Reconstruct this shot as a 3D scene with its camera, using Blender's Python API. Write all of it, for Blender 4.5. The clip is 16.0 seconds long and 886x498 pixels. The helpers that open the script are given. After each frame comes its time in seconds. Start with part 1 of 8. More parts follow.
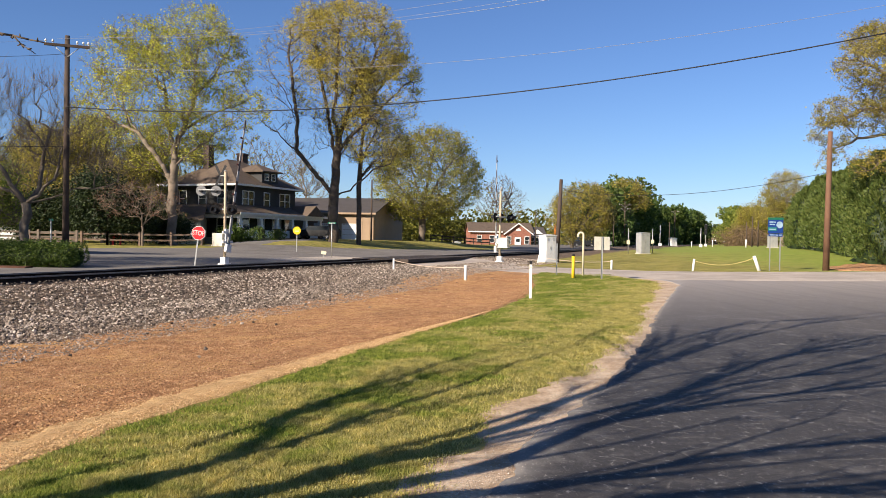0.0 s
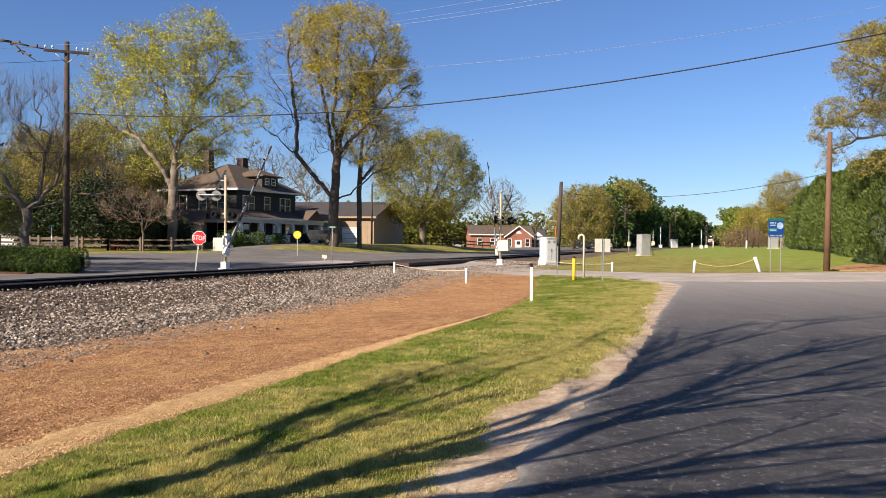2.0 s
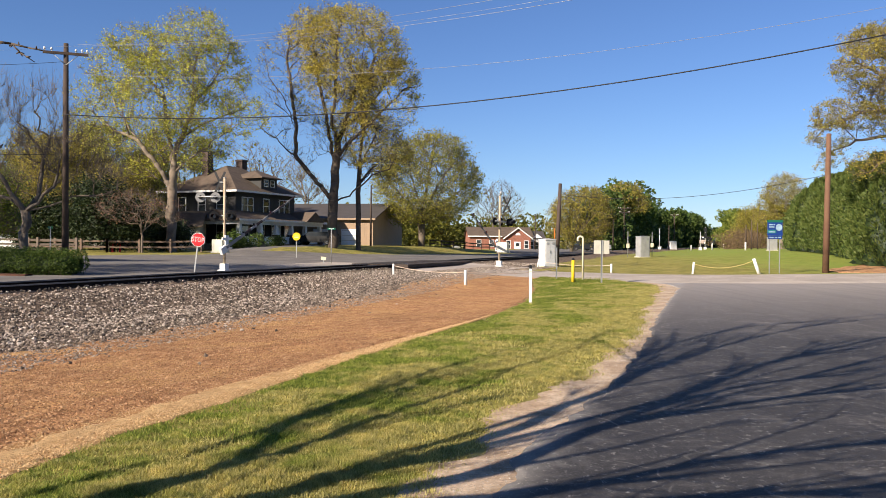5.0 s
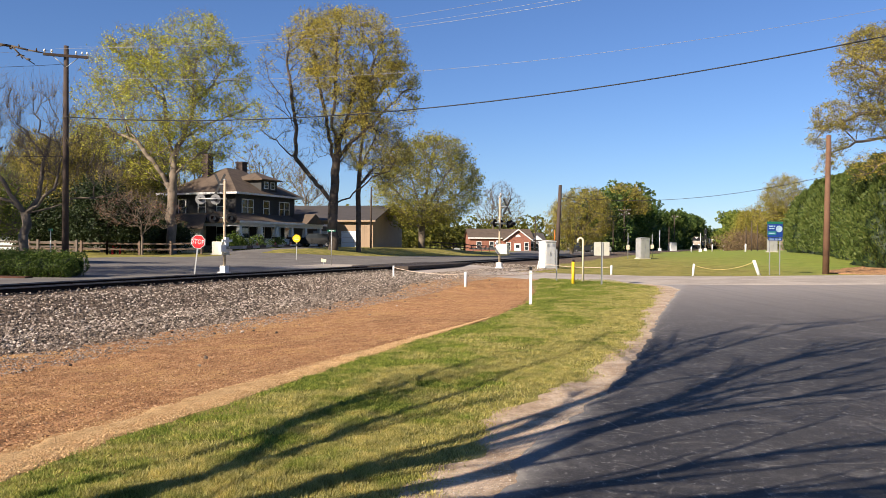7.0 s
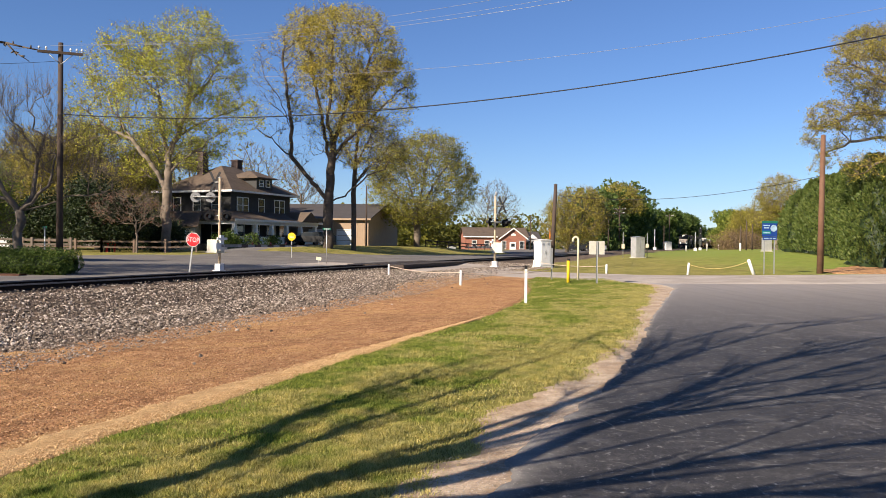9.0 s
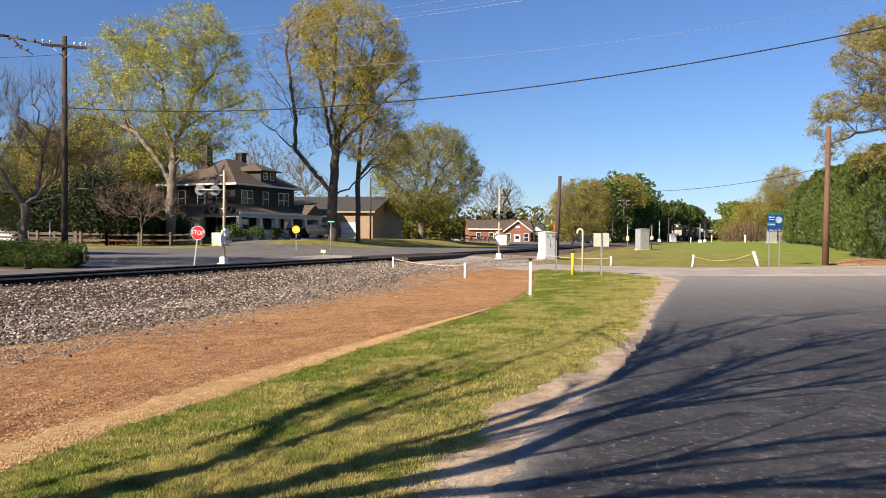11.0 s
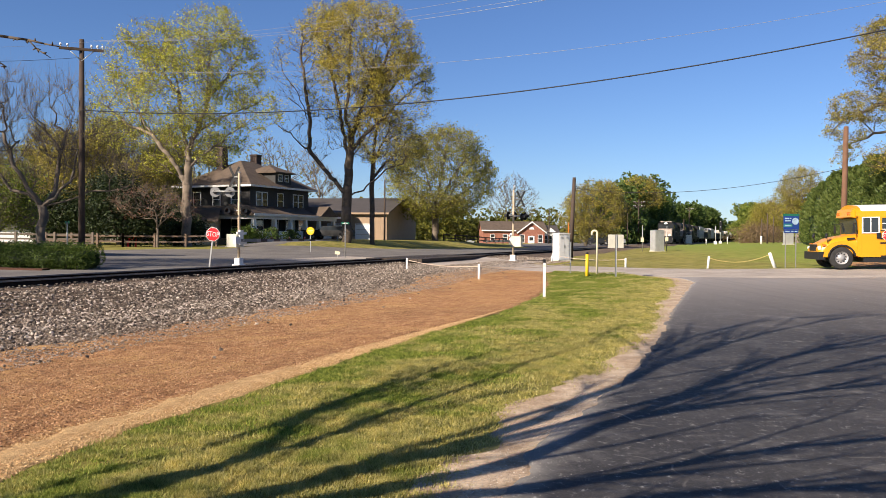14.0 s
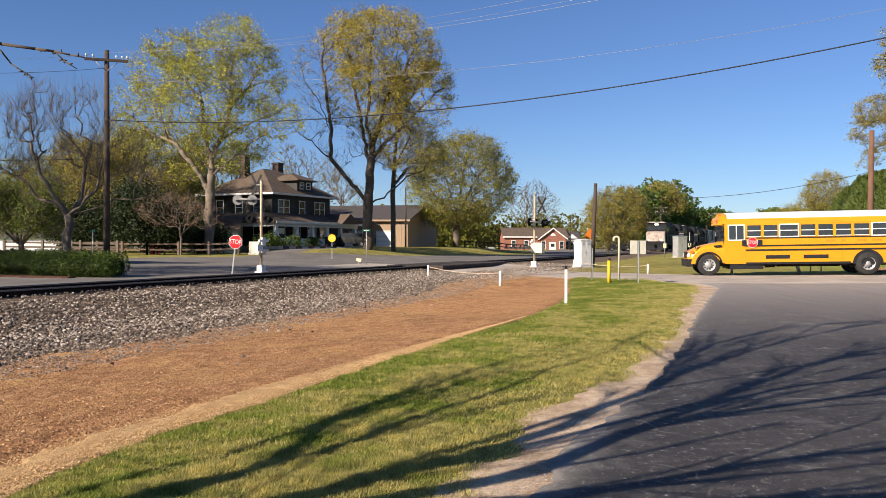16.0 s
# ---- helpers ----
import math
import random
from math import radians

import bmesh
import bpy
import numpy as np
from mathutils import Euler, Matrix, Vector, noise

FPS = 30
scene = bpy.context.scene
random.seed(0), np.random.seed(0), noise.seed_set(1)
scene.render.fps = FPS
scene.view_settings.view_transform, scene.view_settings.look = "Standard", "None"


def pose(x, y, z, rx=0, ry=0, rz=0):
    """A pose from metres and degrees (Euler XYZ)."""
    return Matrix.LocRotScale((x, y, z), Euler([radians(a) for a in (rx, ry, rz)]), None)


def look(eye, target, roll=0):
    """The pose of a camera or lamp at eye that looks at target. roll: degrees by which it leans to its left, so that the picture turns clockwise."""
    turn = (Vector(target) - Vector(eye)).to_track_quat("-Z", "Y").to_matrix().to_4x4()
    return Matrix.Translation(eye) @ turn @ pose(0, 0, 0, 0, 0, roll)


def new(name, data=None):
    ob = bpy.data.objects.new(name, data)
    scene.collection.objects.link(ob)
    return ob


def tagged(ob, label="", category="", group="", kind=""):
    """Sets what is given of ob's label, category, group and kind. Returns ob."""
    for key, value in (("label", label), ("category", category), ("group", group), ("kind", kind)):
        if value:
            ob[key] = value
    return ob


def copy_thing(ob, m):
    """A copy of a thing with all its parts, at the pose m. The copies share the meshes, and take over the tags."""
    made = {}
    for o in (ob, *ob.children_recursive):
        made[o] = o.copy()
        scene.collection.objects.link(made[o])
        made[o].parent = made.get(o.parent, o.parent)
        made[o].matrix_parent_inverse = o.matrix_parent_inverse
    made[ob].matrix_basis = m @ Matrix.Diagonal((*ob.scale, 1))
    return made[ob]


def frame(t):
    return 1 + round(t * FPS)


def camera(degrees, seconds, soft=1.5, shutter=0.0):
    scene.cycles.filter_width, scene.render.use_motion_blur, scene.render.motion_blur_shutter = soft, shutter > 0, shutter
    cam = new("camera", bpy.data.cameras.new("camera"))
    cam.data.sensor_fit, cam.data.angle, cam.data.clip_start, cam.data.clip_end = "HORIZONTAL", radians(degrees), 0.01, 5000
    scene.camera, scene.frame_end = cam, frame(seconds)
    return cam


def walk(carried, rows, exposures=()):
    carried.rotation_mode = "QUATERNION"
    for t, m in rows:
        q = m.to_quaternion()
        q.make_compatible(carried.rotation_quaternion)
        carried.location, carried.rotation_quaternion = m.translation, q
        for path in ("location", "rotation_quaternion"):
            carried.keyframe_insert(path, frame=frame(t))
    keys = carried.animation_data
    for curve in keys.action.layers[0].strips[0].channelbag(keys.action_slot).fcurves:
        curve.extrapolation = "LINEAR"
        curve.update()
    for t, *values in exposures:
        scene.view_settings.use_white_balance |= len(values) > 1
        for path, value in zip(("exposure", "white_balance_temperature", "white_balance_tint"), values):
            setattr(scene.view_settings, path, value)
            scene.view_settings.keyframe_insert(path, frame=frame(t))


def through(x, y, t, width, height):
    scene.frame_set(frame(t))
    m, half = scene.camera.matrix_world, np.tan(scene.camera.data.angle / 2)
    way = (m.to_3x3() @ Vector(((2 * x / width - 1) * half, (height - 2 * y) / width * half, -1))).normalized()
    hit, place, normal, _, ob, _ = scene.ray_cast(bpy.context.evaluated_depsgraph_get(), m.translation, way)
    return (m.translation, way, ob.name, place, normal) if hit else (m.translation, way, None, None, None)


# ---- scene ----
# A level crossing at the edge of a small town; the eye stands still on a car park and turns a little.
EYE_Z = 1.55
TURNS = [  # seconds, turn to the left, tilt up, lean
    (0.0, 0.000, -0.853, 0.900), (0.5, -0.147, -0.764, 0.950), (1.0, -0.089, -0.696, 0.828),
    (1.5, 0.006, -0.673, 0.653), (2.0, 0.043, -0.626, 0.498), (2.5, 0.095, -0.528, 0.401),
    (3.0, 0.149, -0.528, 0.419), (3.5, 0.067, -0.547, 0.567), (4.0, 0.022, -0.525, 0.577),
    (6.5, -0.045, -0.462, 0.405), (7.0, -0.014, -0.370, 0.440), (7.5, -0.021, -0.326, 0.499),
    (8.0, -0.086, -0.323, 0.494), (8.5, -0.217, -0.363, 0.514), (9.0, -0.350, -0.472, 0.578),
    (11.5, 0.159, -1.091, 0.391), (12.0, 0.398, -1.138, 0.433), (12.5, 0.444, -1.213, 0.536),
    (13.0, 0.426, -1.231, 0.531), (13.5, 0.575, -1.194, 0.462), (14.0, 0.957, -0.919, 0.430),
    (14.5, 1.370, -0.650, 0.347), (15.0, 1.759, -0.586, 0.278), (15.5, 2.237, -0.544, 0.244),
    (16.0, 2.471, -0.443, 0.198)]
cam = camera(58.14, 16.0, soft=0.55)
walk(cam, [(t, pose(0, 0, EYE_Z, 0, 0, yaw) @ pose(0, 0, 0, 90 + tilt, 0, 0) @ pose(0, 0, 0, 0, 0, lean))
           for t, yaw, tilt, lean in TURNS], [(0.0, 0.97), (12.5, 0.97), (14.5, 0.90), (16.0, 0.86)])

# ---- light ----
SUN_FROM = Vector((-0.735, -0.678, 0.0)).normalized()
SUN_HIGH = radians(29)
world = bpy.data.worlds.new("sky")
scene.world = world
world.use_nodes = True
wn = world.node_tree
wn.nodes.clear()
sky = wn.nodes.new("ShaderNodeTexSky")
sky.sky_type = "NISHITA"
sky.sun_disc = False
sky.sun_elevation = SUN_HIGH
sky.sun_rotation = math.atan2(SUN_FROM.x, SUN_FROM.y)
sky.air_density, sky.dust_density, sky.ozone_density = 1.0, 0.0, 4.0
sky_back = wn.nodes.new("ShaderNodeBackground")
sky_back.inputs["Strength"].default_value = 0.049
sky_out = wn.nodes.new("ShaderNodeOutputWorld")
sky_tint = wn.nodes.new("ShaderNodeMix")
sky_tint.data_type, sky_tint.blend_type = "RGBA", "MULTIPLY"
sky_tint.inputs[0].default_value = 1.0
sky_tint.inputs[7].default_value = (0.845, 0.975, 1.28, 1)
wn.links.new(sky.outputs[0], sky_tint.inputs[6])
wn.links.new(sky_tint.outputs[2], sky_back.inputs[0])
wn.links.new(sky_back.outputs[0], sky_out.inputs[0])
sun_data = bpy.data.lights.new("sun", "SUN")
sun_data.energy, sun_data.angle, sun_data.color = 5.0, radians(0.55), (1.0, 0.87, 0.73)
sun = new("sun", sun_data)
sun_dir = SUN_FROM * math.cos(SUN_HIGH) + Vector((0, 0, math.sin(SUN_HIGH)))
sun.matrix_world = look(sun_dir * 200, (0, 0, 0))


# ---- materials ----
def ramp_of(nt, source, stops):
    r = nt.nodes.new("ShaderNodeValToRGB")
    el = r.color_ramp.elements
    while len(el) < len(stops):
        el.new(0.5)
    for e, (at, c) in zip(el, stops):
        e.position, e.color = at, (*c, 1)
    nt.links.new(source, r.inputs[0])
    return r.outputs[0]


def noise_of(nt, scale, detail=4.0, rough=0.6, space="Object", stretch=None):
    co = nt.nodes.new("ShaderNodeTexCoord")
    n = nt.nodes.new("ShaderNodeTexNoise")
    n.inputs["Scale"].default_value = scale
    n.inputs["Detail"].default_value = detail
    n.inputs["Roughness"].default_value = rough
    if stretch:
        m = nt.nodes.new("ShaderNodeMapping")
        m.inputs["Scale"].default_value = stretch
        nt.links.new(co.outputs[space], m.inputs[0])
        nt.links.new(m.outputs[0], n.inputs["Vector"])
    else:
        nt.links.new(co.outputs[space], n.inputs["Vector"])
    return n.outputs["Fac"]


def blend(nt, a, b, fac, mode="MIX"):
    """a and b: colours or sockets; fac: a number or a socket."""
    m = nt.nodes.new("ShaderNodeMix")
    m.data_type, m.blend_type = "RGBA", mode
    for value, i in ((fac, 0), (a, 6), (b, 7)):
        if isinstance(value, bpy.types.NodeSocket):
            nt.links.new(value, m.inputs[i])
        elif i == 0:
            m.inputs[0].default_value = value
        else:
            m.inputs[i].default_value = (*value, 1)
    return m.outputs[2]


def surface(name, rough=0.8, metal=0.0, spec=0.3):
    m = bpy.data.materials.new(name)
    m.use_nodes = True
    nt = m.node_tree
    b = nt.nodes["Principled BSDF"]
    b.inputs["Roughness"].default_value = rough
    b.inputs["Metallic"].default_value = metal
    b.inputs["Specular IOR Level"].default_value = spec
    return m, nt, b


def bump(nt, b, height, strength=0.4, far=0.02):
    n = nt.nodes.new("ShaderNodeBump")
    n.inputs["Strength"].default_value = strength
    n.inputs["Distance"].default_value = far
    nt.links.new(height, n.inputs["Height"])
    nt.links.new(n.outputs[0], b.inputs["Normal"])


def worn(name, colour, rough=0.6, metal=0.0, scale=3.0, vary=0.25, fine=40.0, spec=0.3, dirt=None, relief=0.15, each=0.0):
    """Paint, metal, timber: one colour with stains at a large and grain at a small scale."""
    m, nt, b = surface(name, rough, metal, spec)
    dark = tuple(c * (1 - vary) for c in colour)
    light = tuple(min(1, c * (1 + vary * 0.6)) for c in colour)
    base = ramp_of(nt, noise_of(nt, scale), [(0.3, dark), (0.5, colour), (0.72, light)])
    grain = ramp_of(nt, noise_of(nt, fine), [(0.3, (0.8, 0.8, 0.8)), (0.7, (1.1, 1.1, 1.1))])
    base = blend(nt, base, grain, 0.6, "MULTIPLY")
    if dirt:
        spots = ramp_of(nt, noise_of(nt, scale * 2.3, 8, 0.7), [(0.52, (0, 0, 0)), (0.68, (1, 1, 1))])
        base = blend(nt, base, dirt, spots)
    if each:
        info = nt.nodes.new("ShaderNodeObjectInfo")
        tone = ramp_of(nt, info.outputs["Random"], [(0.0, (1 - each,) * 3), (1.0, (1 + each,) * 3)])
        base = blend(nt, base, tone, 1.0, "MULTIPLY")
    nt.links.new(base, b.inputs["Base Color"])
    bump(nt, b, noise_of(nt, fine), relief, 0.01)
    return m


def leafy(name, dark, mid, light, through=0.35):
    """Leaves: a colour of its own for every leaf, some light passing through."""
    m, nt, b = surface(name, 0.55, 0.0, 0.25)
    geo = nt.nodes.new("ShaderNodeNewGeometry")
    own = ramp_of(nt, geo.outputs["Random Per Island"], [(0.0, dark), (0.5, mid), (1.0, light)])
    patch = ramp_of(nt, noise_of(nt, 0.5), [(0.3, (0.7, 0.75, 0.7)), (0.7, (1.2, 1.15, 1.1))])
    own = blend(nt, own, patch, 0.8, "MULTIPLY")
    nt.links.new(own, b.inputs["Base Color"])
    t = nt.nodes.new("ShaderNodeBsdfTranslucent")
    nt.links.new(own, t.inputs["Color"])
    mix = nt.nodes.new("ShaderNodeMixShader")
    mix.inputs[0].default_value = through
    out = nt.nodes["Material Output"]
    nt.links.new(b.outputs[0], mix.inputs[1])
    nt.links.new(t.outputs[0], mix.inputs[2])
    nt.links.new(mix.outputs[0], out.inputs[0])
    return m


def ground_mat(name, stops, big=0.25, mid=2.0, fine=30.0, strength=0.6, far=0.03, rough=0.95, stretch=None, tint=None, tint_most=1.0):
    """Earth, gravel, turf: three scales of noise run through one set of colours."""
    m, nt, b = surface(name, rough, 0.0, 0.15)
    a = noise_of(nt, mid, 6, 0.65, stretch=stretch)
    c = ramp_of(nt, a, stops)
    big_tone = ramp_of(nt, noise_of(nt, big, 3), [(0.3, (0.78, 0.78, 0.78)), (0.7, (1.18, 1.16, 1.12))])
    c = blend(nt, c, big_tone, 0.8, "MULTIPLY")
    f = noise_of(nt, fine, 6, 0.75)
    fine_tone = ramp_of(nt, f, [(0.32, (0.55, 0.55, 0.55)), (0.5, (1, 1, 1)), (0.68, (1.35, 1.3, 1.25))])
    c = blend(nt, c, fine_tone, 0.75, "MULTIPLY")
    if tint:
        spots = ramp_of(nt, noise_of(nt, big * 2.1, 6, 0.7), [(0.48, (0, 0, 0)), (0.64, (tint_most,) * 3)])
        c = blend(nt, c, blend(nt, tint, fine_tone, 0.8, "MULTIPLY"), spots)
    nt.links.new(c, b.inputs["Base Color"])
    bump(nt, b, f, strength, far)
    return m


def turf_ground():
    """The sward itself: straw and olive, lusher on the rise beyond the road."""
    m = ground_mat("turf", [(0.3, (0.12, 0.13, 0.025)), (0.5, (0.25, 0.22, 0.055)), (0.7, (0.37, 0.30, 0.10))], mid=1.3, fine=60, strength=0.6, far=0.03)
    nt = m.node_tree
    b = nt.nodes["Principled BSDF"]
    was = b.inputs["Base Color"].links[0].from_socket
    co = nt.nodes.new("ShaderNodeTexCoord")
    along_x = nt.nodes.new("ShaderNodeVectorMath")
    along_x.operation = "DOT_PRODUCT"
    along_x.inputs[1].default_value = (1.0, -0.10, 0.0)
    nt.links.new(co.outputs["Object"], along_x.inputs[0])
    reach = nt.nodes.new("ShaderNodeMapRange")
    reach.inputs[1].default_value, reach.inputs[2].default_value = 8.0, 19.0
    reach.inputs[3].default_value, reach.inputs[4].default_value = -0.25, 0.75
    nt.links.new(along_x.outputs["Value"], reach.inputs[0])
    mix = nt.nodes.new("ShaderNodeMath")
    mix.use_clamp = True
    spread = nt.nodes.new("ShaderNodeMath")
    spread.operation = "MULTIPLY_ADD"
    spread.inputs[1].default_value, spread.inputs[2].default_value = 1.2, -0.6
    nt.links.new(noise_of(nt, 0.25, 4, 0.6), spread.inputs[0])
    nt.links.new(reach.outputs[0], mix.inputs[0])
    nt.links.new(spread.outputs[0], mix.inputs[1])
    lush = ramp_of(nt, noise_of(nt, 1.6, 6, 0.7), [(0.3, (0.13, 0.185, 0.026)), (0.7, (0.25, 0.31, 0.055))])
    nt.links.new(blend(nt, was, lush, mix.outputs[0]), b.inputs["Base Color"])
    return m


def turf_blades():
    """Grass blades: lush green in drifts, straw elsewhere."""
    m, nt, b = surface("grass_blades", 0.6, 0.0, 0.2)
    geo = nt.nodes.new("ShaderNodeNewGeometry")
    straw = ramp_of(nt, geo.outputs["Random Per Island"], [(0.0, (0.26, 0.24, 0.055)), (0.5, (0.42, 0.378, 0.112)), (1.0, (0.58, 0.505, 0.215))])
    lush = ramp_of(nt, geo.outputs["Random Per Island"], [(0.0, (0.10, 0.15, 0.02)), (0.6, (0.22, 0.275, 0.042)), (1.0, (0.42, 0.42, 0.10))])
    # greener towards the clay, paler towards the asphalt
    co = nt.nodes.new("ShaderNodeTexCoord")
    split = nt.nodes.new("ShaderNodeVectorMath")
    split.operation = "DOT_PRODUCT"
    split.inputs[1].default_value = (1.0, -0.345, 0.0)
    nt.links.new(co.outputs["Object"], split.inputs[0])
    side = nt.nodes.new("ShaderNodeMapRange")
    side.inputs[1].default_value, side.inputs[2].default_value = -4.6, -1.6
    side.inputs[3].default_value, side.inputs[4].default_value = 0.10, -0.06
    nt.links.new(split.outputs["Value"], side.inputs[0])
    lean = nt.nodes.new("ShaderNodeMath")
    nt.links.new(noise_of(nt, 0.9, 5, 0.65), lean.inputs[0])
    nt.links.new(side.outputs[0], lean.inputs[1])
    drift = ramp_of(nt, lean.outputs[0], [(0.49, (0, 0, 0)), (0.61, (1, 1, 1))])
    own = blend(nt, straw, lush, drift)
    tuft_tone = ramp_of(nt, noise_of(nt, 5.5, 4, 0.7), [(0.34, (0.52, 0.56, 0.55)), (0.5, (1, 1, 1)), (0.64, (1.35, 1.25, 1.2))])
    own = blend(nt, own, tuft_tone, 0.9, "MULTIPLY")
    nt.links.new(own, b.inputs["Base Color"])
    t = nt.nodes.new("ShaderNodeBsdfTranslucent")
    nt.links.new(own, t.inputs["Color"])
    mix = nt.nodes.new("ShaderNodeMixShader")
    mix.inputs[0].default_value = 0.45
    nt.links.new(b.outputs[0], mix.inputs[1])
    nt.links.new(t.outputs[0], mix.inputs[2])
    nt.links.new(mix.outputs[0], nt.nodes["Material Output"].inputs[0])
    return m


M = {}
M["turf"] = turf_ground()
M["soil"] = ground_mat("red_soil", [(0.3, (0.24, 0.118, 0.055)), (0.5, (0.43, 0.228, 0.105)), (0.7, (0.62, 0.38, 0.20))], mid=5.0, fine=24, strength=1.0, far=0.07, stretch=(1.0, 0.55, 1.0), big=0.32, tint=(0.60, 0.36, 0.15), tint_most=0.75)
M["sand"] = ground_mat("sand", [(0.3, (0.46, 0.275, 0.12)), (0.7, (0.74, 0.50, 0.25))], mid=5.0, fine=45, strength=1.0, far=0.03)
M["gravel"] = ground_mat("gravel", [(0.3, (0.07, 0.052, 0.038)), (0.5, (0.15, 0.11, 0.08)), (0.7, (0.26, 0.195, 0.14))], mid=5, fine=18, strength=1.0, far=0.06)
M["road"] = ground_mat("old_asphalt", [(0.3, (0.33, 0.285, 0.24)), (0.7, (0.46, 0.40, 0.34))], mid=0.8, fine=60, strength=0.3, far=0.01)
M["main"] = ground_mat("main_road_asphalt", [(0.3, (0.135, 0.124, 0.113)), (0.7, (0.20, 0.185, 0.17))], mid=0.7, fine=60, strength=0.3, far=0.01)
M["shoulder"] = ground_mat("shoulder_gravel", [(0.3, (0.27, 0.185, 0.115)), (0.5, (0.43, 0.315, 0.215)), (0.7, (0.58, 0.46, 0.34))], mid=3.0, fine=30, big=0.9, tint=(0.58, 0.46, 0.33), tint_most=0.9)
M["far_earth"] = ground_mat("far_field", [(0.3, (0.10, 0.11, 0.03)), (0.7, (0.2, 0.17, 0.06))], mid=0.1, fine=2, big=0.02)


def asphalt():
    m, nt, b = surface("car_park_asphalt", 0.75, 0.0, 0.35)
    base = ramp_of(nt, noise_of(nt, 0.5, 5), [(0.3, (0.027, 0.025, 0.025)), (0.7, (0.047, 0.043, 0.040))])
    grit = ramp_of(nt, noise_of(nt, 70, 4, 0.8), [(0.35, (0.55, 0.55, 0.57)), (0.6, (1.15, 1.15, 1.15)), (0.75, (2.0, 1.95, 1.9))])
    base = blend(nt, base, grit, 0.8, "MULTIPLY")
    # paler and dustier towards the road
    co = nt.nodes.new("ShaderNodeTexCoord")
    split = nt.nodes.new("ShaderNodeSeparateXYZ")
    nt.links.new(co.outputs["Object"], split.inputs[0])
    reach = nt.nodes.new("ShaderNodeMapRange")
    reach.inputs[1].default_value, reach.inputs[2].default_value = 12.0, 29.0
    reach.inputs[3].default_value, reach.inputs[4].default_value = 0.0, 0.85
    nt.links.new(split.outputs[1], reach.inputs[0])
    dust = blend(nt, base, (0.30, 0.262, 0.225), reach.outputs[0])
    side = nt.nodes.new("ShaderNodeVectorMath")
    side.operation = "DOT_PRODUCT"
    side.inputs[1].default_value = (1.0, -0.342, 0.0)
    nt.links.new(co.outputs["Object"], side.inputs[0])
    ragged = nt.nodes.new("ShaderNodeMath")
    ragged.operation = "MULTIPLY_ADD"
    ragged.inputs[1].default_value = 0.8
    nt.links.new(noise_of(nt, 1.8, 8, 0.75), ragged.inputs[0])
    nt.links.new(side.outputs["Value"], ragged.inputs[2])
    kerb_dust = nt.nodes.new("ShaderNodeMapRange")
    kerb_dust.inputs[1].default_value, kerb_dust.inputs[2].default_value = -0.92, -0.62
    kerb_dust.inputs[3].default_value, kerb_dust.inputs[4].default_value = 0.42, 0.0
    nt.links.new(ragged.outputs[0], kerb_dust.inputs[0])
    dust = blend(nt, dust, (0.36, 0.33, 0.295), kerb_dust.outputs[0])
    worn_through = ramp_of(nt, noise_of(nt, 0.9, 10, 0.8), [(0.52, (0, 0, 0)), (0.66, (0.45, 0.45, 0.45))])
    base = blend(nt, dust, (0.19, 0.175, 0.16), worn_through)
    specks = ramp_of(nt, noise_of(nt, 14, 8, 0.85), [(0.565, (0, 0, 0)), (0.63, (0.8, 0.8, 0.8))])
    base = blend(nt, base, (0.34, 0.32, 0.29), specks)
    salt = ramp_of(nt, noise_of(nt, 48, 6, 0.85), [(0.58, (0, 0, 0)), (0.66, (0.7, 0.7, 0.7))])
    base = blend(nt, base, (0.24, 0.225, 0.205), salt)
    scuffs = ramp_of(nt, noise_of(nt, 1.6, 8, 0.8, stretch=(1.0, 0.35, 1.0)), [(0.57, (0, 0, 0)), (0.70, (0.5, 0.5, 0.5))])
    base = blend(nt, base, (0.17, 0.16, 0.15), scuffs)
    tracks = ramp_of(nt, noise_of(nt, 1.0, 3, 0.5, stretch=(2.2, 0.10, 1.0)), [(0.36, (0.62, 0.62, 0.64)), (0.5, (1, 1, 1))])
    base = blend(nt, base, tracks, 0.3, "MULTIPLY")
    # fine cracks filled with pale dust
    co2 = nt.nodes.new("ShaderNodeTexCoord")
    warp = nt.nodes.new("ShaderNodeTexNoise")
    warp.inputs["Scale"].default_value = 1.2
    nt.links.new(co2.outputs["Object"], warp.inputs["Vector"])
    add = nt.nodes.new("ShaderNodeVectorMath")
    nt.links.new(co2.outputs["Object"], add.inputs[0])
    nt.links.new(warp.outputs["Color"], add.inputs[1])
    cell = nt.nodes.new("ShaderNodeTexVoronoi")
    cell.feature = "DISTANCE_TO_EDGE"
    cell.inputs["Scale"].default_value = 0.45
    nt.links.new(add.outputs[0], cell.inputs["Vector"])
    line = ramp_of(nt, cell.outputs["Distance"], [(0.0, (0.55, 0.55, 0.55)), (0.008, (0, 0, 0))])
    gate_line = ramp_of(nt, noise_of(nt, 0.8, 4), [(0.5, (0, 0, 0)), (0.6, (1, 1, 1))])
    base = blend(nt, base, (0.30, 0.275, 0.24), blend(nt, line, gate_line, 1.0, "MULTIPLY"))
    nt.links.new(base, b.inputs["Base Color"])
    bump(nt, b, noise_of(nt, 60, 5, 0.8), 0.4, 0.01)
    return m


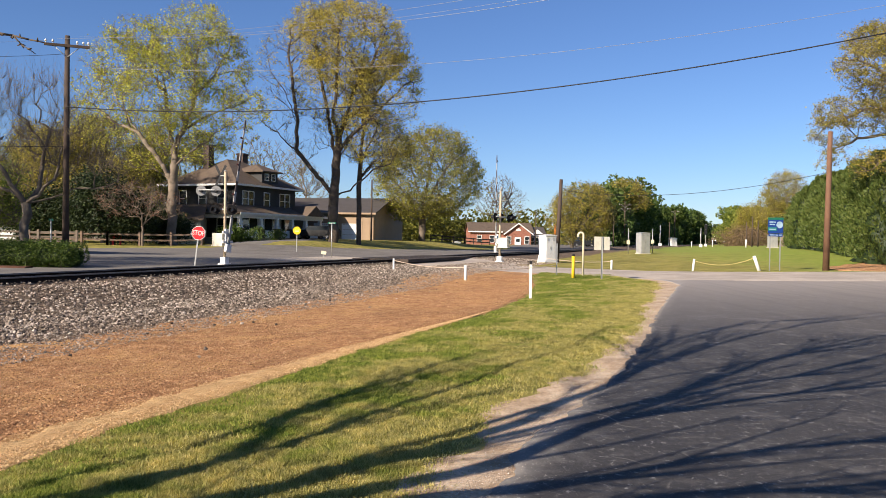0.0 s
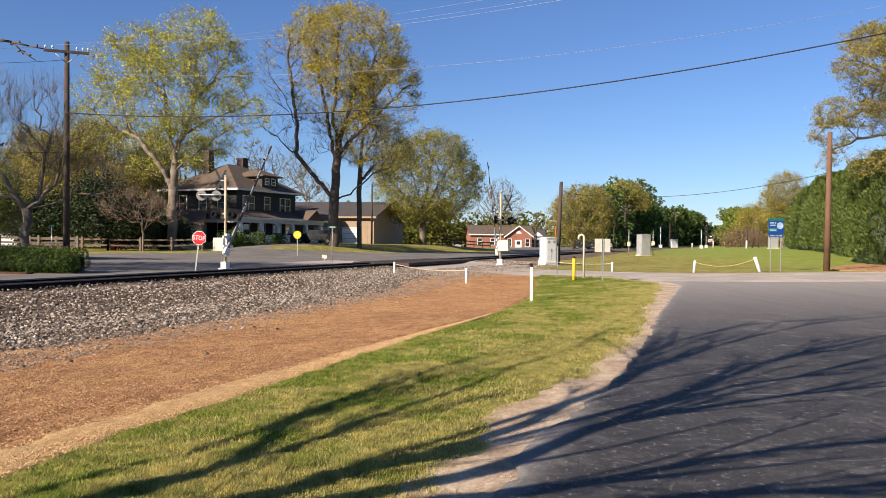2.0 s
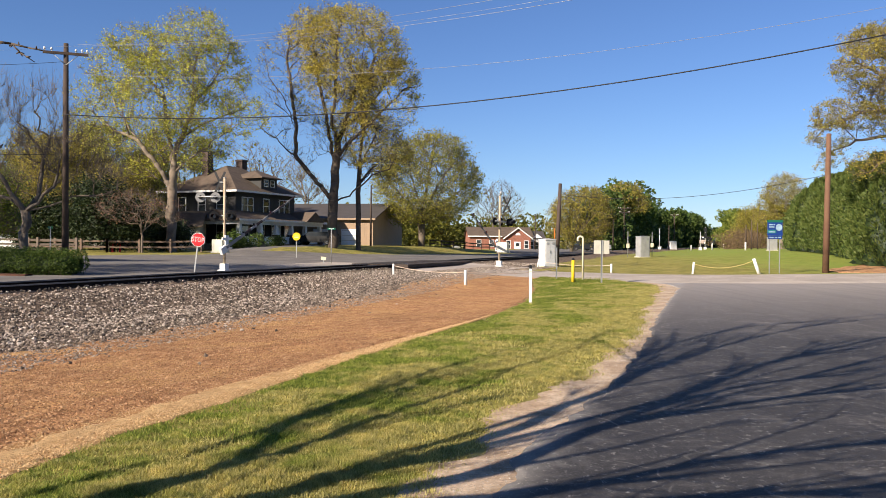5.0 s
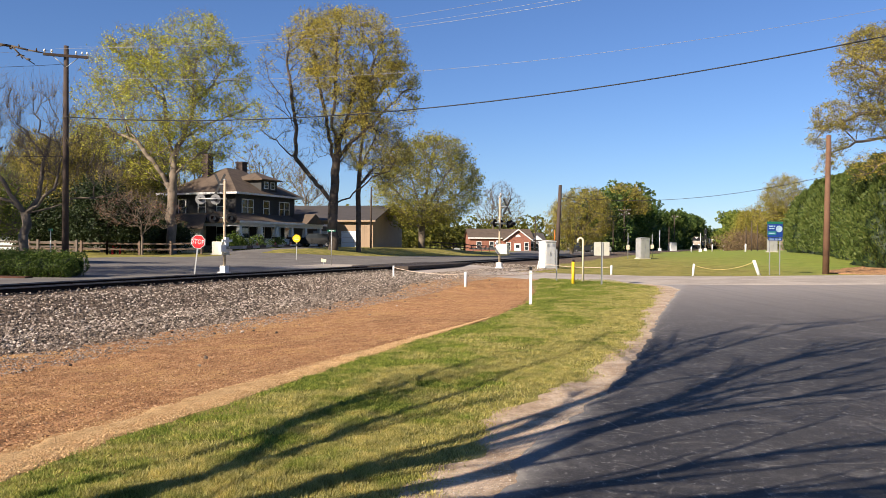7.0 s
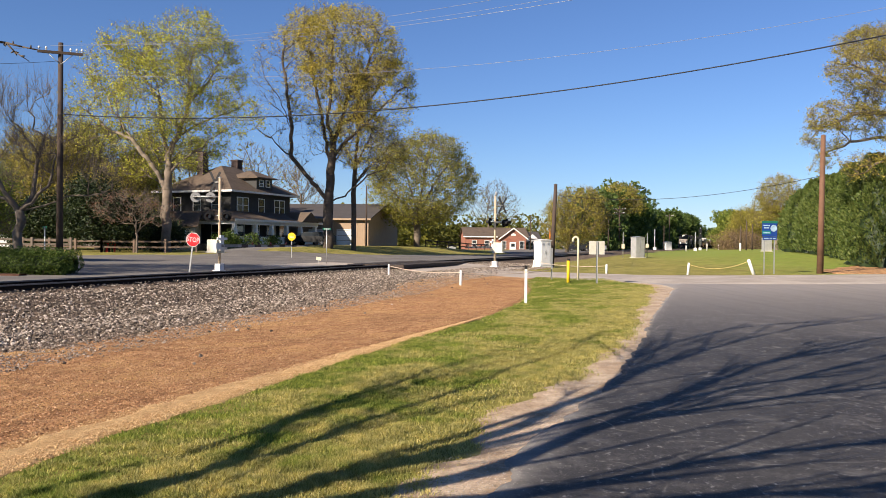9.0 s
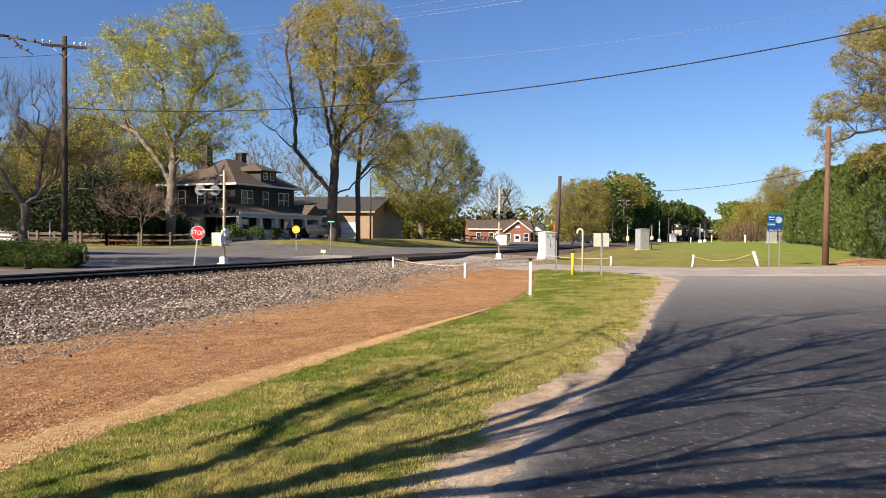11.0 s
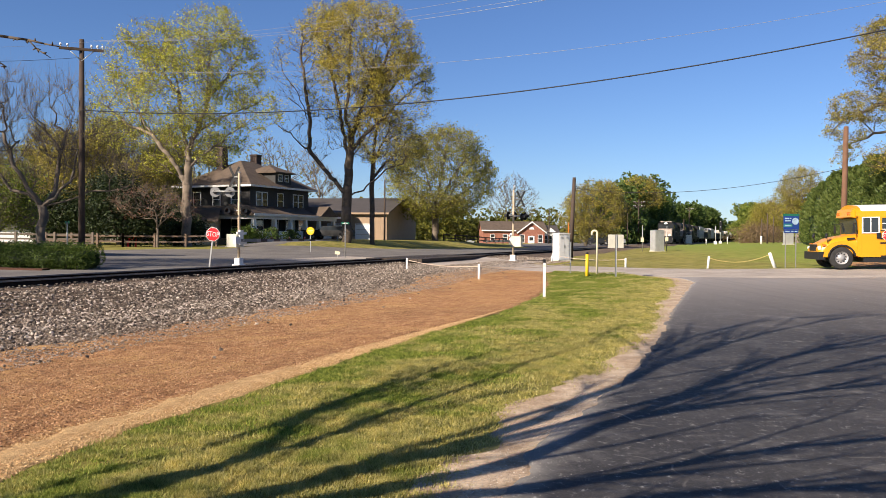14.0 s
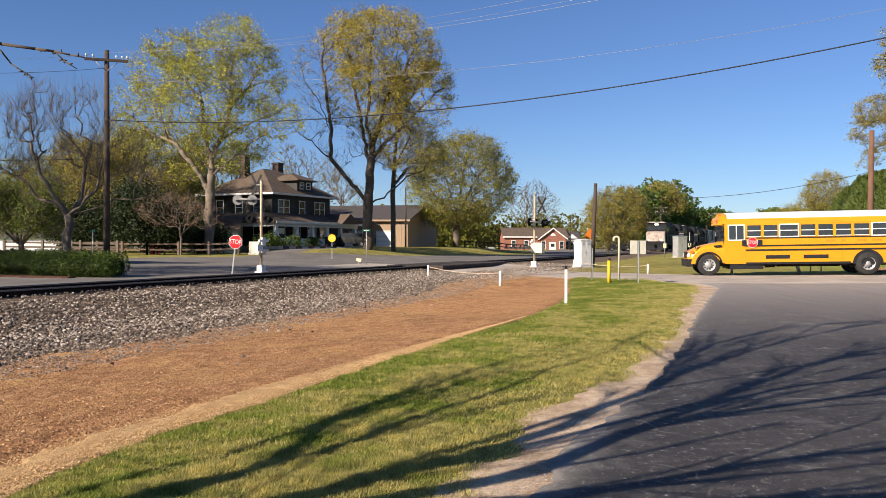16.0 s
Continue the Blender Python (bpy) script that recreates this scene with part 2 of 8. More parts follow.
M["lot"] = asphalt()
M["bark"] = worn("bark", (0.14, 0.112, 0.084), 0.9, scale=2.0, vary=0.35, fine=18, relief=0.6)
M["bark_pale"] = worn("pale_bark", (0.18, 0.142, 0.105), 0.9, scale=1.5, vary=0.4, fine=15, relief=0.6)
M["bark_dark"] = worn("dark_bark", (0.085, 0.066, 0.05), 0.9, scale=2.0, vary=0.35, fine=18, relief=0.6)
M["leaf_gold"] = leafy("gold_green_leaves", (0.25, 0.20, 0.022), (0.46, 0.38, 0.052), (0.70, 0.58, 0.11), 0.32)
M["leaf_lime"] = leafy("lime_leaves", (0.22, 0.235, 0.02), (0.42, 0.42, 0.05), (0.68, 0.64, 0.12), 0.32)
M["leaf_bronze"] = leafy("bronze_olive_leaves", (0.15, 0.13, 0.02), (0.32, 0.275, 0.045), (0.54, 0.45, 0.09), 0.32)
M["leaf_olive"] = leafy("olive_leaves", (0.12, 0.123, 0.018), (0.255, 0.245, 0.038), (0.45, 0.41, 0.08), 0.32)
M["leaf_pinkish"] = leafy("reddish_buds", (0.18, 0.08, 0.055), (0.30, 0.15, 0.10), (0.42, 0.23, 0.16), 0.3)
M["leaf_green"] = leafy("green_leaves", (0.045, 0.08, 0.016), (0.08, 0.125, 0.026), (0.14, 0.18, 0.045), 0.35)
M["leaf_fresh"] = leafy("fresh_green_leaves", (0.09, 0.13, 0.02), (0.17, 0.21, 0.035), (0.28, 0.31, 0.06), 0.4)
M["leaf_wood"] = leafy("far_olive_leaves", (0.06, 0.065, 0.012), (0.125, 0.13, 0.02), (0.22, 0.21, 0.036), 0.3)
# leaves of dark evergreens and undergrowth; also the shade painted inside hedge and cypresses
M["dark_leaf_and_shade"] = leafy("dark_leaves_and_shade", (0.010, 0.018, 0.006), (0.02, 0.034, 0.010), (0.05, 0.07, 0.02), 0.12)
M["leaf_cypress"] = leafy("cypress_sprays", (0.052, 0.085, 0.018), (0.10, 0.135, 0.03), (0.17, 0.20, 0.058), 0.3)
M["leaf_hedge"] = leafy("hedge_leaves", (0.030, 0.055, 0.008), (0.06, 0.10, 0.014), (0.12, 0.165, 0.026), 0.28)
M["grass"] = turf_blades()
M["rail"] = worn("rusty_rail", (0.020, 0.014, 0.011), 0.85, 0.0, scale=2, fine=30, spec=0.08)
M["rail_top"] = worn("polished_rail", (0.16, 0.15, 0.15), 0.5, 0.8, scale=1, vary=0.1)
M["tie"] = worn("creosoted_timber", (0.055, 0.042, 0.033), 0.9, scale=2, fine=25, relief=0.4, each=0.3)
M["white"] = worn("white_paint", (0.74, 0.73, 0.70), 0.5, scale=3, vary=0.08, dirt=(0.63, 0.60, 0.55))
M["cream"] = worn("cream_paint", (0.70, 0.62, 0.42), 0.5, scale=3, vary=0.1)
M["silver"] = worn("aluminium_paint", (0.55, 0.55, 0.54), 0.45, 0.5, scale=2, vary=0.12)
M["disc_grey"] = worn("disc_grey", (0.20, 0.20, 0.195), 0.6, scale=3, vary=0.2)
M["dark_disc"] = worn("dark_disc", (0.012, 0.012, 0.013), 0.85, scale=4, vary=0.3, spec=0.05)
M["sign_back"] = worn("sign_back", (0.58, 0.55, 0.44), 0.55, 0.1, scale=3, vary=0.12)
M["black"] = worn("black_metal", (0.018, 0.018, 0.019), 0.5, scale=4, vary=0.3)
M["rubber"] = worn("tyre_rubber", (0.03, 0.029, 0.028), 0.85, scale=5, vary=0.3)
M["red"] = worn("red_sign", (0.55, 0.02, 0.025), 0.4, scale=2, vary=0.1)
M["yellow"] = worn("yellow_paint", (0.80, 0.50, 0.02), 0.45, scale=2, vary=0.08)
M["bus_yellow"] = worn("bus_yellow", (0.68, 0.285, 0.008), 0.3, scale=1.2, vary=0.06, spec=0.5, relief=0.03)
M["pole_wood"] = worn("weathered_pole", (0.07, 0.05, 0.038), 0.9, scale=1.2, vary=0.35, fine=20, relief=0.5)
M["pole_red"] = worn("treated_pole", (0.15, 0.08, 0.048), 0.85, scale=1.2, vary=0.35, fine=20, relief=0.5)
M["grey_post"] = worn("galvanised_steel", (0.42, 0.42, 0.40), 0.5, 0.6, scale=4, vary=0.15)
M["brick"] = worn("red_brick", (0.29, 0.125, 0.085), 0.85, scale=3, vary=0.25, fine=12)
M["roof"] = worn("brown_shingles", (0.115, 0.085, 0.062), 0.9, scale=1.5, vary=0.25, fine=14, relief=0.5)
M["roof_grey"] = worn("grey_metal_roof", (0.075, 0.066, 0.06), 0.65, scale=1.0, vary=0.15)
M["siding"] = worn("dark_grey_siding", (0.044, 0.043, 0.042), 0.7, scale=1.5, vary=0.15)
M["tan"] = worn("tan_siding", (0.33, 0.235, 0.155), 0.7, scale=1.0, vary=0.08)
M["wood"] = worn("grey_fence_wood", (0.22, 0.17, 0.13), 0.9, scale=3, vary=0.3)
M["fence_wood"] = worn("split_rails", (0.20, 0.14, 0.10), 0.9, scale=3, vary=0.3)
M["fence_pale"] = worn("pale_boards", (0.17, 0.135, 0.105), 0.9, scale=3, vary=0.2)
M["cable"] = worn("cable", (0.02, 0.02, 0.022), 0.6)
M["wire"] = worn("bare_wire", (0.27, 0.27, 0.28), 0.45, 0.3)
M["rope"] = worn("yellow_rope", (0.66, 0.50, 0.20), 0.8)
M["rope_pale"] = worn("faded_rope", (0.62, 0.48, 0.36), 0.8)
M["loco"] = worn("black_loco", (0.016, 0.016, 0.017), 0.7, scale=1.0, vary=0.3, spec=0.15)
M["car_tan"] = worn("tan_freight", (0.36, 0.32, 0.27), 0.7, scale=0.8, vary=0.25)


def pieces(name, stops, rough=0.9):
    """Loose pieces, each of its own tone."""
    m, nt, b = surface(name, rough, 0.0, 0.2)
    geo = nt.nodes.new("ShaderNodeNewGeometry")
    c = ramp_of(nt, geo.outputs["Random Per Island"], stops)
    c = blend(nt, c, ramp_of(nt, noise_of(nt, 25), [(0.3, (0.75, 0.75, 0.75)), (0.7, (1.2, 1.2, 1.2))]), 0.7, "MULTIPLY")
    nt.links.new(c, b.inputs["Base Color"])
    return m


M["stone"] = pieces("ballast_stone", [(0.0, (0.035, 0.028, 0.022)), (0.45, (0.155, 0.122, 0.094)), (0.8, (0.34, 0.275, 0.215)), (1.0, (0.62, 0.53, 0.44))])
M["chip"] = pieces("wood_chip", [(0.0, (0.15, 0.075, 0.037)), (0.4, (0.33, 0.172, 0.082)), (0.85, (0.50, 0.285, 0.145)), (1.0, (0.62, 0.42, 0.24))])
M["grit"] = pieces("pale_grit", [(0.0, (0.22, 0.19, 0.16)), (0.6, (0.42, 0.37, 0.31)), (1.0, (0.6, 0.55, 0.48))])
M["brown_stone"] = pieces("brown_gravel", [(0.0, (0.10, 0.078, 0.06)), (0.5, (0.24, 0.185, 0.14)), (1.0, (0.46, 0.38, 0.305))])
M["mulch"] = ground_mat("bark_mulch", [(0.3, (0.05, 0.024, 0.017)), (0.7, (0.10, 0.05, 0.034))], mid=4, fine=30)
M["leaf_brush"] = leafy("brown_brush", (0.09, 0.06, 0.035), (0.16, 0.105, 0.06), (0.24, 0.16, 0.09), 0.2)
M["car_dark"] = worn("dark_car_paint", (0.035, 0.036, 0.04), 0.25, scale=1, vary=0.1, spec=0.6)


def glass(name, colour=(0.02, 0.024, 0.028)):
    m, nt, b = surface(name, 0.06, 0.0, 0.8)
    tone = ramp_of(nt, noise_of(nt, 0.7), [(0.3, colour), (0.7, tuple(c * 1.8 for c in colour))])
    nt.links.new(tone, b.inputs["Base Color"])
    return m


M["pane"] = glass("window_glass")


# ---- mesh helpers ----
def box(bm, x0, y0, z0, x1, y1, z1, mat=0):
    v = [bm.verts.new((x, y, z)) for z in (z0, z1) for y in (y0, y1) for x in (x0, x1)]
    for q in ((0, 2, 3, 1), (4, 5, 7, 6), (0, 1, 5, 4), (1, 3, 7, 5), (3, 2, 6, 7), (2, 0, 4, 6)):
        bm.faces.new([v[i] for i in q]).material_index = mat
    return v


def prism(bm, outline, axis, a, b, mat=0):
    """A flat outline pushed from a to b along an axis; the outline lies in the other two, in their order."""
    def place(p, q, k):
        return {"x": (k, p, q), "y": (p, k, q), "z": (p, q, k)}[axis]
    lo = [bm.verts.new(place(p, q, a)) for p, q in outline]
    hi = [bm.verts.new(place(p, q, b)) for p, q in outline]
    n = len(outline)
    bm.faces.new(lo).material_index = mat
    bm.faces.new(hi).material_index = mat
    for i in range(n):
        bm.faces.new((lo[i], lo[(i + 1) % n], hi[(i + 1) % n], hi[i])).material_index = mat


def tube(bm, a, b, ra, rb=None, sides=10, mat=0, cap=True):
    a, b = Vector(a), Vector(b)
    rb = ra if rb is None else rb
    z = (b - a).normalized()
    x = z.orthogonal().normalized()
    y = z.cross(x)
    rings = []
    for p, r in ((a, ra), (b, rb)):
        rings.append([bm.verts.new(p + (x * math.cos(k * math.tau / sides) + y * math.sin(k * math.tau / sides)) * r) for k in range(sides)])
    for k in range(sides):
        f = bm.faces.new((rings[0][k], rings[0][(k + 1) % sides], rings[1][(k + 1) % sides], rings[1][k]))
        f.smooth, f.material_index = True, mat
    if cap:
        for r in rings:
            bm.faces.new(r).material_index = mat


def pipe(bm, points, r, sides=6, mat=0):
    """One unbroken round strand through the points."""
    pts = [Vector(q) for q in points]
    side = (pts[1] - pts[0]).orthogonal().normalized()
    rings = []
    for k, q in enumerate(pts):
        d = (pts[min(k + 1, len(pts) - 1)] - pts[max(k - 1, 0)]).normalized()
        side = (side - d * side.dot(d)).normalized()
        other = d.cross(side)
        rings.append([bm.verts.new(q + (side * math.cos(j * math.tau / sides) + other * math.sin(j * math.tau / sides)) * r) for j in range(sides)])
    for a, b in zip(rings, rings[1:]):
        for j in range(sides):
            f = bm.faces.new((a[j], a[(j + 1) % sides], b[(j + 1) % sides], b[j]))
            f.smooth, f.material_index = True, mat
    bm.faces.new(rings[0])
    bm.faces.new(rings[-1])


def mesh_of(bm, name, mats, smooth=False, bevel=0.0):
    if bevel:
        bmesh.ops.bevel(bm, geom=[e for e in bm.edges if len(e.link_faces) == 2 and e.calc_face_angle(0) > 0.6],
                        offset=bevel, segments=2, affect="EDGES", clamp_overlap=True)
    bmesh.ops.recalc_face_normals(bm, faces=bm.faces)
    me = bpy.data.meshes.new(name)
    bm.to_mesh(me)
    bm.free()
    for m in (mats if isinstance(mats, (list, tuple)) else [mats]):
        me.materials.append(m)
    if smooth:
        me.shade_smooth()
    return me


def part(name, bm, material, parent, label="", bevel=0.0, at=None, smooth=False):
    ob = new(name, mesh_of(bm, name, material, smooth, bevel))
    ob.parent = parent
    if at is not None:
        ob.matrix_basis = at
    if label:
        ob["label"] = label
    return ob


def thing(name, label, category, at=None, group="", kind=""):
    ob = new(name)
    ob.empty_display_size = 0.2
    if at is not None:
        ob.matrix_basis = at
    return tagged(ob, label, category, group, kind)


def soup(name, verts, faces, mat, smooth=False):
    me = bpy.data.meshes.new(name)
    me.from_pydata([tuple(v) for v in verts] if not isinstance(verts, np.ndarray) else verts.tolist(), [], faces if not isinstance(faces, np.ndarray) else faces.tolist())
    for m in (mat if isinstance(mat, (list, tuple)) else [mat]):
        me.materials.append(m)
    if smooth:
        me.shade_smooth()
    return me


# ---- the lie of the land ----
TX, TS = -19.9, 0.387                        # track centre line: x = TX + TS * y
UX, UY = TS / math.hypot(1, TS), 1 / math.hypot(1, TS)


def across(x, y):
    """Metres from the track's centre line, towards the car park."""
    return (x - TX) * UY - y * UX


def on_track(a, s=0.0):
    """Plan place a metres along the track from its point abreast of y = 0, s metres towards the car park."""
    return TX + a * UX + s * UY, a * UY - s * UX


def ease(a, b, v):
    t = np.clip((np.asarray(v, float) - a) / (b - a), 0, 1)
    return t * t * (3 - 2 * t)


def land(x, y):
    x, y = np.asarray(x, float), np.asarray(y, float)
    s = across(x, y)
    z = 0.06 * (1 - ease(1.6, 3.6, np.abs(s)))                                    # ballast bed
    near = ease(2.0, 5.0, s) * (1 - ease(9.5, 15.0, s)) * (1 - ease(27, 33, y))   # shallow swale beside it
    z = z - 0.22 * near
    z = z + 0.45 * ease(5, 30, -s) + 0.25 * ease(30, 55, -s)                      # lawns across the main road
    z = z - 0.9 * ease(85, 150, y) * ease(20, 50, -s)
    z = z + 0.65 * ease(15.5, 22, -s) * ease(-24, -14, x) * ease(62, 72, y) * (1 - ease(105, 130, y))   # mound under the great trees
    right = ease(11, 26, x) * (1 - ease(60, 120, x))
    z = z + 0.20 * right * ease(25, 34, y) + 0.70 * ease(43, 75, y) * ease(13, 33, x) * ease(8, 20, s)
    return z


# ---- ground, car park, roads, bank ----
def sheet(name, rows, cols, place, mat, lift, label, category, kind="structure", wobble=0.0, taper=False, rough=0.9):
    """A surface laid on the land: place(u, v) gives its plan."""
    u, v = np.meshgrid(np.linspace(0, 1, cols), np.linspace(0, 1, rows))
    x, y = place(u, v)
    if callable(lift):
        lift = lift(x, y)
    z = land(x, y) + (lift * (1 - u ** 3 * 0.65) if taper else lift)
    if wobble:
        z = z + np.array([[noise.fractal((a * rough, b * rough, 3.0), 1.0, 2.0, 3) for a, b in zip(p, q)] for p, q in zip(x, y)]) * wobble * (1 - u ** 2 if taper else 1)
    z[:, 0], z[:, -1] = land(x[:, 0], y[:, 0]) - 0.04, land(x[:, -1], y[:, -1]) - 0.04     # edges run into the earth
    i = np.arange(rows * cols).reshape(rows, cols)
    f = np.stack([i[:-1, :-1], i[:-1, 1:], i[1:, 1:], i[1:, :-1]], -1).reshape(-1, 4)
    ob = new(name, soup(name, np.stack([x, y, z], -1).reshape(-1, 3), f, mat, True))
    return tagged(ob, label, category, kind=kind)


def jag(y, seed, size=0.12, scale=1.4):
    flat = np.array([noise.fractal((v * scale, seed * 7.3, 0.0), 1.0, 2.0, 4) for v in np.ravel(y)]).reshape(np.shape(y))
    return flat * size


LOT_Y = [-30, -6, 0, 2, 4.0, 4.86, 5.77, 6.88, 8.21, 9.6, 11.22, 13.5, 16.29, 21.06, 25, 27.87, 30.2, 31.5]
LOT_X = [-3.0, -2.0, -0.9, -0.5, 0.08, 0.36, 0.62, 1.10, 1.76, 2.25, 2.82, 3.57, 4.43, 6.02, 7.35, 8.35, 8.6, 8.3]
SHOULDER_Y = [-30, 3.5, 5.0, 6.2, 6.7, 7.44, 8.2, 9.1, 10.2, 13, 20, 26, 31]
SHOULDER_W = [0.4, 0.45, 0.62, 0.66, 0.78, 0.98, 0.88, 0.66, 0.50, 0.50, 0.62, 0.85, 1.1]
TURF_Y = [-30, -5, 2, 5.15, 6.33, 7.76, 10.25, 13.61, 17.68, 22.0, 28.23, 33, 35, 39, 43, 46]
TURF_X = [-6, -4.2, -3.2, -2.86, -2.61, -2.1, -1.32, -0.21, 1.23, 2.3, 3.34, 3.7, 4.3, 1.3, -2.6, -4.0]
ROAD_NEAR_X = [-3.4, 1.0, 4.5, 8.3, 12, 18.8, 40, 90]
ROAD_NEAR_Y = [42.6, 38.6, 34.6, 31.4, 31.0, 31.5, 31.0, 28.0]
ROAD_FAR_X = [-3.4, 2.8, 6.4, 10.1, 15, 24, 40, 90]
ROAD_FAR_Y = [51.0, 46.0, 42.6, 40.2, 40.0, 39.6, 38.0, 35.0]

# far part of the ground: rings out to the horizon, the middle dropped under the laid surfaces
def build_ground():
    r = np.concatenate([[0.5], np.geomspace(2.0, 160, 130), np.geomspace(175, 3200, 24)])
    a = np.linspace(0, math.tau, 241)[:-1]
    rr, aa = np.meshgrid(r, a)
    x, y = rr * np.sin(aa), rr * np.cos(aa)
    z = land(x, y)
    s = across(x, y)
    lot = (x > np.interp(y, LOT_Y, LOT_X) + 0.9) & (y < 31) & (y > -28) & (x < 34)
    bank = (x < np.interp(y, TURF_Y, TURF_X) - 1.2) & (s > -2.0) & (y < 40) & (y > -30)
    road = (s < -4.6) & (s > -9.0) & (y > -50) & (y < 200)
    z = z - 0.15 * lot - 0.15 * bank - 0.15 * road
    i = np.arange(x.size).reshape(x.shape)
    j = np.roll(i, -1, axis=0)
    f = np.stack([i[:, :-1], i[:, 1:], j[:, 1:], j[:, :-1]], -1).reshape(-1, 4)
    ob = new("ground", soup("ground", np.stack([x, y, z], -1).reshape(-1, 3), f, M["turf"], True))
    tagged(ob, "mown spring grass, green and straw yellow in patches", "grass", kind="structure")


build_ground()


def lot_place(u, v):
    y = -28 + v * 59.4
    left = np.interp(y, LOT_Y, LOT_X) - 0.06 + jag(y, 1, 0.05, 0.9) + jag(y, 11, 0.06, 3.0) + jag(y, 21, 0.025, 14.0)
    return left + u ** 2.2 * (34 - left), y


sheet("car_park", 900, 30, lot_place, M["lot"], 0.02, "dark patched asphalt of a car park, cracked and speckled", "asphalt")


def shoulder_place(u, v):
    y = -28 + v * 59.6
    left = np.interp(y, LOT_Y, LOT_X)
    wide = np.interp(y, SHOULDER_Y, SHOULDER_W) + 0.15
    return left - wide - jag(y, 2, 0.22, 1.0) - jag(y, 22, 0.12, 5.0) + u * (wide + 0.5), y


sheet("gravel_shoulder", 500, 6, shoulder_place, M["shoulder"], 0.008, "pale sandy gravel shoulder along the asphalt edge", "gravel")


def bank_place(u, v):
    y = -28 + v * 73.5
    right = np.interp(y, TURF_Y, TURF_X) + jag(y, 3, 0.10, 1.2) + jag(y, 13, 0.05, 7.0)
    left = np.minimum(TX + TS * y + (np.interp(y, [10, 20, 28, 37, 46], [9.2, 8.6, 7.6, 6.2, 5.0]) - 0.9 + jag(y, 44, 0.5, 1.2)) / UY, right - 0.1)
    return left + u * (right - left), y


sheet("red_bank", 640, 80, bank_place, M["soil"], 0.026, "bank of bare red clay strewn with wood chips", "earth", wobble=0.022, rough=3.2, taper=True)


def sand_place(u, v):
    y = -5 + v * 22
    right = np.interp(y, TURF_Y, TURF_X) + jag(y, 3, 0.12, 1.2)
    wide = 0.50 * np.clip((17 - y) / 9, 0.0, 1) + 0.02
    return right - wide + (jag(y, 8, 0.14, 0.6) + jag(y, 18, 0.12, 4.0)) * (1 - u) * np.clip((17 - y) / 9, 0.1, 1) + u * (wide + 0.04), y


def sand_lift(x, y):
    return 0.008 + 0.022 * np.clip((np.interp(y, TURF_Y, TURF_X) - x) / 0.3, 0, 1)


sheet("sandy_edge", 420, 12, sand_place, M["sand"], sand_lift, "strip of pale sand between turf and clay", "sand")


def ballast_place(u, v):
    a = -40 + v * 700
    s_near = np.interp(a, [-40, 10, 20, 30, 40, 52, 80, 700], [9.2, 9.2, 9.0, 8.0, 6.4, 5.0, 4.2, 4.0]) + jag(a, 4, 0.9, 0.5) + jag(a, 14, 0.6, 3.0)
    s = -5.2 + u * (s_near + 5.2)
    return on_track(a, s)


def track_bed(x, y):
    return 0.035 + 0.105 * (1 - ease(0.84, 1.2, np.abs(across(x, y))))


sheet("ballast_bed", 1400, 26, ballast_place, M["gravel"], track_bed, "track bed of grey and brown crushed stone", "gravel", wobble=0.018, taper=True)


def main_place(u, v):
    a = -60 + v * 330
    s_far = np.interp(a, [-60, 55, 58.6, 64, 66, 71, 79.5, 85.5, 92, 98, 112, 270], [26.0, 24.6, 22.9, 22.0, 20.0, 18.3, 16.8, 15.6, 14.3, 12.0, 11.0, 11.0]) + jag(a, 6, 0.2, 0.8)
    s = -4.0 - u * (s_far - 4.0)
    return on_track(a, s)


sheet("main_road", 300, 30, main_place, M["main"], 0.03, "grey worn asphalt main road beside the railway", "road")


def drive_place(u, v):
    x0, y0, x1, y1 = -20.8, 66.5, -15.4, 84.0
    wide = 5.0 - 1.6 * v
    return x0 + (x1 - x0) * v + u * wide + jag(v * 18, 12, 0.15, 1.0), y0 + (y1 - y0) * v + 0.6 * np.sin(v * 3)


sheet("driveway", 40, 8, drive_place, M["main"], 0.045, "grey driveway leading to the porch", "driveway")


def road_place(u, v):
    x = np.interp(v, np.linspace(0, 1, 8), ROAD_NEAR_X)
    near_y = np.interp(v, np.linspace(0, 1, 8), ROAD_NEAR_Y)
    far_x = np.interp(v, np.linspace(0, 1, 8), ROAD_FAR_X)
    far_y = np.interp(v, np.linspace(0, 1, 8), ROAD_FAR_Y)
    return x + u * (far_x - x), near_y + u * (far_y - near_y)


def forecourt_place(u, v):
    a = 112 + v * 52
    s = -10.0 - u * np.interp(a, [112, 124, 164], [1.0, 9.0, 13.0])
    return on_track(a, s)


sheet("forecourt", 60, 10, forecourt_place, M["main"], 0.05, "grey paved yard before the brick house", "pavement")


sheet("road", 120, 16, road_place, M["road"], 0.035, "pale grey asphalt road that crosses the track", "road")


def crossing_place(u, v):
    s = 6.0 - v * 15.0
    a = 45.8 + u * 10.4 + 0.12 * (3 - s)
    return on_track(a, s)


def crossing_hump(x, y):
    a = x * UX + y * UY
    return 0.045 + 0.25 * (1 - ease(0.9, 5.5, np.abs(across(x, y)))) * ease(45.9, 50.5, a)


sheet("crossing_road", 40, 14, crossing_place, M["road"], crossing_hump, "asphalt hump of the road over the track", "road")


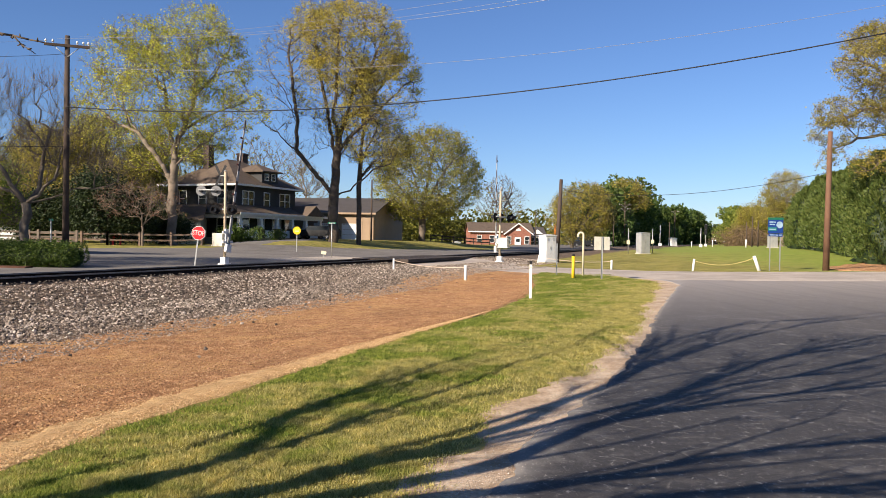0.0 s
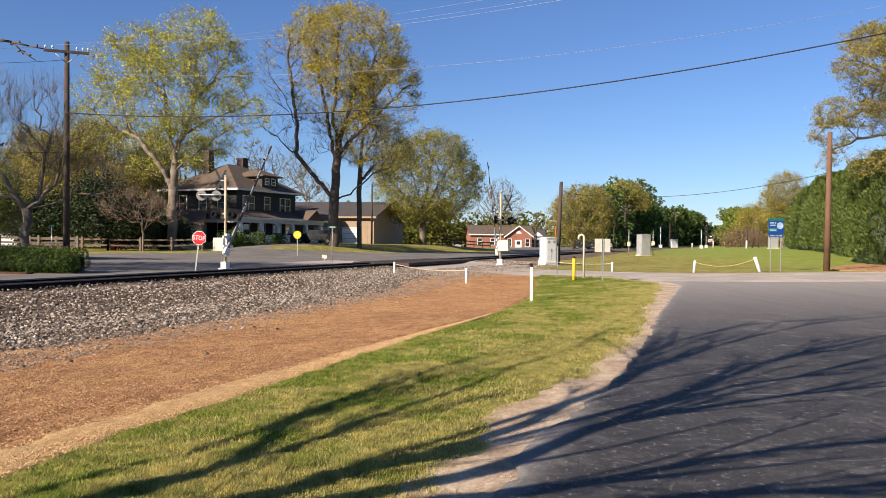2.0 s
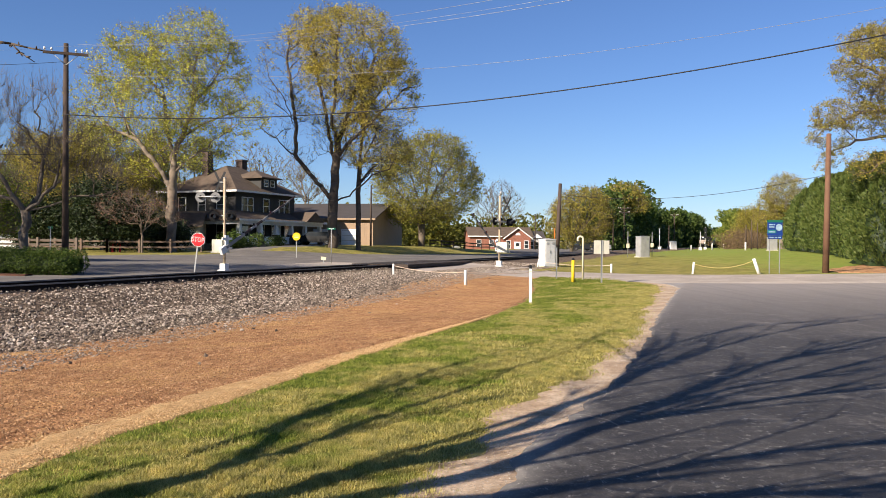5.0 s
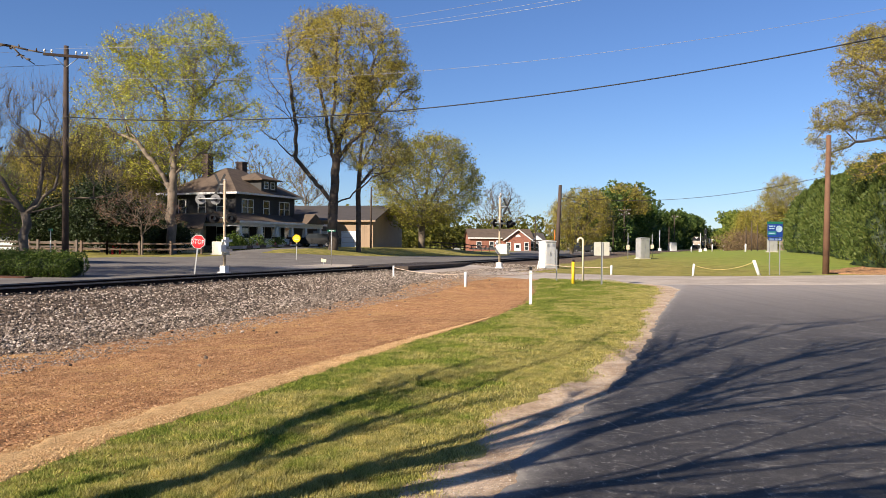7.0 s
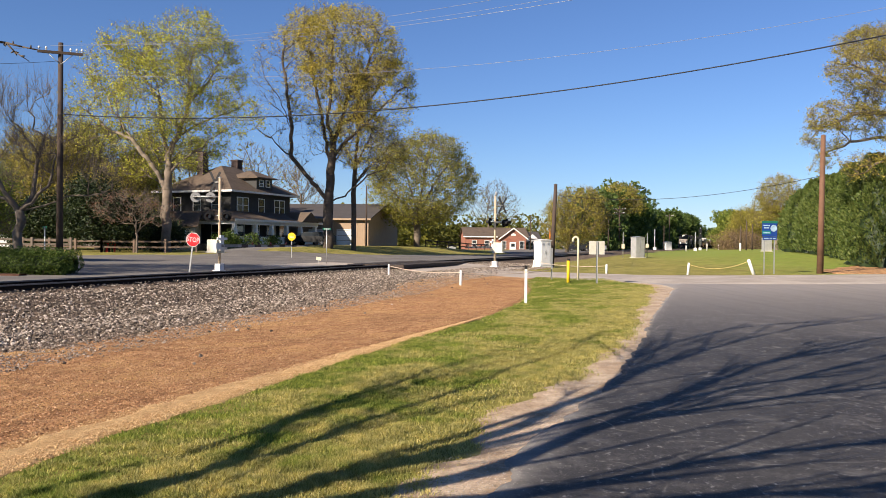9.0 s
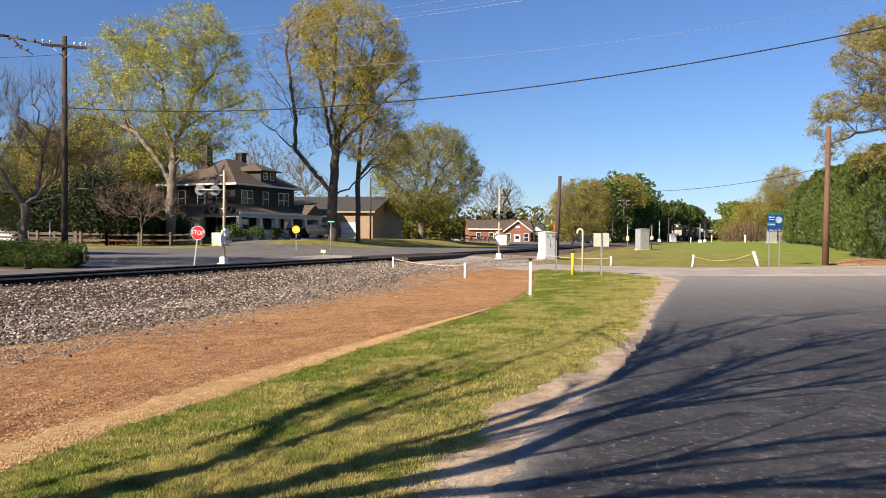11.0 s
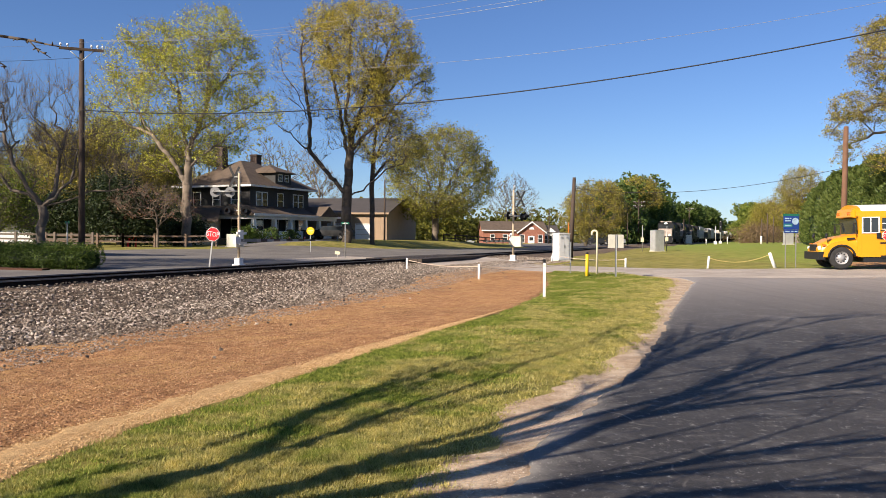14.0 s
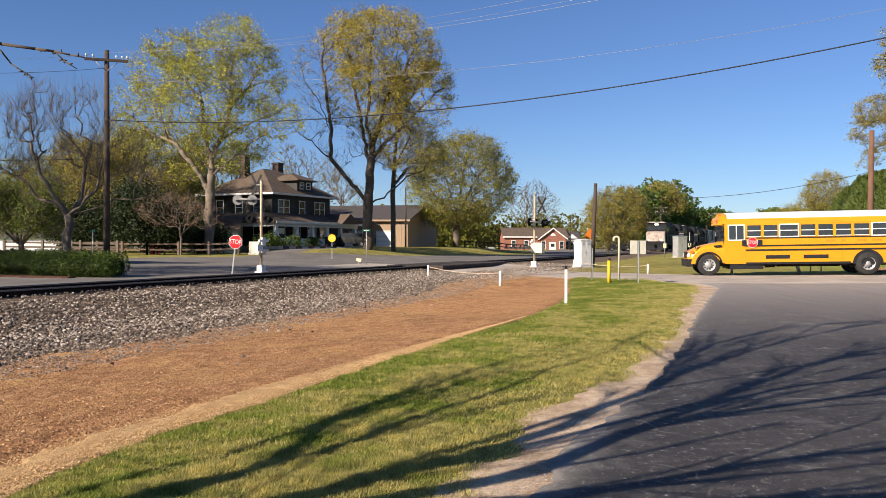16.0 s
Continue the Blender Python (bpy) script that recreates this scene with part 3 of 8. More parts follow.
def dirt_place(u, v):
    x = 20.4 + v * 10.6
    near = np.interp(x, [20.4, 22, 25, 31], [41.0, 39.9, 39.6, 39.2])
    far = np.interp(x, [20.4, 22, 25, 31], [42.2, 45.5, 50.0, 55.0]) + jag(x, 51, 0.7, 0.7)
    return x + 0 * u, near + u * (far - near)


sheet("bare_earth", 60, 12, dirt_place, M["soil"], 0.05, "patch of bare red earth on the grassy rise", "earth", wobble=0.02)


# ---- trees ----
def along(line, step, rng, wander=0.05):
    """Places every step metres or so along a polyline, a little off it."""
    out = []
    pts = [np.array(p, float) for p in line]
    for a, b in zip(pts, pts[1:]):
        n = max(1, int(round(np.linalg.norm(b - a) / step)))
        for k in range(1, n + 1):
            out.append(a + (b - a) * k / n + rng.normal(size=3) * wander * (k < n))
    return out


def grow(points, root, bf=0.5, trunk=(), rise=0.9, limbs=(), rng=None):
    """Joins points to one tree from the middle outwards, each to the place that keeps its way short and climbing. Returns places, parents."""
    nodes = [np.array(root, float)] + [np.array(p, float) for p in trunk]
    parent = [-1] + list(range(len(nodes) - 1))
    w = list(np.arange(len(nodes))[::-1] * 1.0)
    for k in range(max(0, len(nodes) - 3)):
        w[k] += 1e6
    hub = nodes[-1]
    for line in limbs:
        start = np.array(line[0], float)
        k = int(np.argmin([np.linalg.norm(q - start) for q in nodes]))
        far = 0.0
        for p in along([nodes[k]] + [np.array(q, float) for q in line[1:]], 0.9, rng):
            far += np.linalg.norm(p - nodes[k])
            nodes.append(p)
            parent.append(k)
            w.append(1.0 + 0.35 * far)
            k = len(nodes) - 1
    todo = np.array(points, float)
    if limbs:
        reach = np.array(nodes)
        order = [np.min(np.linalg.norm(reach - p, axis=1)) for p in todo]
    else:
        order = np.linalg.norm((todo - hub) * (1, 1, 0.8), axis=1)
    todo = todo[np.argsort(order)]
    n = len(nodes)
    arr = np.zeros((n + len(todo), 3))
    arr[:n] = nodes
    w = np.concatenate([w, np.full(len(todo), 1e9)])
    for p in todo:
        d = p - arr[:n]
        far = np.linalg.norm(d, axis=1)
        flat = np.hypot(d[:, 0], d[:, 1])
        c = far + bf * w[:n] + rise * np.maximum(0, 0.55 * flat - d[:, 2])
        k = int(np.argmin(c))
        arr[n] = p
        w[n] = w[k] + far[k]
        parent.append(k)
        n += 1
    return arr, np.array(parent)


def limb_mesh(name, nodes, parent, r_tip, r_base, mat, power=2.2, sides=5, sway=0.06, rng=None):
    n = len(nodes)
    load = np.zeros(n)
    kids = np.zeros(n, int)
    for i in range(n - 1, 0, -1):
        kids[parent[i]] += 1
    load[kids == 0] = 1.0
    for i in range(n - 1, 0, -1):
        load[parent[i]] += load[i]
    rad = r_tip * load ** (1 / power)
    rad = r_tip + (rad - r_tip) * (r_base - r_tip) / max(1e-6, rad[0] - r_tip)
    verts, faces = [], []
    for i in range(1, n):
        a, b = nodes[parent[i]], nodes[i]
        ra, rb = min(rad[parent[i]], rad[i] * 1.35), rad[i]
        d = b - a
        ln = np.linalg.norm(d)
        if ln < 1e-6:
            continue
        z = d / ln
        x = np.cross(z, (0.3, 0.9, 0.31))
        x /= np.linalg.norm(x)
        y = np.cross(z, x)
        mid = (a + b) / 2 + (x * rng.normal() + y * rng.normal()) * ln * sway
        k = sides + 3 if rb > 0.12 else (sides if rb > 0.03 else 3)
        ang = np.arange(k) * math.tau / k
        ring = np.cos(ang)[:, None] * x + np.sin(ang)[:, None] * y
        o = len(verts)
        for p, r in ((a, ra), (mid, (ra + rb) / 2), (b + z * rb * 0.3, rb)):
            verts.extend((p + ring * r).tolist())
        for lay in (0, 1):
            for q in range(k):
                faces.append((o + lay * k + q, o + lay * k + (q + 1) % k, o + (lay + 1) * k + (q + 1) % k, o + (lay + 1) * k + q))
        faces.append(tuple(o + 2 * k + q for q in range(k)))
    return soup(name, verts, faces, mat, True), rad, kids


def leaf_mesh(name, centres, size, mat, rng, flat=0.5):
    """Many small bent leaves, each two triangles, round the given centres."""
    n = len(centres)
    d1 = rng.normal(size=(n, 3))
    d1[:, 2] *= flat
    d1 /= np.linalg.norm(d1, axis=1)[:, None]
    d2 = rng.normal(size=(n, 3))
    d2 -= (d2 * d1).sum(1)[:, None] * d1
    d2 /= np.linalg.norm(d2, axis=1)[:, None]
    s = size * rng.uniform(0.55, 1.3, n)[:, None]
    up = np.cross(d1, d2) * s * 0.25
    v = np.stack([centres - d1 * s, centres - d2 * s * 0.55 + up, centres + d1 * s, centres + d2 * s * 0.55 + up * 0.5], 1).reshape(-1, 3)
    i = np.arange(n)[:, None] * 4
    f = np.concatenate([i + [[0, 1, 2]], i + [[0, 2, 3]]])
    return soup(name, v, f, mat)


def in_blobs(blobs, n, rng, shell=0.0):
    """Points in a set of ellipsoids (x, y, z, rx, ry, rz), more of them near the outside as shell grows."""
    vol = np.array([b[3] * b[4] * b[5] for b in blobs])
    pick = rng.choice(len(blobs), n, p=vol / vol.sum())
    d = rng.normal(size=(n, 3))
    d /= np.linalg.norm(d, axis=1)[:, None]
    r = rng.uniform(0, 1, n) ** (1 / (3 + shell * 6))
    b = np.array(blobs, float)[pick]
    return b[:, :3] + d * r[:, None] * b[:, 3:]


def tree(name, label, base, blobs, trunk, r_base, points=500, leaves=8000, leaf=0.16, bark="bark", leaf_mat="leaf_olive",
         seed=1, bf=0.55, spread=0.7, r_tip=0.012, flat=0.6, twigs=0, shell=0.3, category="tree", group="", tuft=0, tuft_r=0.2, sway=0.06,
         limbs=(), bare=(), low=1.0, twig_long=(0.4, 1.2), twig_up=0.35):
    """blobs, trunk and limbs are given relative to the base. bare: crown parts with few leaves; low: share of leaves in the lowest boughs."""
    rng = np.random.default_rng(seed)
    pts = in_blobs(list(blobs) + list(bare), points, rng, shell)
    nodes, parent = grow(pts, (0, 0, -0.3), bf, trunk, limbs=limbs, rng=rng)
    ob = thing(name, label, category, pose(*base), group)
    me, rad, kids = limb_mesh("trunk", nodes, parent, r_tip, r_base, M[bark], rng=rng, sway=sway, power=1.85)
    t = new("trunk", me)
    t.parent = ob
    fine = np.where(rad < r_tip * 3.2)[0]
    fine = fine[fine > len(trunk) + 1]
    if twigs:
        src = rng.choice(fine, twigs)
        k = rng.uniform(0, 1, (twigs, 1))
        a = nodes[src] * k + nodes[parent[src]] * (1 - k) + rng.normal(size=(twigs, 3)) * 0.03
        out = nodes[src] - nodes[parent[src]]
        out /= np.linalg.norm(out, axis=1)[:, None] + 1e-6
        d = out * 0.7 + rng.normal(size=(twigs, 3)) * 0.45 + (0, 0, twig_up)
        d /= np.linalg.norm(d, axis=1)[:, None]
        ln = rng.uniform(*twig_long, twigs)[:, None]
        side = np.cross(d, rng.normal(size=(twigs, 3)))
        side /= np.linalg.norm(side, axis=1)[:, None]
        w = r_tip * 0.8
        third = np.cross(d, side)
        v = np.stack([a - side * w, a + side * w, a + third * w * 1.5, a + d * ln], 1).reshape(-1, 3)
        o = np.arange(twigs)[:, None] * 4
        tw = new("twig_haze", soup("twig_haze", v, np.concatenate([o + [[0, 1, 3]], o + [[1, 2, 3]], o + [[2, 0, 3]]]), M[bark]))
        tw.parent = ob
    if leaves:
        z = nodes[fine][:, 2]
        share = low + (1 - low) * np.clip((z - z.min()) / (z.max() - z.min() + 1e-6) * 1.6, 0, 1)
        for b in bare:
            inside = (((nodes[fine] - np.array(b[:3])) / np.array(b[3:])) ** 2).sum(1) < 1.15
            share = np.where(inside, share * 0.22, share)
        share = share / share.sum()
        each = max(1, tuft)
        n = leaves // each
        src = rng.choice(fine, n, p=share)
        k = rng.uniform(0, 1, (n, 1))
        mid = nodes[src] * k + nodes[parent[src]] * (1 - k) + rng.normal(size=(n, 3)) * spread * np.array([1, 1, 0.8])
        wide = rng.uniform(0.5, 1.4, (n, 1)) * tuft_r
        at = np.repeat(mid, each, 0)
        if tuft:
            at = at + rng.normal(size=(n * each, 3)) * np.repeat(wide, each, 0) * np.array([1, 1, 0.75])
        c = new("crown", leaf_mesh("crown", at, leaf, M[leaf_mat], rng, flat))
        c.parent = ob
    return ob


# ---- railway ----
def gz(x, y):
    return float(land(x, y))


RAIL_FOOT = 0.17   # height of the rails' feet
TRACK_TURN = -math.degrees(math.atan(TS))


def rail(s, label):
    ob = thing("rail", label, "rail", group="rails of the track")
    prof = [(-0.07, 0), (0.07, 0), (0.07, 0.012), (0.012, 0.035), (0.012, 0.125), (0.036, 0.135), (0.036, 0.172),
            (-0.036, 0.172), (-0.036, 0.135), (-0.012, 0.125), (-0.012, 0.035), (-0.07, 0.012)]
    for name, outline, mat in (("web", prof[:6] + prof[8:], "rail"), ("head", [(0.037, 0.136), (0.037, 0.173), (-0.037, 0.173), (-0.037, 0.136)], "rail_top")):
        bm = bmesh.new()
        prism(bm, outline, "y", -60, 900)
        part(name, bm, M[mat], ob)
    x, y = on_track(0, s)
    ob.matrix_basis = pose(x, y, RAIL_FOOT, 0, 0, TRACK_TURN)
    return ob


rail(0.755, "rusty steel rail on timber sleepers, shaded side black")
rail(-0.755, "rusty steel rail, polished along its top")

track_ties = thing("sleeper_row", "dark creosoted timber sleepers half sunk in ballast", "sleepers")
bm = bmesh.new()
box(bm, -0.80, -0.115, -0.1, 0.80, 0.115, 0.075)
tie_mesh = mesh_of(bm, "sleeper", M["tie"], bevel=0.012)
for i in range(150):
    a = 8 + i * 0.53
    if 43.5 < a < 57:
        continue
    x, y = on_track(a)
    o = new("sleeper", tie_mesh)
    o.parent = track_ties
    o.matrix_basis = pose(x, y, RAIL_FOOT - 0.08, 0, 0, TRACK_TURN + (i * 37 % 7 - 3) * 0.3)

for i, s in enumerate((1.15, -1.15, 0.0)):      # timber panels of the crossing
    ob = thing("timber_crossing", "dark timber planks laid level with the rails at the crossing", "level crossing", group="crossing panels")
    for k in range(4 if s else 6):
        bm = bmesh.new()
        w = 0.26 if s else 0.2
        x0 = s + (k - (1.5 if s else 2.5)) * w
        if not s and abs(x0) > 0.56:
            continue
        box(bm, x0 - w / 2 + 0.008, -5.2, 0, x0 + w / 2 - 0.008, 5.2, 0.17)
        part("plank", bm, M["tie"], ob, bevel=0.01)
    x, y = on_track(51.0)
    ob.matrix_basis = pose(x, y, RAIL_FOOT, 0, 0, TRACK_TURN)


# ---- crossing gates ----
def lamp_unit(parent, x, y, z, facing, back):
    """A flashing-light unit: round background disc, hood and lens, facing along local y."""
    bm = bmesh.new()
    tube(bm, (x, y, z), (x, y + 0.03 * facing, z), 0.25, 0.25, 20)
    head = part("light_background", bm, M[back], parent)
    bm = bmesh.new()
    tube(bm, (x, y + 0.03 * facing, z), (x, y + 0.05 * facing, z), 0.105, 0.105, 16)
    part("lens", bm, M["red_lens"], head)
    bm = bmesh.new()
    for k in range(12):
        a0, a1 = math.pi * (k / 12 * 1.3 - 0.15), math.pi * ((k + 1) / 12 * 1.3 - 0.15)
        p = [(x + 0.125 * math.cos(a), z + 0.125 * math.sin(a)) for a in (a0, a1)]
        q = [(x + 0.115 * math.cos(a), z + 0.115 * math.sin(a)) for a in (a1, a0)]
        prism(bm, p + q, "y", y + 0.03 * facing, y + 0.27 * facing)
    part("hood", bm, M["black"], head)
    bm = bmesh.new()
    tube(bm, (x, y, z), (x, y - 0.12 * facing, z), 0.10, 0.07, 12)
    part("housing", bm, M["black"], head)
    return head


M["red_lens"] = worn("dark_red_lens", (0.04, 0.005, 0.005), 0.15, spec=0.6)


def gate(label, at, turn, mast_h, bell, lamps, buck, pale_back, stripe=0.46, lamp_turn=0.0):
    """Crossing gate; local x points along the lowered arm. lamps: metres sideways, height, facing; buck: place of the crossbuck."""
    x, y = at
    ob = thing("crossing_gate", label, "crossing gate", pose(x, y, gz(x, y), 0, 0, turn), "crossing gates")
    bm = bmesh.new()
    box(bm, -0.22, -0.22, -0.1, 0.22, 0.22, 0.12)
    box(bm, -0.15, -0.15, 0.12, 0.15, 0.15, 0.42)
    part("base", bm, M["white"], ob, bevel=0.02)
    bm = bmesh.new()
    tube(bm, (0, 0, 0.4), (0, 0, mast_h), 0.068, 0.060, 14)
    part("mast", bm, M["mast"], ob, "weathered cream steel mast")
    bm = bmesh.new()
    box(bm, -0.26, -0.06, 1.0, 0.26, 0.54, 1.58)
    box(bm, -0.30, -0.08, 0.94, 0.30, 0.58, 1.0)
    mech = part("mechanism_box", bm, M["sign_back"], ob, "pale grey gate motor box", bevel=0.025)
    bm = bmesh.new()
    tube(bm, (0, -0.3, 1.28), (0, 0.3, 1.28), 0.045, 0.045, 10)
    part("shaft", bm, M["grey_post"], mech)
    for z0, z1 in ((1.56, 1.68), (1.12, 1.22)):
        bm = bmesh.new()
        box(bm, -0.34, -0.20, z0, 0.34, -0.12, z1)
        part("support_bar", bm, M["white"], ob, bevel=0.01)
    bm = bmesh.new()
    box(bm, -0.12, -0.18, 1.05, 0.12, -0.07, 1.78)
    part("arm_bracket", bm, M["white"], ob, bevel=0.02)
    level = pose(0, 0, 0, 0, 0, -turn)
    aimed = pose(0, 0, 0, 0, 0, lamp_turn - turn)
    for z in sorted({q[1] for q in lamps}):
        xs = [q[0] for q in lamps if q[1] == z] + [0.0]
        bm = bmesh.new()
        tube(bm, (min(xs) - 0.1, 0.0, z + 0.03), (max(xs) + 0.1, 0.0, z + 0.03), 0.032, 0.032, 8)
        part("crossarm", bm, M["grey_post"], ob, at=aimed)
    for sx, z, facing in lamps:
        lamp_unit(ob, sx, 0.10 * facing, z, facing, "disc_grey" if pale_back and facing > 0 else "dark_disc").matrix_basis = aimed
    for sgn in (1, -1):
        bm = bmesh.new()
        c, s = 0.24, 0.50
        n = Vector((-s, 0, c * sgn)).normalized() * 0.055
        bx, bz = buck
        pts = [(bx - c + n.x, bz - s * sgn + n.z), (bx - c - n.x, bz - s * sgn - n.z), (bx + c - n.x, bz + s * sgn - n.z), (bx + c + n.x, bz + s * sgn + n.z)]
        prism(bm, pts, "y", 0.10 + 0.012 * sgn, 0.118 + 0.012 * sgn)
        part("crossbuck_blade", bm, M["blade"], ob, at=level)
    bm = bmesh.new()
    tube(bm, (0, 0.05, buck[1]), (buck[0], 0.09, buck[1]), 0.03, 0.03, 6)
    part("bracket", bm, M["grey_post"], ob, at=level)
    bm = bmesh.new()
    if bell:
        tube(bm, (0, 0, mast_h), (0, 0, mast_h + 0.08), 0.07, 0.10, 12)
        tube(bm, (0, 0.02, mast_h + 0.16), (0, 0.14, mast_h + 0.16), 0.15, 0.11, 16)
    else:
        tube(bm, (0, 0, mast_h), (0, 0, mast_h + 0.05), 0.08, 0.05, 12)
    part("bell" if bell else "cap", bm, M["grey_post"], ob)
    # the arm swings about the shaft; its own x runs out along the arm
    arm = thing("gate_arm", "", "", pose(0, -0.25, 1.28))
    arm.parent = ob
    del_tags(arm)
    bm = bmesh.new()
    box(bm, -0.40, -0.04, -0.07, 1.0, 0.04, 0.07)
    part("arm_root", bm, M["disc_grey"], arm, bevel=0.012)
    bm = bmesh.new()
    box(bm, -0.62, -0.08, -0.17, -0.25, 0.07, 0.15)
    part("counterweight", bm, M["white"], arm, bevel=0.012)
    x0 = 0.8
    for k in range(10):
        bm = bmesh.new()
        x1 = x0 + stripe
        h0, h1 = 0.075 - 0.0035 * k, 0.075 - 0.0035 * (k + 1)
        prism(bm, [(x0, -h0), (x1, -h1), (x1, h1), (x0, h0)], "y", -0.018, 0.018)
        part("stripe", bm, M["arm_white"] if k % 2 == 0 else M["arm_red"], arm)
        x0 = x1
    for k in (2.2, 3.7, 5.05):
        bm = bmesh.new()
        tube(bm, (k, 0, 0.05), (k, 0, 0.17), 0.045, 0.045, 10)
        part("arm_light", bm, M["red_lens"], arm)
    return ob, arm


def del_tags(ob):
    for key in ("label", "category"):
        if key in ob:
            del ob[key]


M["mast"] = worn("faded_mast_paint", (0.50, 0.40, 0.27), 0.6, scale=1.5, vary=0.2, dirt=(0.36, 0.2, 0.1))
M["blade"] = worn("crossbuck_back", (0.03, 0.03, 0.03), 0.6, scale=2, vary=0.2)
M["arm_white"] = worn("arm_white", (0.30, 0.29, 0.28), 0.5, scale=3, vary=0.1)
M["arm_red"] = worn("arm_red", (0.05, 0.028, 0.028), 0.5, scale=3, vary=0.1)
LEFT_TURN, RIGHT_TURN = 65.0, math.degrees(math.atan2(-0.94, -0.33))
gate_left, arm_left = gate("crossing gate with lamps and crossbuck on a white base", (-10.55, 38.5), LEFT_TURN, 4.55, False,
                            [(-1.2, 3.62, 1), (-0.48, 3.62, 1), (-0.46, 2.70, -1), (0.36, 2.70, -1)], (-0.26, 4.35), True, 0.52)
gate_right, arm_right = gate("crossing gate with a bell on its cream mast in ballast", (3.53, 49.6), RIGHT_TURN, 4.45, True,
                              [(-0.42, 2.85, 1), (0.42, 2.85, 1), (0.95, 2.80, -1), (1.35, 2.85, -1)], (0.46, 3.9), False, lamp_turn=58.0)


# ---- signs, posts, cabinets ----
def text_on(body, size, mat, parent, at, label="", name="lettering"):
    c = bpy.data.curves.new(name, "FONT")
    c.body, c.size, c.align_x, c.align_y, c.extrude, c.resolution_u = body, size, "CENTER", "CENTER", 0.002, 2
    tmp = bpy.data.objects.new("tmp", c)
    scene.collection.objects.link(tmp)
    bpy.context.view_layer.update()
    me = bpy.data.meshes.new_from_object(tmp.evaluated_get(bpy.context.evaluated_depsgraph_get()))
    bpy.data.objects.remove(tmp)
    me.materials.clear()
    me.materials.append(M[mat])
    ob = new(name, me)
    ob.parent = parent
    ob.matrix_basis = at
    if label:
        ob["label"] = label
    return ob


def octagon(r):
    return [(r * math.cos(math.tau * (k + 0.5) / 8), r * math.sin(math.tau * (k + 0.5) / 8)) for k in range(8)]


UPRIGHT = pose(0, 0, 0, 90, 0, 0)      # text that stands and faces -y


def stop_sign():
    x, y = -11.35, 36.4
    ob = thing("stop_sign", "red octagonal stop sign on a leaning galvanised post", "stop sign", pose(x, y, gz(x, y) - 0.05, 0, 6.5, 0))
    bm = bmesh.new()
    box(bm, -0.03, -0.012, 0, 0.03, 0.012, 1.95)
    part("post", bm, M["grey_post"], ob)
    bm = bmesh.new()
    prism(bm, [(p, q + 1.62) for p, q in octagon(0.335)], "y", -0.032, -0.026)
    plate = part("plate", bm, M["white"], ob)
    bm = bmesh.new()
    prism(bm, [(p, q + 1.62) for p, q in octagon(0.312)], "y", -0.037, -0.032)
    part("face", bm, M["red"], plate)
    text_on("STOP", 0.255, "white", plate, pose(0, -0.0375, 1.615, 90, 0, 0) @ Matrix.Diagonal((0.92, 1.25, 1, 1)), "white lettering")


stop_sign()


def round_sign():
    x, y = -11.75, 64.0
    ob = thing("warning_sign", "round yellow warning sign on a thin post at the lawn edge", "road sign", pose(x, y, gz(x, y) - 0.02))
    bm = bmesh.new()
    box(bm, -0.03, -0.012, 0, 0.03, 0.012, 1.9)
    part("post", bm, M["grey_post"], ob)
    bm = bmesh.new()
    tube(bm, (0, -0.02, 1.74), (0, -0.035, 1.74), 0.32, 0.32, 24)
    disc = part("disc", bm, M["yellow"], ob)
    bm = bmesh.new()
    box(bm, -0.2, -0.04, 1.76, 0.2, -0.036, 1.80)
    box(bm, -0.17, -0.04, 1.64, 0.17, -0.036, 1.68)
    part("mark", bm, M["cream"], disc, "faint bars")


round_sign()


def street_sign():
    x, y = -7.55, 54.0
    ob = thing("street_sign", "green street name blade on a slim grey post", "street sign", pose(x, y, gz(x, y)))
    bm = bmesh.new()
    tube(bm, (0, 0, 0), (0, 0, 2.42), 0.03, 0.03, 8)
    part("post", bm, M["grey_post"], ob)
    bm = bmesh.new()
    box(bm, -0.27, -0.012, 2.3, 0.27, 0.012, 2.43)
    blade = part("blade", bm, M["green_sign"], ob)
    bm = bmesh.new()
    box(bm, -0.18, -0.017, 2.345, 0.18, -0.012, 2.385)
    part("bar", bm, M["white"], blade)
    x, y = -7.95, 53.2
    ob = thing("marker_stake", "small faded yellow utility marker on a stake", "marker", pose(x, y, gz(x, y)))
    bm = bmesh.new()
    box(bm, -0.02, -0.02, 0, 0.02, 0.02, 0.34)
    part("stake", bm, M["grey_post"], ob)
    bm = bmesh.new()
    prism(bm, [(-0.17, 0.28), (0.13, 0.24), (0.19, 0.44), (-0.16, 0.50)], "y", -0.03, -0.02)
    part("plate", bm, M["cream"], ob)
    x, y = -19.0, 38.6
    ob = thing("street_sign", "small pale sign plate on a slim post by the hedge", "street sign", pose(x, y, gz(x, y)))
    bm = bmesh.new()
    tube(bm, (0, 0, 0), (0, 0, 2.0), 0.028, 0.028, 8)
    part("post", bm, M["grey_post"], ob)
    bm = bmesh.new()
    box(bm, -0.11, -0.01, 1.92, 0.11, 0.01, 2.03)
    part("plate", bm, M["green_sign"], ob)


M["green_sign"] = worn("green_sign", (0.015, 0.12, 0.07), 0.4, vary=0.1)
M["teal"] = worn("teal_sign", (0.02, 0.17, 0.17), 0.4, vary=0.1)
M["blue"] = worn("blue_sign", (0.012, 0.045, 0.20), 0.4, vary=0.1)
M["pale_blue"] = worn("pale_blue_sign", (0.30, 0.42, 0.52), 0.5, vary=0.3, scale=6)
street_sign()


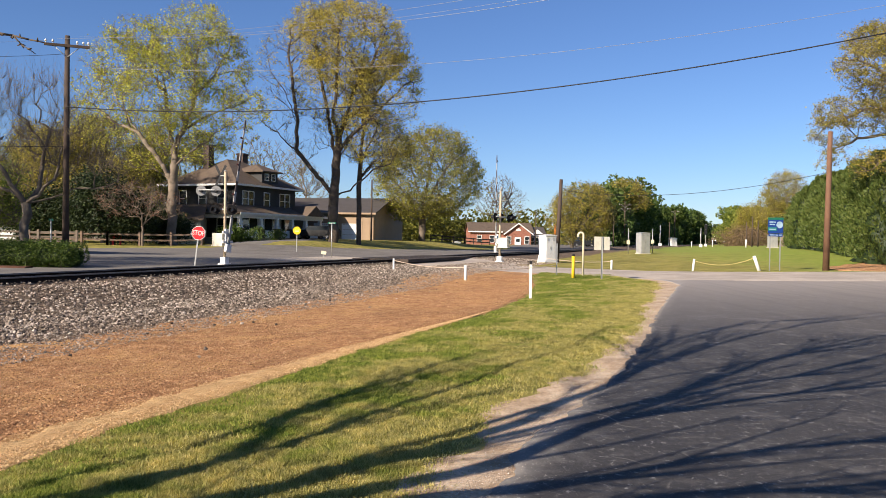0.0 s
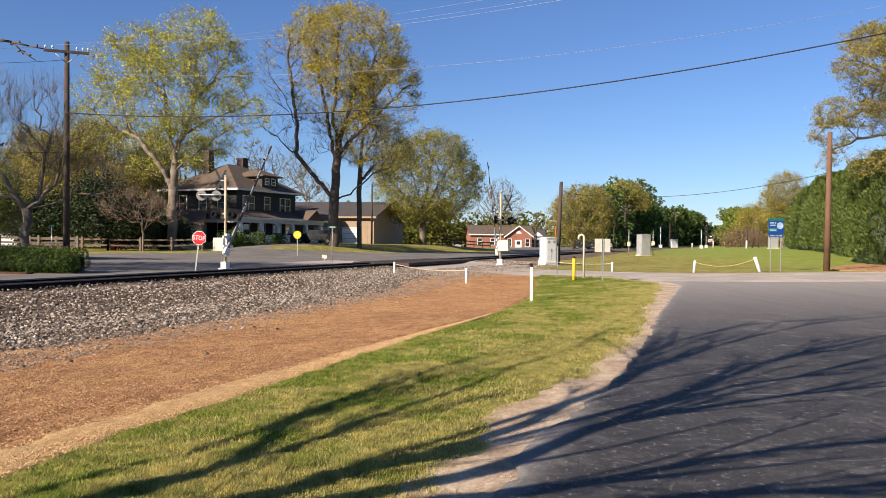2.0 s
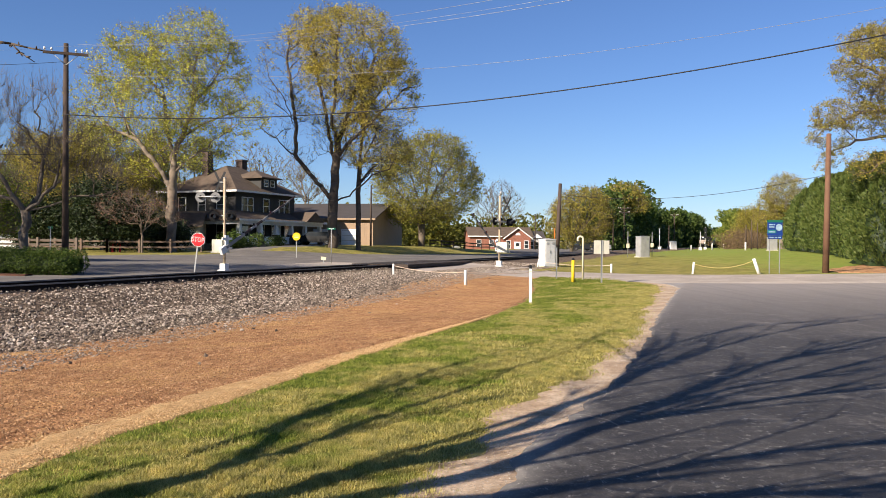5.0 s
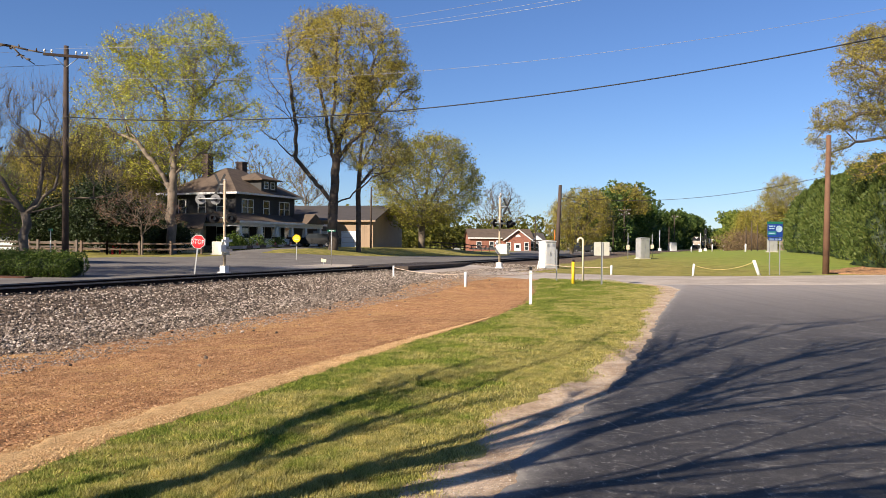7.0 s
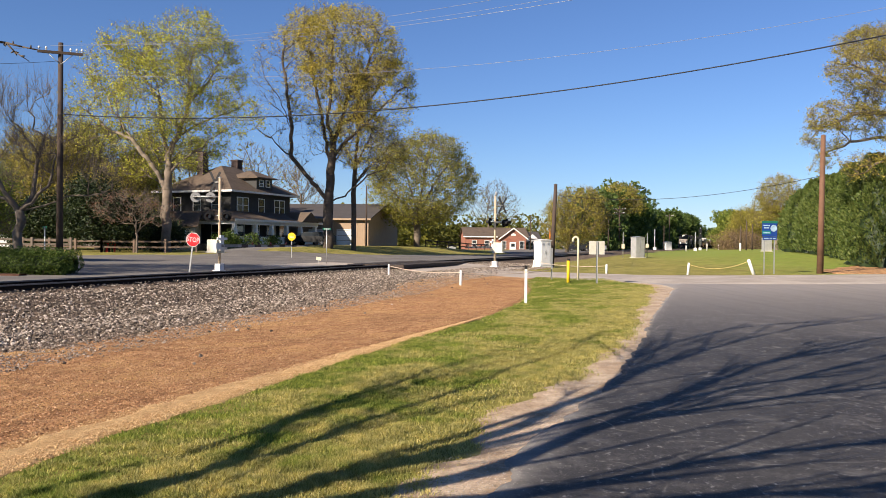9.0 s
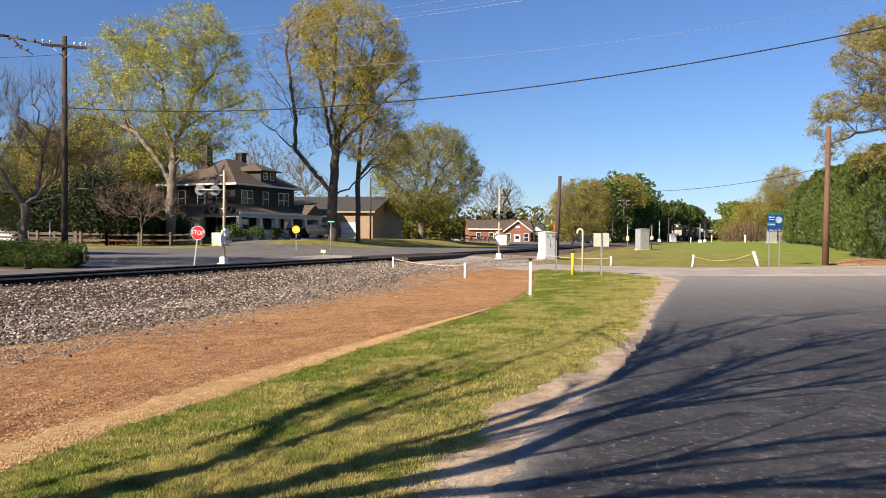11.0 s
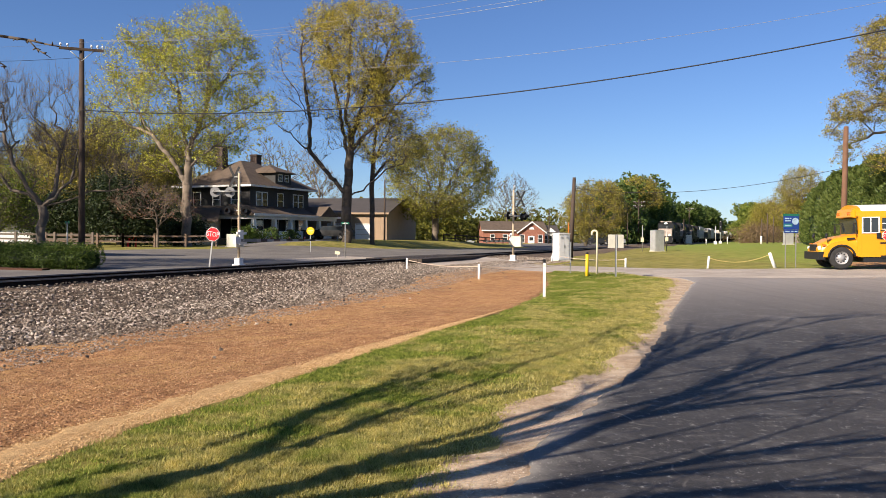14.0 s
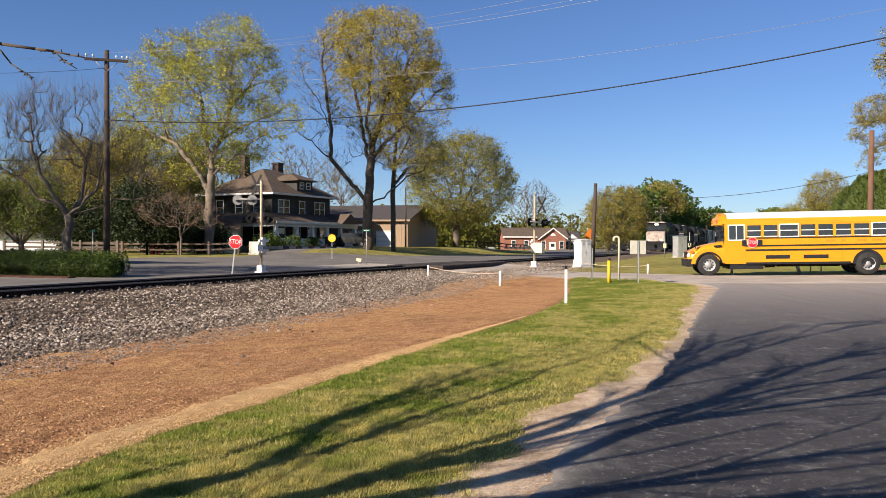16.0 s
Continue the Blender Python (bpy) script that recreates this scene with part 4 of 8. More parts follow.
def board_sign():
    x, y = 17.15, 41.2
    z = gz(x, y)
    ob = thing("town_sign", "blue and teal sign board with round emblem on two posts", "sign board", pose(x, y, z, 0, 0, 4))
    for sx in (-0.26, 0.28):
        bm = bmesh.new()
        box(bm, sx - 0.025, -0.012, -0.1, sx + 0.025, 0.012, 2.7)
        part("post", bm, M["grey_post"], ob)
    bm = bmesh.new()
    box(bm, -0.40, -0.05, 1.95, 0.40, -0.02, 2.72)
    board = part("board", bm, M["blue"], ob, bevel=0.006)
    bm = bmesh.new()
    box(bm, -0.42, -0.056, 2.64, 0.42, -0.014, 2.76)
    part("header", bm, M["green_sign"], board, "dark green header strip")
    bm = bmesh.new()
    box(bm, -0.40, -0.056, 2.08, 0.06, -0.05, 2.25)
    part("band", bm, M["teal"], board, "teal band")
    bm = bmesh.new()
    tube(bm, (0.21, -0.05, 2.38), (0.21, -0.058, 2.38), 0.175, 0.175, 28)
    part("emblem", bm, M["pale_blue"], board, "pale round emblem")
    for bx0, bx1, bz in ((-0.34, -0.12, 2.52), (-0.08, 0.0, 2.52), (-0.32, -0.04, 2.40), (-0.34, 0.0, 2.15)):
        bm = bmesh.new()
        box(bm, bx0, -0.06, bz - 0.03, bx1, -0.0565, bz + 0.03)
        part("bar", bm, M["pale_blue"], board)
    bm = bmesh.new()
    box(bm, -0.36, -0.05, 1.78, 0.38, -0.02, 1.93)
    low = part("lower_panel", bm, M["blue"], ob)
    for bx0, bx1 in ((-0.3, -0.06), (0.0, 0.12), (0.18, 0.32)):
        bm = bmesh.new()
        box(bm, bx0, -0.056, 1.83, bx1, -0.05, 1.88)
        part("bar", bm, M["pale_blue"], low)


board_sign()


def back_sign():
    x, y = 6.17, 30.9
    ob = thing("road_sign", "unpainted back of a rectangular sign on a steel post", "road sign", pose(x, y, gz(x, y), 0, 0, 3))
    bm = bmesh.new()
    prism(bm, [(-0.035, 0.0), (-0.012, 0.03), (0.012, 0.03), (0.035, 0.0), (0.03, -0.008), (0.01, 0.02), (-0.01, 0.02), (-0.03, -0.008)], "z", -0.2, 1.68)
    part("post", bm, M["grey_post"], ob)
    bm = bmesh.new()
    box(bm, -0.305, 0.032, 1.16, 0.305, 0.037, 1.68)
    part("panel", bm, M["sign_back"], ob)
    for bz in (1.3, 1.55):
        bm = bmesh.new()
        tube(bm, (0, 0.02, bz), (0, 0.045, bz), 0.012, 0.012, 6)
        part("bolt", bm, M["grey_post"], ob)


back_sign()


def posts():
    x, y = 2.35, 21.25
    ob = thing("marker_post", "white square marker post with a black cap in the turf", "post", pose(x, y, gz(x, y)))
    bm = bmesh.new()
    box(bm, -0.033, -0.033, -0.1, 0.033, 0.033, 0.92)
    part("stake", bm, M["white"], ob, bevel=0.006)
    bm = bmesh.new()
    box(bm, -0.036, -0.036, 0.92, 0.036, 0.036, 1.02)
    part("cap", bm, M["black"], ob, bevel=0.006)
    bm = bmesh.new()
    box(bm, -0.037, -0.037, 0.83, 0.037, 0.037, 0.86)
    part("band", bm, M["cream"], ob)
    x, y = 5.16, 31.5
    ob = thing("bollard", "yellow plastic pipeline marker with a black top", "bollard", pose(x, y, gz(x, y)))
    bm = bmesh.new()
    tube(bm, (0, 0, -0.1), (0, 0, 0.9), 0.062, 0.062, 14)
    part("tube", bm, M["yellow"], ob)
    bm = bmesh.new()
    tube(bm, (0, 0, 0.9), (0, 0, 0.98), 0.065, 0.05, 14)
    part("cap", bm, M["black"], ob)
    x, y = 5.81, 33.0
    ob = thing("vent_pipe", "cream painted gas vent pipe with a hooked top", "pipe", pose(x, y, gz(x, y)))
    bm = bmesh.new()
    bend = [(0, 0, -0.1), (0, 0, 1.72)] + [(-0.11 + 0.11 * math.cos(a), 0, 1.72 + 0.11 * math.sin(a)) for a in [math.pi * k / 8 for k in range(1, 9)]] + [(-0.22, 0, 1.64)]
    pipe(bm, bend, 0.042, 10)
    part("pipe", bm, M["cream"], ob)
    x, y = 4.82, 33.7
    ob = thing("marker_post", "thin grey steel post at the roadside", "post", pose(x, y, gz(x, y)))
    bm = bmesh.new()
    box(bm, -0.025, -0.012, -0.1, 0.025, 0.012, 1.36)
    part("stake", bm, M["grey_post"], ob)
    rope_posts = [(-2.22, 36.0, 0.55, 0, 0.045), (0.87, 30.2, 0.60, 0, 0.05), (6.0, 50.2, 0.5, 8, 0.06), (8.75, 41.3, 0.5, 0, 0.055),
                  (12.85, 40.9, 0.62, 5, 0.06), (16.25, 40.9, 0.82, -20, 0.085)]
    tops = []
    for i, (x, y, h, lean, r) in enumerate(rope_posts):
        m = pose(x, y, gz(x, y), 0, lean, 0)
        ob = thing("rope_post", "short white-painted timber post carrying a rope" if lean != -20 else "stout white post leaning sideways at the verge", "post", m, "rope posts")
        bm = bmesh.new()
        tube(bm, (0, 0, -0.15), (0, 0, h), r, r * 0.95, 12)
        part("stake", bm, M["white"], ob, bevel=0.004)
        tops.append(m @ Vector((0, 0, h - 0.08)))
    for a, b, sag in ((tops[0], tops[1], 0.12), (tops[1], Vector((2.35, 21.25, 0.7)) * 0 + Vector((4.82, 33.7, 0.45)), 0.12), (tops[2], tops[3], 0.14), (tops[4], tops[5], 0.30)):
        ob = thing("rope", "slack pale yellow rope hung between white posts", "rope", group="ropes")
        bm = bmesh.new()
        pts = [a.lerp(b, k / 16) - Vector((0, 0, 4 * sag * (k / 16) * (1 - k / 16))) for k in range(17)]
        pipe(bm, pts, 0.014, 5)
        part("strand", bm, M["rope" if a == tops[4] else "rope_pale"], ob)


posts()


def cabinet(name, label, at, turn, w, d, h, mat, masts=()):
    x, y = at
    ob = thing(name, label, "cabinet", pose(x, y, gz(x, y), 0, 0, turn))
    bm = bmesh.new()
    box(bm, -w / 2 - 0.08, -d / 2 - 0.08, -0.2, w / 2 + 0.08, d / 2 + 0.08, 0.08)
    part("plinth", bm, M["sign_back"], ob)
    bm = bmesh.new()
    box(bm, -w / 2, -d / 2, 0.08, w / 2, d / 2, h - 0.06)
    part("body", bm, M[mat], ob, bevel=0.015)
    bm = bmesh.new()
    prism(bm, [(-w / 2 - 0.04, h - 0.06), (w / 2 + 0.04, h - 0.06), (w / 2 + 0.04, h - 0.03), (0, h + 0.03), (-w / 2 - 0.04, h - 0.03)], "y", -d / 2 - 0.04, d / 2 + 0.04)
    part("roof", bm, M[mat], ob)
    bm = bmesh.new()
    box(bm, -w / 2 + 0.06, -d / 2 - 0.02, 0.16, -0.01, -d / 2, h - 0.16)
    door = part("door", bm, M[mat], ob, bevel=0.006)
    bm = bmesh.new()
    box(bm, -0.07, -d / 2 - 0.05, h * 0.5, -0.04, -d / 2 - 0.02, h * 0.5 + 0.16)
    part("handle", bm, M["grey_post"], door)
    bm = bmesh.new()
    box(bm, 0.01, -d / 2 - 0.02, 0.16, w / 2 - 0.06, -d / 2, h - 0.16)
    part("door", bm, M[mat], ob, bevel=0.006)
    for vx in (-w / 4, w / 4):
        bm = bmesh.new()
        for k in range(4):
            box(bm, vx - w / 9, -d / 2 - 0.03, h - 0.36 + k * 0.04, vx + w / 9, -d / 2 - 0.02, h - 0.345 + k * 0.04)
        part("louvre", bm, M["grey_post"], ob)
    return ob


cabinet("signal_cabinet", "white steel signal cabinet at the track side", (6.72, 51.2), 28, 0.82, 0.72, 1.8, "white")
cabinet("signal_case", "large silver ribbed equipment case on a concrete base", (20.7, 82.5), 20, 1.1, 0.9, 2.2, "silver")
for x, y, h in ((19.1, 82.2, 2.7), (22.2, 84.5, 2.6)):
    ob = thing("instrument_mast", "thin steel mast with a small box beside the silver case", "mast", pose(x, y, gz(x, y)))
    bm = bmesh.new()
    tube(bm, (0, 0, 0), (0, 0, h), 0.04, 0.035, 8)
    part("pole", bm, M["grey_post"], ob)
    bm = bmesh.new()
    box(bm, -0.14, -0.1, 1.0, 0.14, 0.1, 1.45)
    part("box", bm, M["cream"], ob, bevel=0.02)


# ---- poles and wires ----
def pole(label, at, h, r=0.15, mat="pole_wood", arms=(), lean=(0, 0), turn=0.0, name="utility_pole", cat="utility pole"):
    x, y = at
    ob = thing(name, label, cat, pose(x, y, gz(x, y) - 0.1, lean[0], lean[1], 0))
    bm = bmesh.new()
    tube(bm, (0, 0, 0), (0, 0, h), r, r * 0.68, 14)
    shaft = part("shaft", bm, M[mat], ob)
    c, s = math.cos(radians(turn)), math.sin(radians(turn))
    for z, half in arms:
        bm = bmesh.new()
        v = box(bm, -half, -0.19, z - 0.06, half, -0.09, z + 0.06)
        part("crossarm", bm, M["pole_wood"], ob, at=pose(0, 0, 0, 0, 0, turn))
        for sx in (-1, 1):
            bm = bmesh.new()
            tube(bm, (sx * half * 0.55, -0.13, z - 0.06), (0, -0.13, z - 0.55), 0.018, 0.018, 5)
            part("brace", bm, M["grey_post"], ob, at=pose(0, 0, 0, 0, 0, turn))
        for sx in (-0.93, -0.62, 0.45, 0.72, 0.95):
            bm = bmesh.new()
            tube(bm, (sx * half, -0.14, z + 0.06), (sx * half, -0.14, z + 0.14), 0.02, 0.02, 6)
            tube(bm, (sx * half, -0.14, z + 0.13), (sx * half, -0.14, z + 0.24), 0.055, 0.04, 8)
            part("insulator", bm, M["white"], ob, at=pose(0, 0, 0, 0, 0, turn))
    return ob


pole("tall weathered timber utility pole with one crossarm behind the hedge", (-18.0, 38.0), 10.85, 0.16, arms=((10.35, 0.98),), turn=20)
pole("reddish treated timber pole at the roadside, no arms", (19.86, 41.3), 7.3, 0.17, "pole_red", lean=(0, 0.6))
pole("dark leaning timber pole by the white cabinet", (7.45, 52.2), 5.55, 0.16, lean=(0, 2.2), name="timber_pole", cat="pole")
pole("slim dark timber pole on the lawn near the garage", (-8.4, 93.0), 7.2, 0.12, name="timber_pole", cat="pole")
FAR_POLES = [((36.6, 161.0), 9.2, 0.16, ((8.5, 1.25), (7.7, 1.1))), ((31.4, 147), 6.0, 0.11, ()), ((50.5, 178), 5.6, 0.12, ()), ((54.0, 186), 8.6, 0.14, ((8.1, 0.9),)),
             ((42.6, 112), 3.6, 0.10, ()), ((43.4, 112), 4.3, 0.10, ()), ((46.2, 117), 3.9, 0.10, ()), ((16.8, 145), 6.4, 0.12, ()), ((-3.6, 120), 4.4, 0.11, ())]
for at, h, r, arms in FAR_POLES:
    pole("distant weathered pole beside the railway" if arms else "plain timber post standing in the far grass", at, h, r, arms=arms, name="utility_pole" if arms else "timber_post", cat="utility pole" if arms else "post")


def wire(a, b, sag, r, mat, label):
    a, b = Vector(a), Vector(b)
    ob = thing("overhead_wire", label, "wire", group="overhead wires")
    bm = bmesh.new()
    n = 36
    pts = [a.lerp(b, k / n) - Vector((0, 0, 4 * sag * (k / n) * (1 - k / n))) for k in range(n + 1)]
    pipe(bm, pts, r if mat == "cable" else r * 0.7, 5)
    part("strand", bm, M[mat], ob)


def work_sign():
    """A roadwork sign behind the pole, swung round by the rush of air."""
    x, y = 7.42, 53.0
    ob = thing("work_sign", "orange diamond roadwork sign on a thin stake behind the pole", "road sign", pose(x, y, gz(x, y), 0, 0, 88))
    bm = bmesh.new()
    tube(bm, (0, 0.02, -0.1), (0, 0.02, 1.87), 0.022, 0.022, 8)
    part("stake", bm, M["grey_post"], ob)
    bm = bmesh.new()
    prism(bm, [(0, 2.57), (0.36, 2.07), (0, 1.57), (-0.36, 2.07)], "y", -0.012, 0.0)
    part("panel", bm, M["work_orange"], ob, bevel=0.003)
    return ob


M["work_orange"] = worn("roadwork_orange", (0.62, 0.17, 0.02), 0.6, scale=3, vary=0.12)
swung_sign = work_sign()
wire((-18.0, 37.9, 7.45), (16.0, 24.0, 8.5), 1.2, 0.022, "cable", "thick black cable slung across the railway")
wire((-17.0, 37.6, 10.70), (10.0, 22.0, 9.6), 0.8, 0.009, "wire", "bare bright wire from the crossarm")
wire((-17.3, 37.7, 10.72), (9.6, 22.3, 9.75), 0.75, 0.006, "wire", "bare bright wire from the crossarm")
wire((-17.0, 37.6, 9.30), (20.0, 26.0, 10.5), 1.25, 0.009, "wire", "thin bare wire against the sky")
wire((-18.6, 38.2, 10.75), (7.5, 20.0, 8.9), 0.6, 0.007, "wire", "thin bare wire against the sky")
wire((-18.9, 38.3, 10.7), (-30.0, 33.0, 9.8), 0.35, 0.008, "wire", "bare bright wire from the crossarm")
wire((-18.1, 38.1, 10.0), (-30.0, 34.0, 9.4), 0.35, 0.010, "cable", "dark cable running off the pole")
wire((-18.0, 38.1, 5.6), (-34.0, 39.0, 5.7), 0.1, 0.014, "cable", "dark cable running off the pole")
wire((7.6, 52.2, 4.75), (19.8, 41.3, 5.2), 0.7, 0.013, "cable", "dark cable strung between the poles")
wire((7.6, 52.2, 5.0), (36.6, 161.0, 7.9), 1.0, 0.018, "cable", "dark cable strung along the field")


# ---- buildings ----
def window(parent, x, z, w, h, y=0.0, bars=1, frame_mat="white", name="window", out=-1):
    """A sash window in a wall that faces local -y (out=-1)."""
    t = 0.09
    bm = bmesh.new()
    yy = y + 0.05 * out
    for a in ((x - w / 2 - t, z - t, x + w / 2 + t, z), (x - w / 2 - t, z + h, x + w / 2 + t, z + h + t), (x - w / 2 - t, z, x - w / 2, z + h), (x + w / 2, z, x + w / 2 + t, z + h)):
        box(bm, a[0], min(y, yy), a[1], a[2], max(y, yy), a[3])
    for k in range(bars):
        zz = z + h * (k + 1) / (bars + 1)
        box(bm, x - w / 2, min(y, y + 0.035 * out), zz - 0.03, x + w / 2, max(y, y + 0.035 * out), zz + 0.03)
    f = part(name, bm, M[frame_mat], parent)
    bm = bmesh.new()
    box(bm, x - w / 2, min(y, y + 0.012 * out), z, x + w / 2, max(y, y + 0.012 * out), z + h)
    part("pane", bm, M["pane"], f)
    return f


def hip_roof(bm, x0, y0, x1, y1, z, top, ridge, thick=0.18, over=0.0):
    """A hipped roof; ridge: half the length of the level ridge, along x."""
    x0, y0, x1, y1 = x0 - over, y0 - over, x1 + over, y1 + over
    cx, cy = (x0 + x1) / 2, (y0 + y1) / 2
    b = [bm.verts.new(p) for p in ((x0, y0, z), (x1, y0, z), (x1, y1, z), (x0, y1, z))]
    e = [bm.verts.new(p) for p in ((x0, y0, z + thick), (x1, y0, z + thick), (x1, y1, z + thick), (x0, y1, z + thick))]
    r = [bm.verts.new((cx - ridge, cy, top)), bm.verts.new((cx + ridge, cy, top))]
    bm.faces.new(b[::-1])
    for k in range(4):
        bm.faces.new((b[k], b[(k + 1) % 4], e[(k + 1) % 4], e[k]))
    bm.faces.new((e[0], e[1], r[1], r[0]))
    bm.faces.new((e[1], e[2], r[1]))
    bm.faces.new((e[2], e[3], r[0], r[1]))
    bm.faces.new((e[3], e[0], r[0]))


def courses(parent, x0, x1, z0, z1, y, step, mat, name="board", lap=0.018):
    """Lapped boards on a wall that faces -y."""
    bm = bmesh.new()
    prism(bm, [(y, 0.0), (y - lap, 0.0), (y - 0.004, step), (y, step)], "x", x0, x1)
    me = mesh_of(bm, name, M[mat])
    z = z0
    while z < z1 - step * 0.5:
        o = new(name, me)
        o.parent = parent
        o.matrix_basis = pose(0, 0, z)
        z += step


def farmhouse():
    # local x along the long porch side, whose outside is local -y
    turn = math.degrees(math.atan2(0.91, 0.42))
    ob = thing("farmhouse", "two-storey dark grey house with brown hipped roof and deep white-columned porch", "house", pose(-22.4, 86.0, 0.42, 0, 0, turn))
    W, D, EH, TOP = 10.8, 9.6, 6.35, 9.7
    bm = bmesh.new()
    box(bm, 0, 0, -0.3, W, D, EH)
    wall = part("wall", bm, M["siding"], ob)
    courses(wall, 0, W, 3.9, EH, -0.001, 0.24, "siding")
    bm = bmesh.new()
    hip_roof(bm, 0, 0, W, D, EH, TOP, 1.2, over=0.85)
    roof = part("roof", bm, M["roof"], ob)
    bm = bmesh.new()
    for a in ((-0.87, -0.87, W + 0.87, -0.84), (-0.87, -0.87, -0.84, D + 0.87)):
        box(bm, a[0], a[1], EH - 0.02, a[2], a[3], EH + 0.19)
    part("fascia", bm, M["white"], roof)
    # dormer over the porch side
    bm = bmesh.new()
    box(bm, 4.3, -0.1, 6.9, 7.2, 3.2, 8.15)
    dormer = part("dormer", bm, M["siding"], ob)
    window(dormer, 5.15, 7.3, 0.62, 0.65, -0.1)
    window(dormer, 6.35, 7.3, 0.62, 0.65, -0.1)
    bm = bmesh.new()
    hip_roof(bm, 4.3, -0.1, 7.2, 3.4, 8.15, 9.15, 0.4, 0.12, 0.45)
    part("dormer_roof", bm, M["roof"], dormer)
    for cx, cy, top in ((2.66, 6.2, 11.1), (8.4, 6.0, 10.8)):
        bm = bmesh.new()
        box(bm, cx - 0.45, cy - 0.45, 7.2, cx + 0.45, cy + 0.45, top)
        box(bm, cx - 0.53, cy - 0.53, top - 0.22, cx + 0.53, cy + 0.53, top)
        part("chimney", bm, M["brick_dark"], ob)
    for wx, ww in ((1.5, 0.85), (2.5, 0.85), (5.3, 0.95), (8.2, 0.85), (9.2, 0.85)):
        window(ob, wx, 4.2, ww, 1.6, -0.02)
    for wx in (1.6, 4.3, 7.0, 9.4):
        window(ob, wx, 1.3, 1.2, 1.7, -0.02)
    # windows of the other visible wall, which faces local -x
    west = thing("side_wall", "", "", pose(0, D, 0, 0, 0, -90))
    del_tags(west)
    west.parent = ob
    courses(west, 0, D, 0.0, EH, -0.002, 0.24, "siding")
    for wx in (2.2, 5.0, 7.6):
        for z in (1.2, 4.2):
            window(west, wx, z, 0.95, 1.6, -0.02)
    # porch round two sides
    PD = 2.9
    bm = bmesh.new()
    box(bm, -PD, -PD, -0.4, W + 1.6, 0, 0.75)
    box(bm, -PD, 0, -0.4, 0, D, 0.75)
    part("porch_floor", bm, M["tan"], ob)
    bm = bmesh.new()
    for pr in ([(-PD - 0.5, 3.15), (-PD - 0.5, 3.33), (0.02, 4.35), (0.02, 3.15)],):
        prism(bm, pr, "x", -PD - 0.5, W + 2.0)
    porch_roof = part("porch_roof", bm, M["roof"], ob)
    bm = bmesh.new()
    prism(bm, [(-PD - 0.5, 3.15), (0.02, 3.15), (0.02, 4.35), (-PD - 0.5, 3.33)], "y", 0, D + 0.5)
    part("porch_roof", bm, M["roof"], ob)
    bm = bmesh.new()
    box(bm, -PD - 0.1, -PD - 0.1, 2.8, W + 1.6, -PD + 0.2, 3.15)
    box(bm, -PD - 0.1, -PD, 2.8, -PD + 0.2, D, 3.15)
    box(bm, -PD - 0.55, -PD - 0.56, 3.12, W + 2.0, -PD - 0.5, 3.36)
    part("beam", bm, M["white"], ob)
    bm = bmesh.new()
    prism(bm, [(7.9, 3.3), (11.5, 3.3), (9.7, 4.5)], "y", -PD - 0.9, -0.6)
    part("porch_gable", bm, M["roof"], porch_roof)
    cols = [(c, -PD + 0.05) for c in (-PD + 0.05, 0.6, 3.4, 6.2, 8.9, 11.9)] + [(-PD + 0.05, c) for c in (2.6, 5.6, 8.8)]
    bm = bmesh.new()
    box(bm, -0.33, -0.33, 0.7, 0.33, 0.33, 1.75)
    pier_me = mesh_of(bm, "pier", M["brick_dark"])
    bm = bmesh.new()
    v = box(bm, -0.24, -0.24, 1.75, 0.24, 0.24, 2.85)
    for q in v[4:]:
        q.co.x *= 0.72
        q.co.y *= 0.72
    box(bm, -0.3, -0.3, 1.72, 0.3, 0.3, 1.82)
    col_me = mesh_of(bm, "column", M["white"])
    for cx, cy in cols:
        for nm, me in (("pier", pier_me), ("column", col_me)):
            o = new(nm, me)
            o.parent = ob
            o.matrix_basis = pose(cx, cy, 0)
    for x0, x1 in ((-2.4, 0.2), (1.0, 3.0), (3.8, 5.8), (9.3, 11.5)):
        bm = bmesh.new()
        box(bm, x0, -PD + 0.02, 0.75, x1, -PD + 0.16, 1.5)
        box(bm, x0, -PD - 0.03, 1.46, x1, -PD + 0.21, 1.55)
        part("porch_wall", bm, M["white"], ob)
    bm = bmesh.new()
    for k in range(4):
        box(bm, 6.6, -PD - 0.3 * (4 - k), -0.4, 8.6, -PD - 0.3 * (3 - k), 0.75 - 0.18 * (4 - k))
    part("porch_steps", bm, M["tan"], ob)
    bm = bmesh.new()
    box(bm, 7.1, -0.08, 0.75, 8.05, -0.02, 2.85)
    part("front_door", bm, M["white"], ob)


M["brick_dark"] = worn("dark_brick", (0.085, 0.06, 0.05), 0.9, scale=3, vary=0.3, fine=14)
farmhouse()


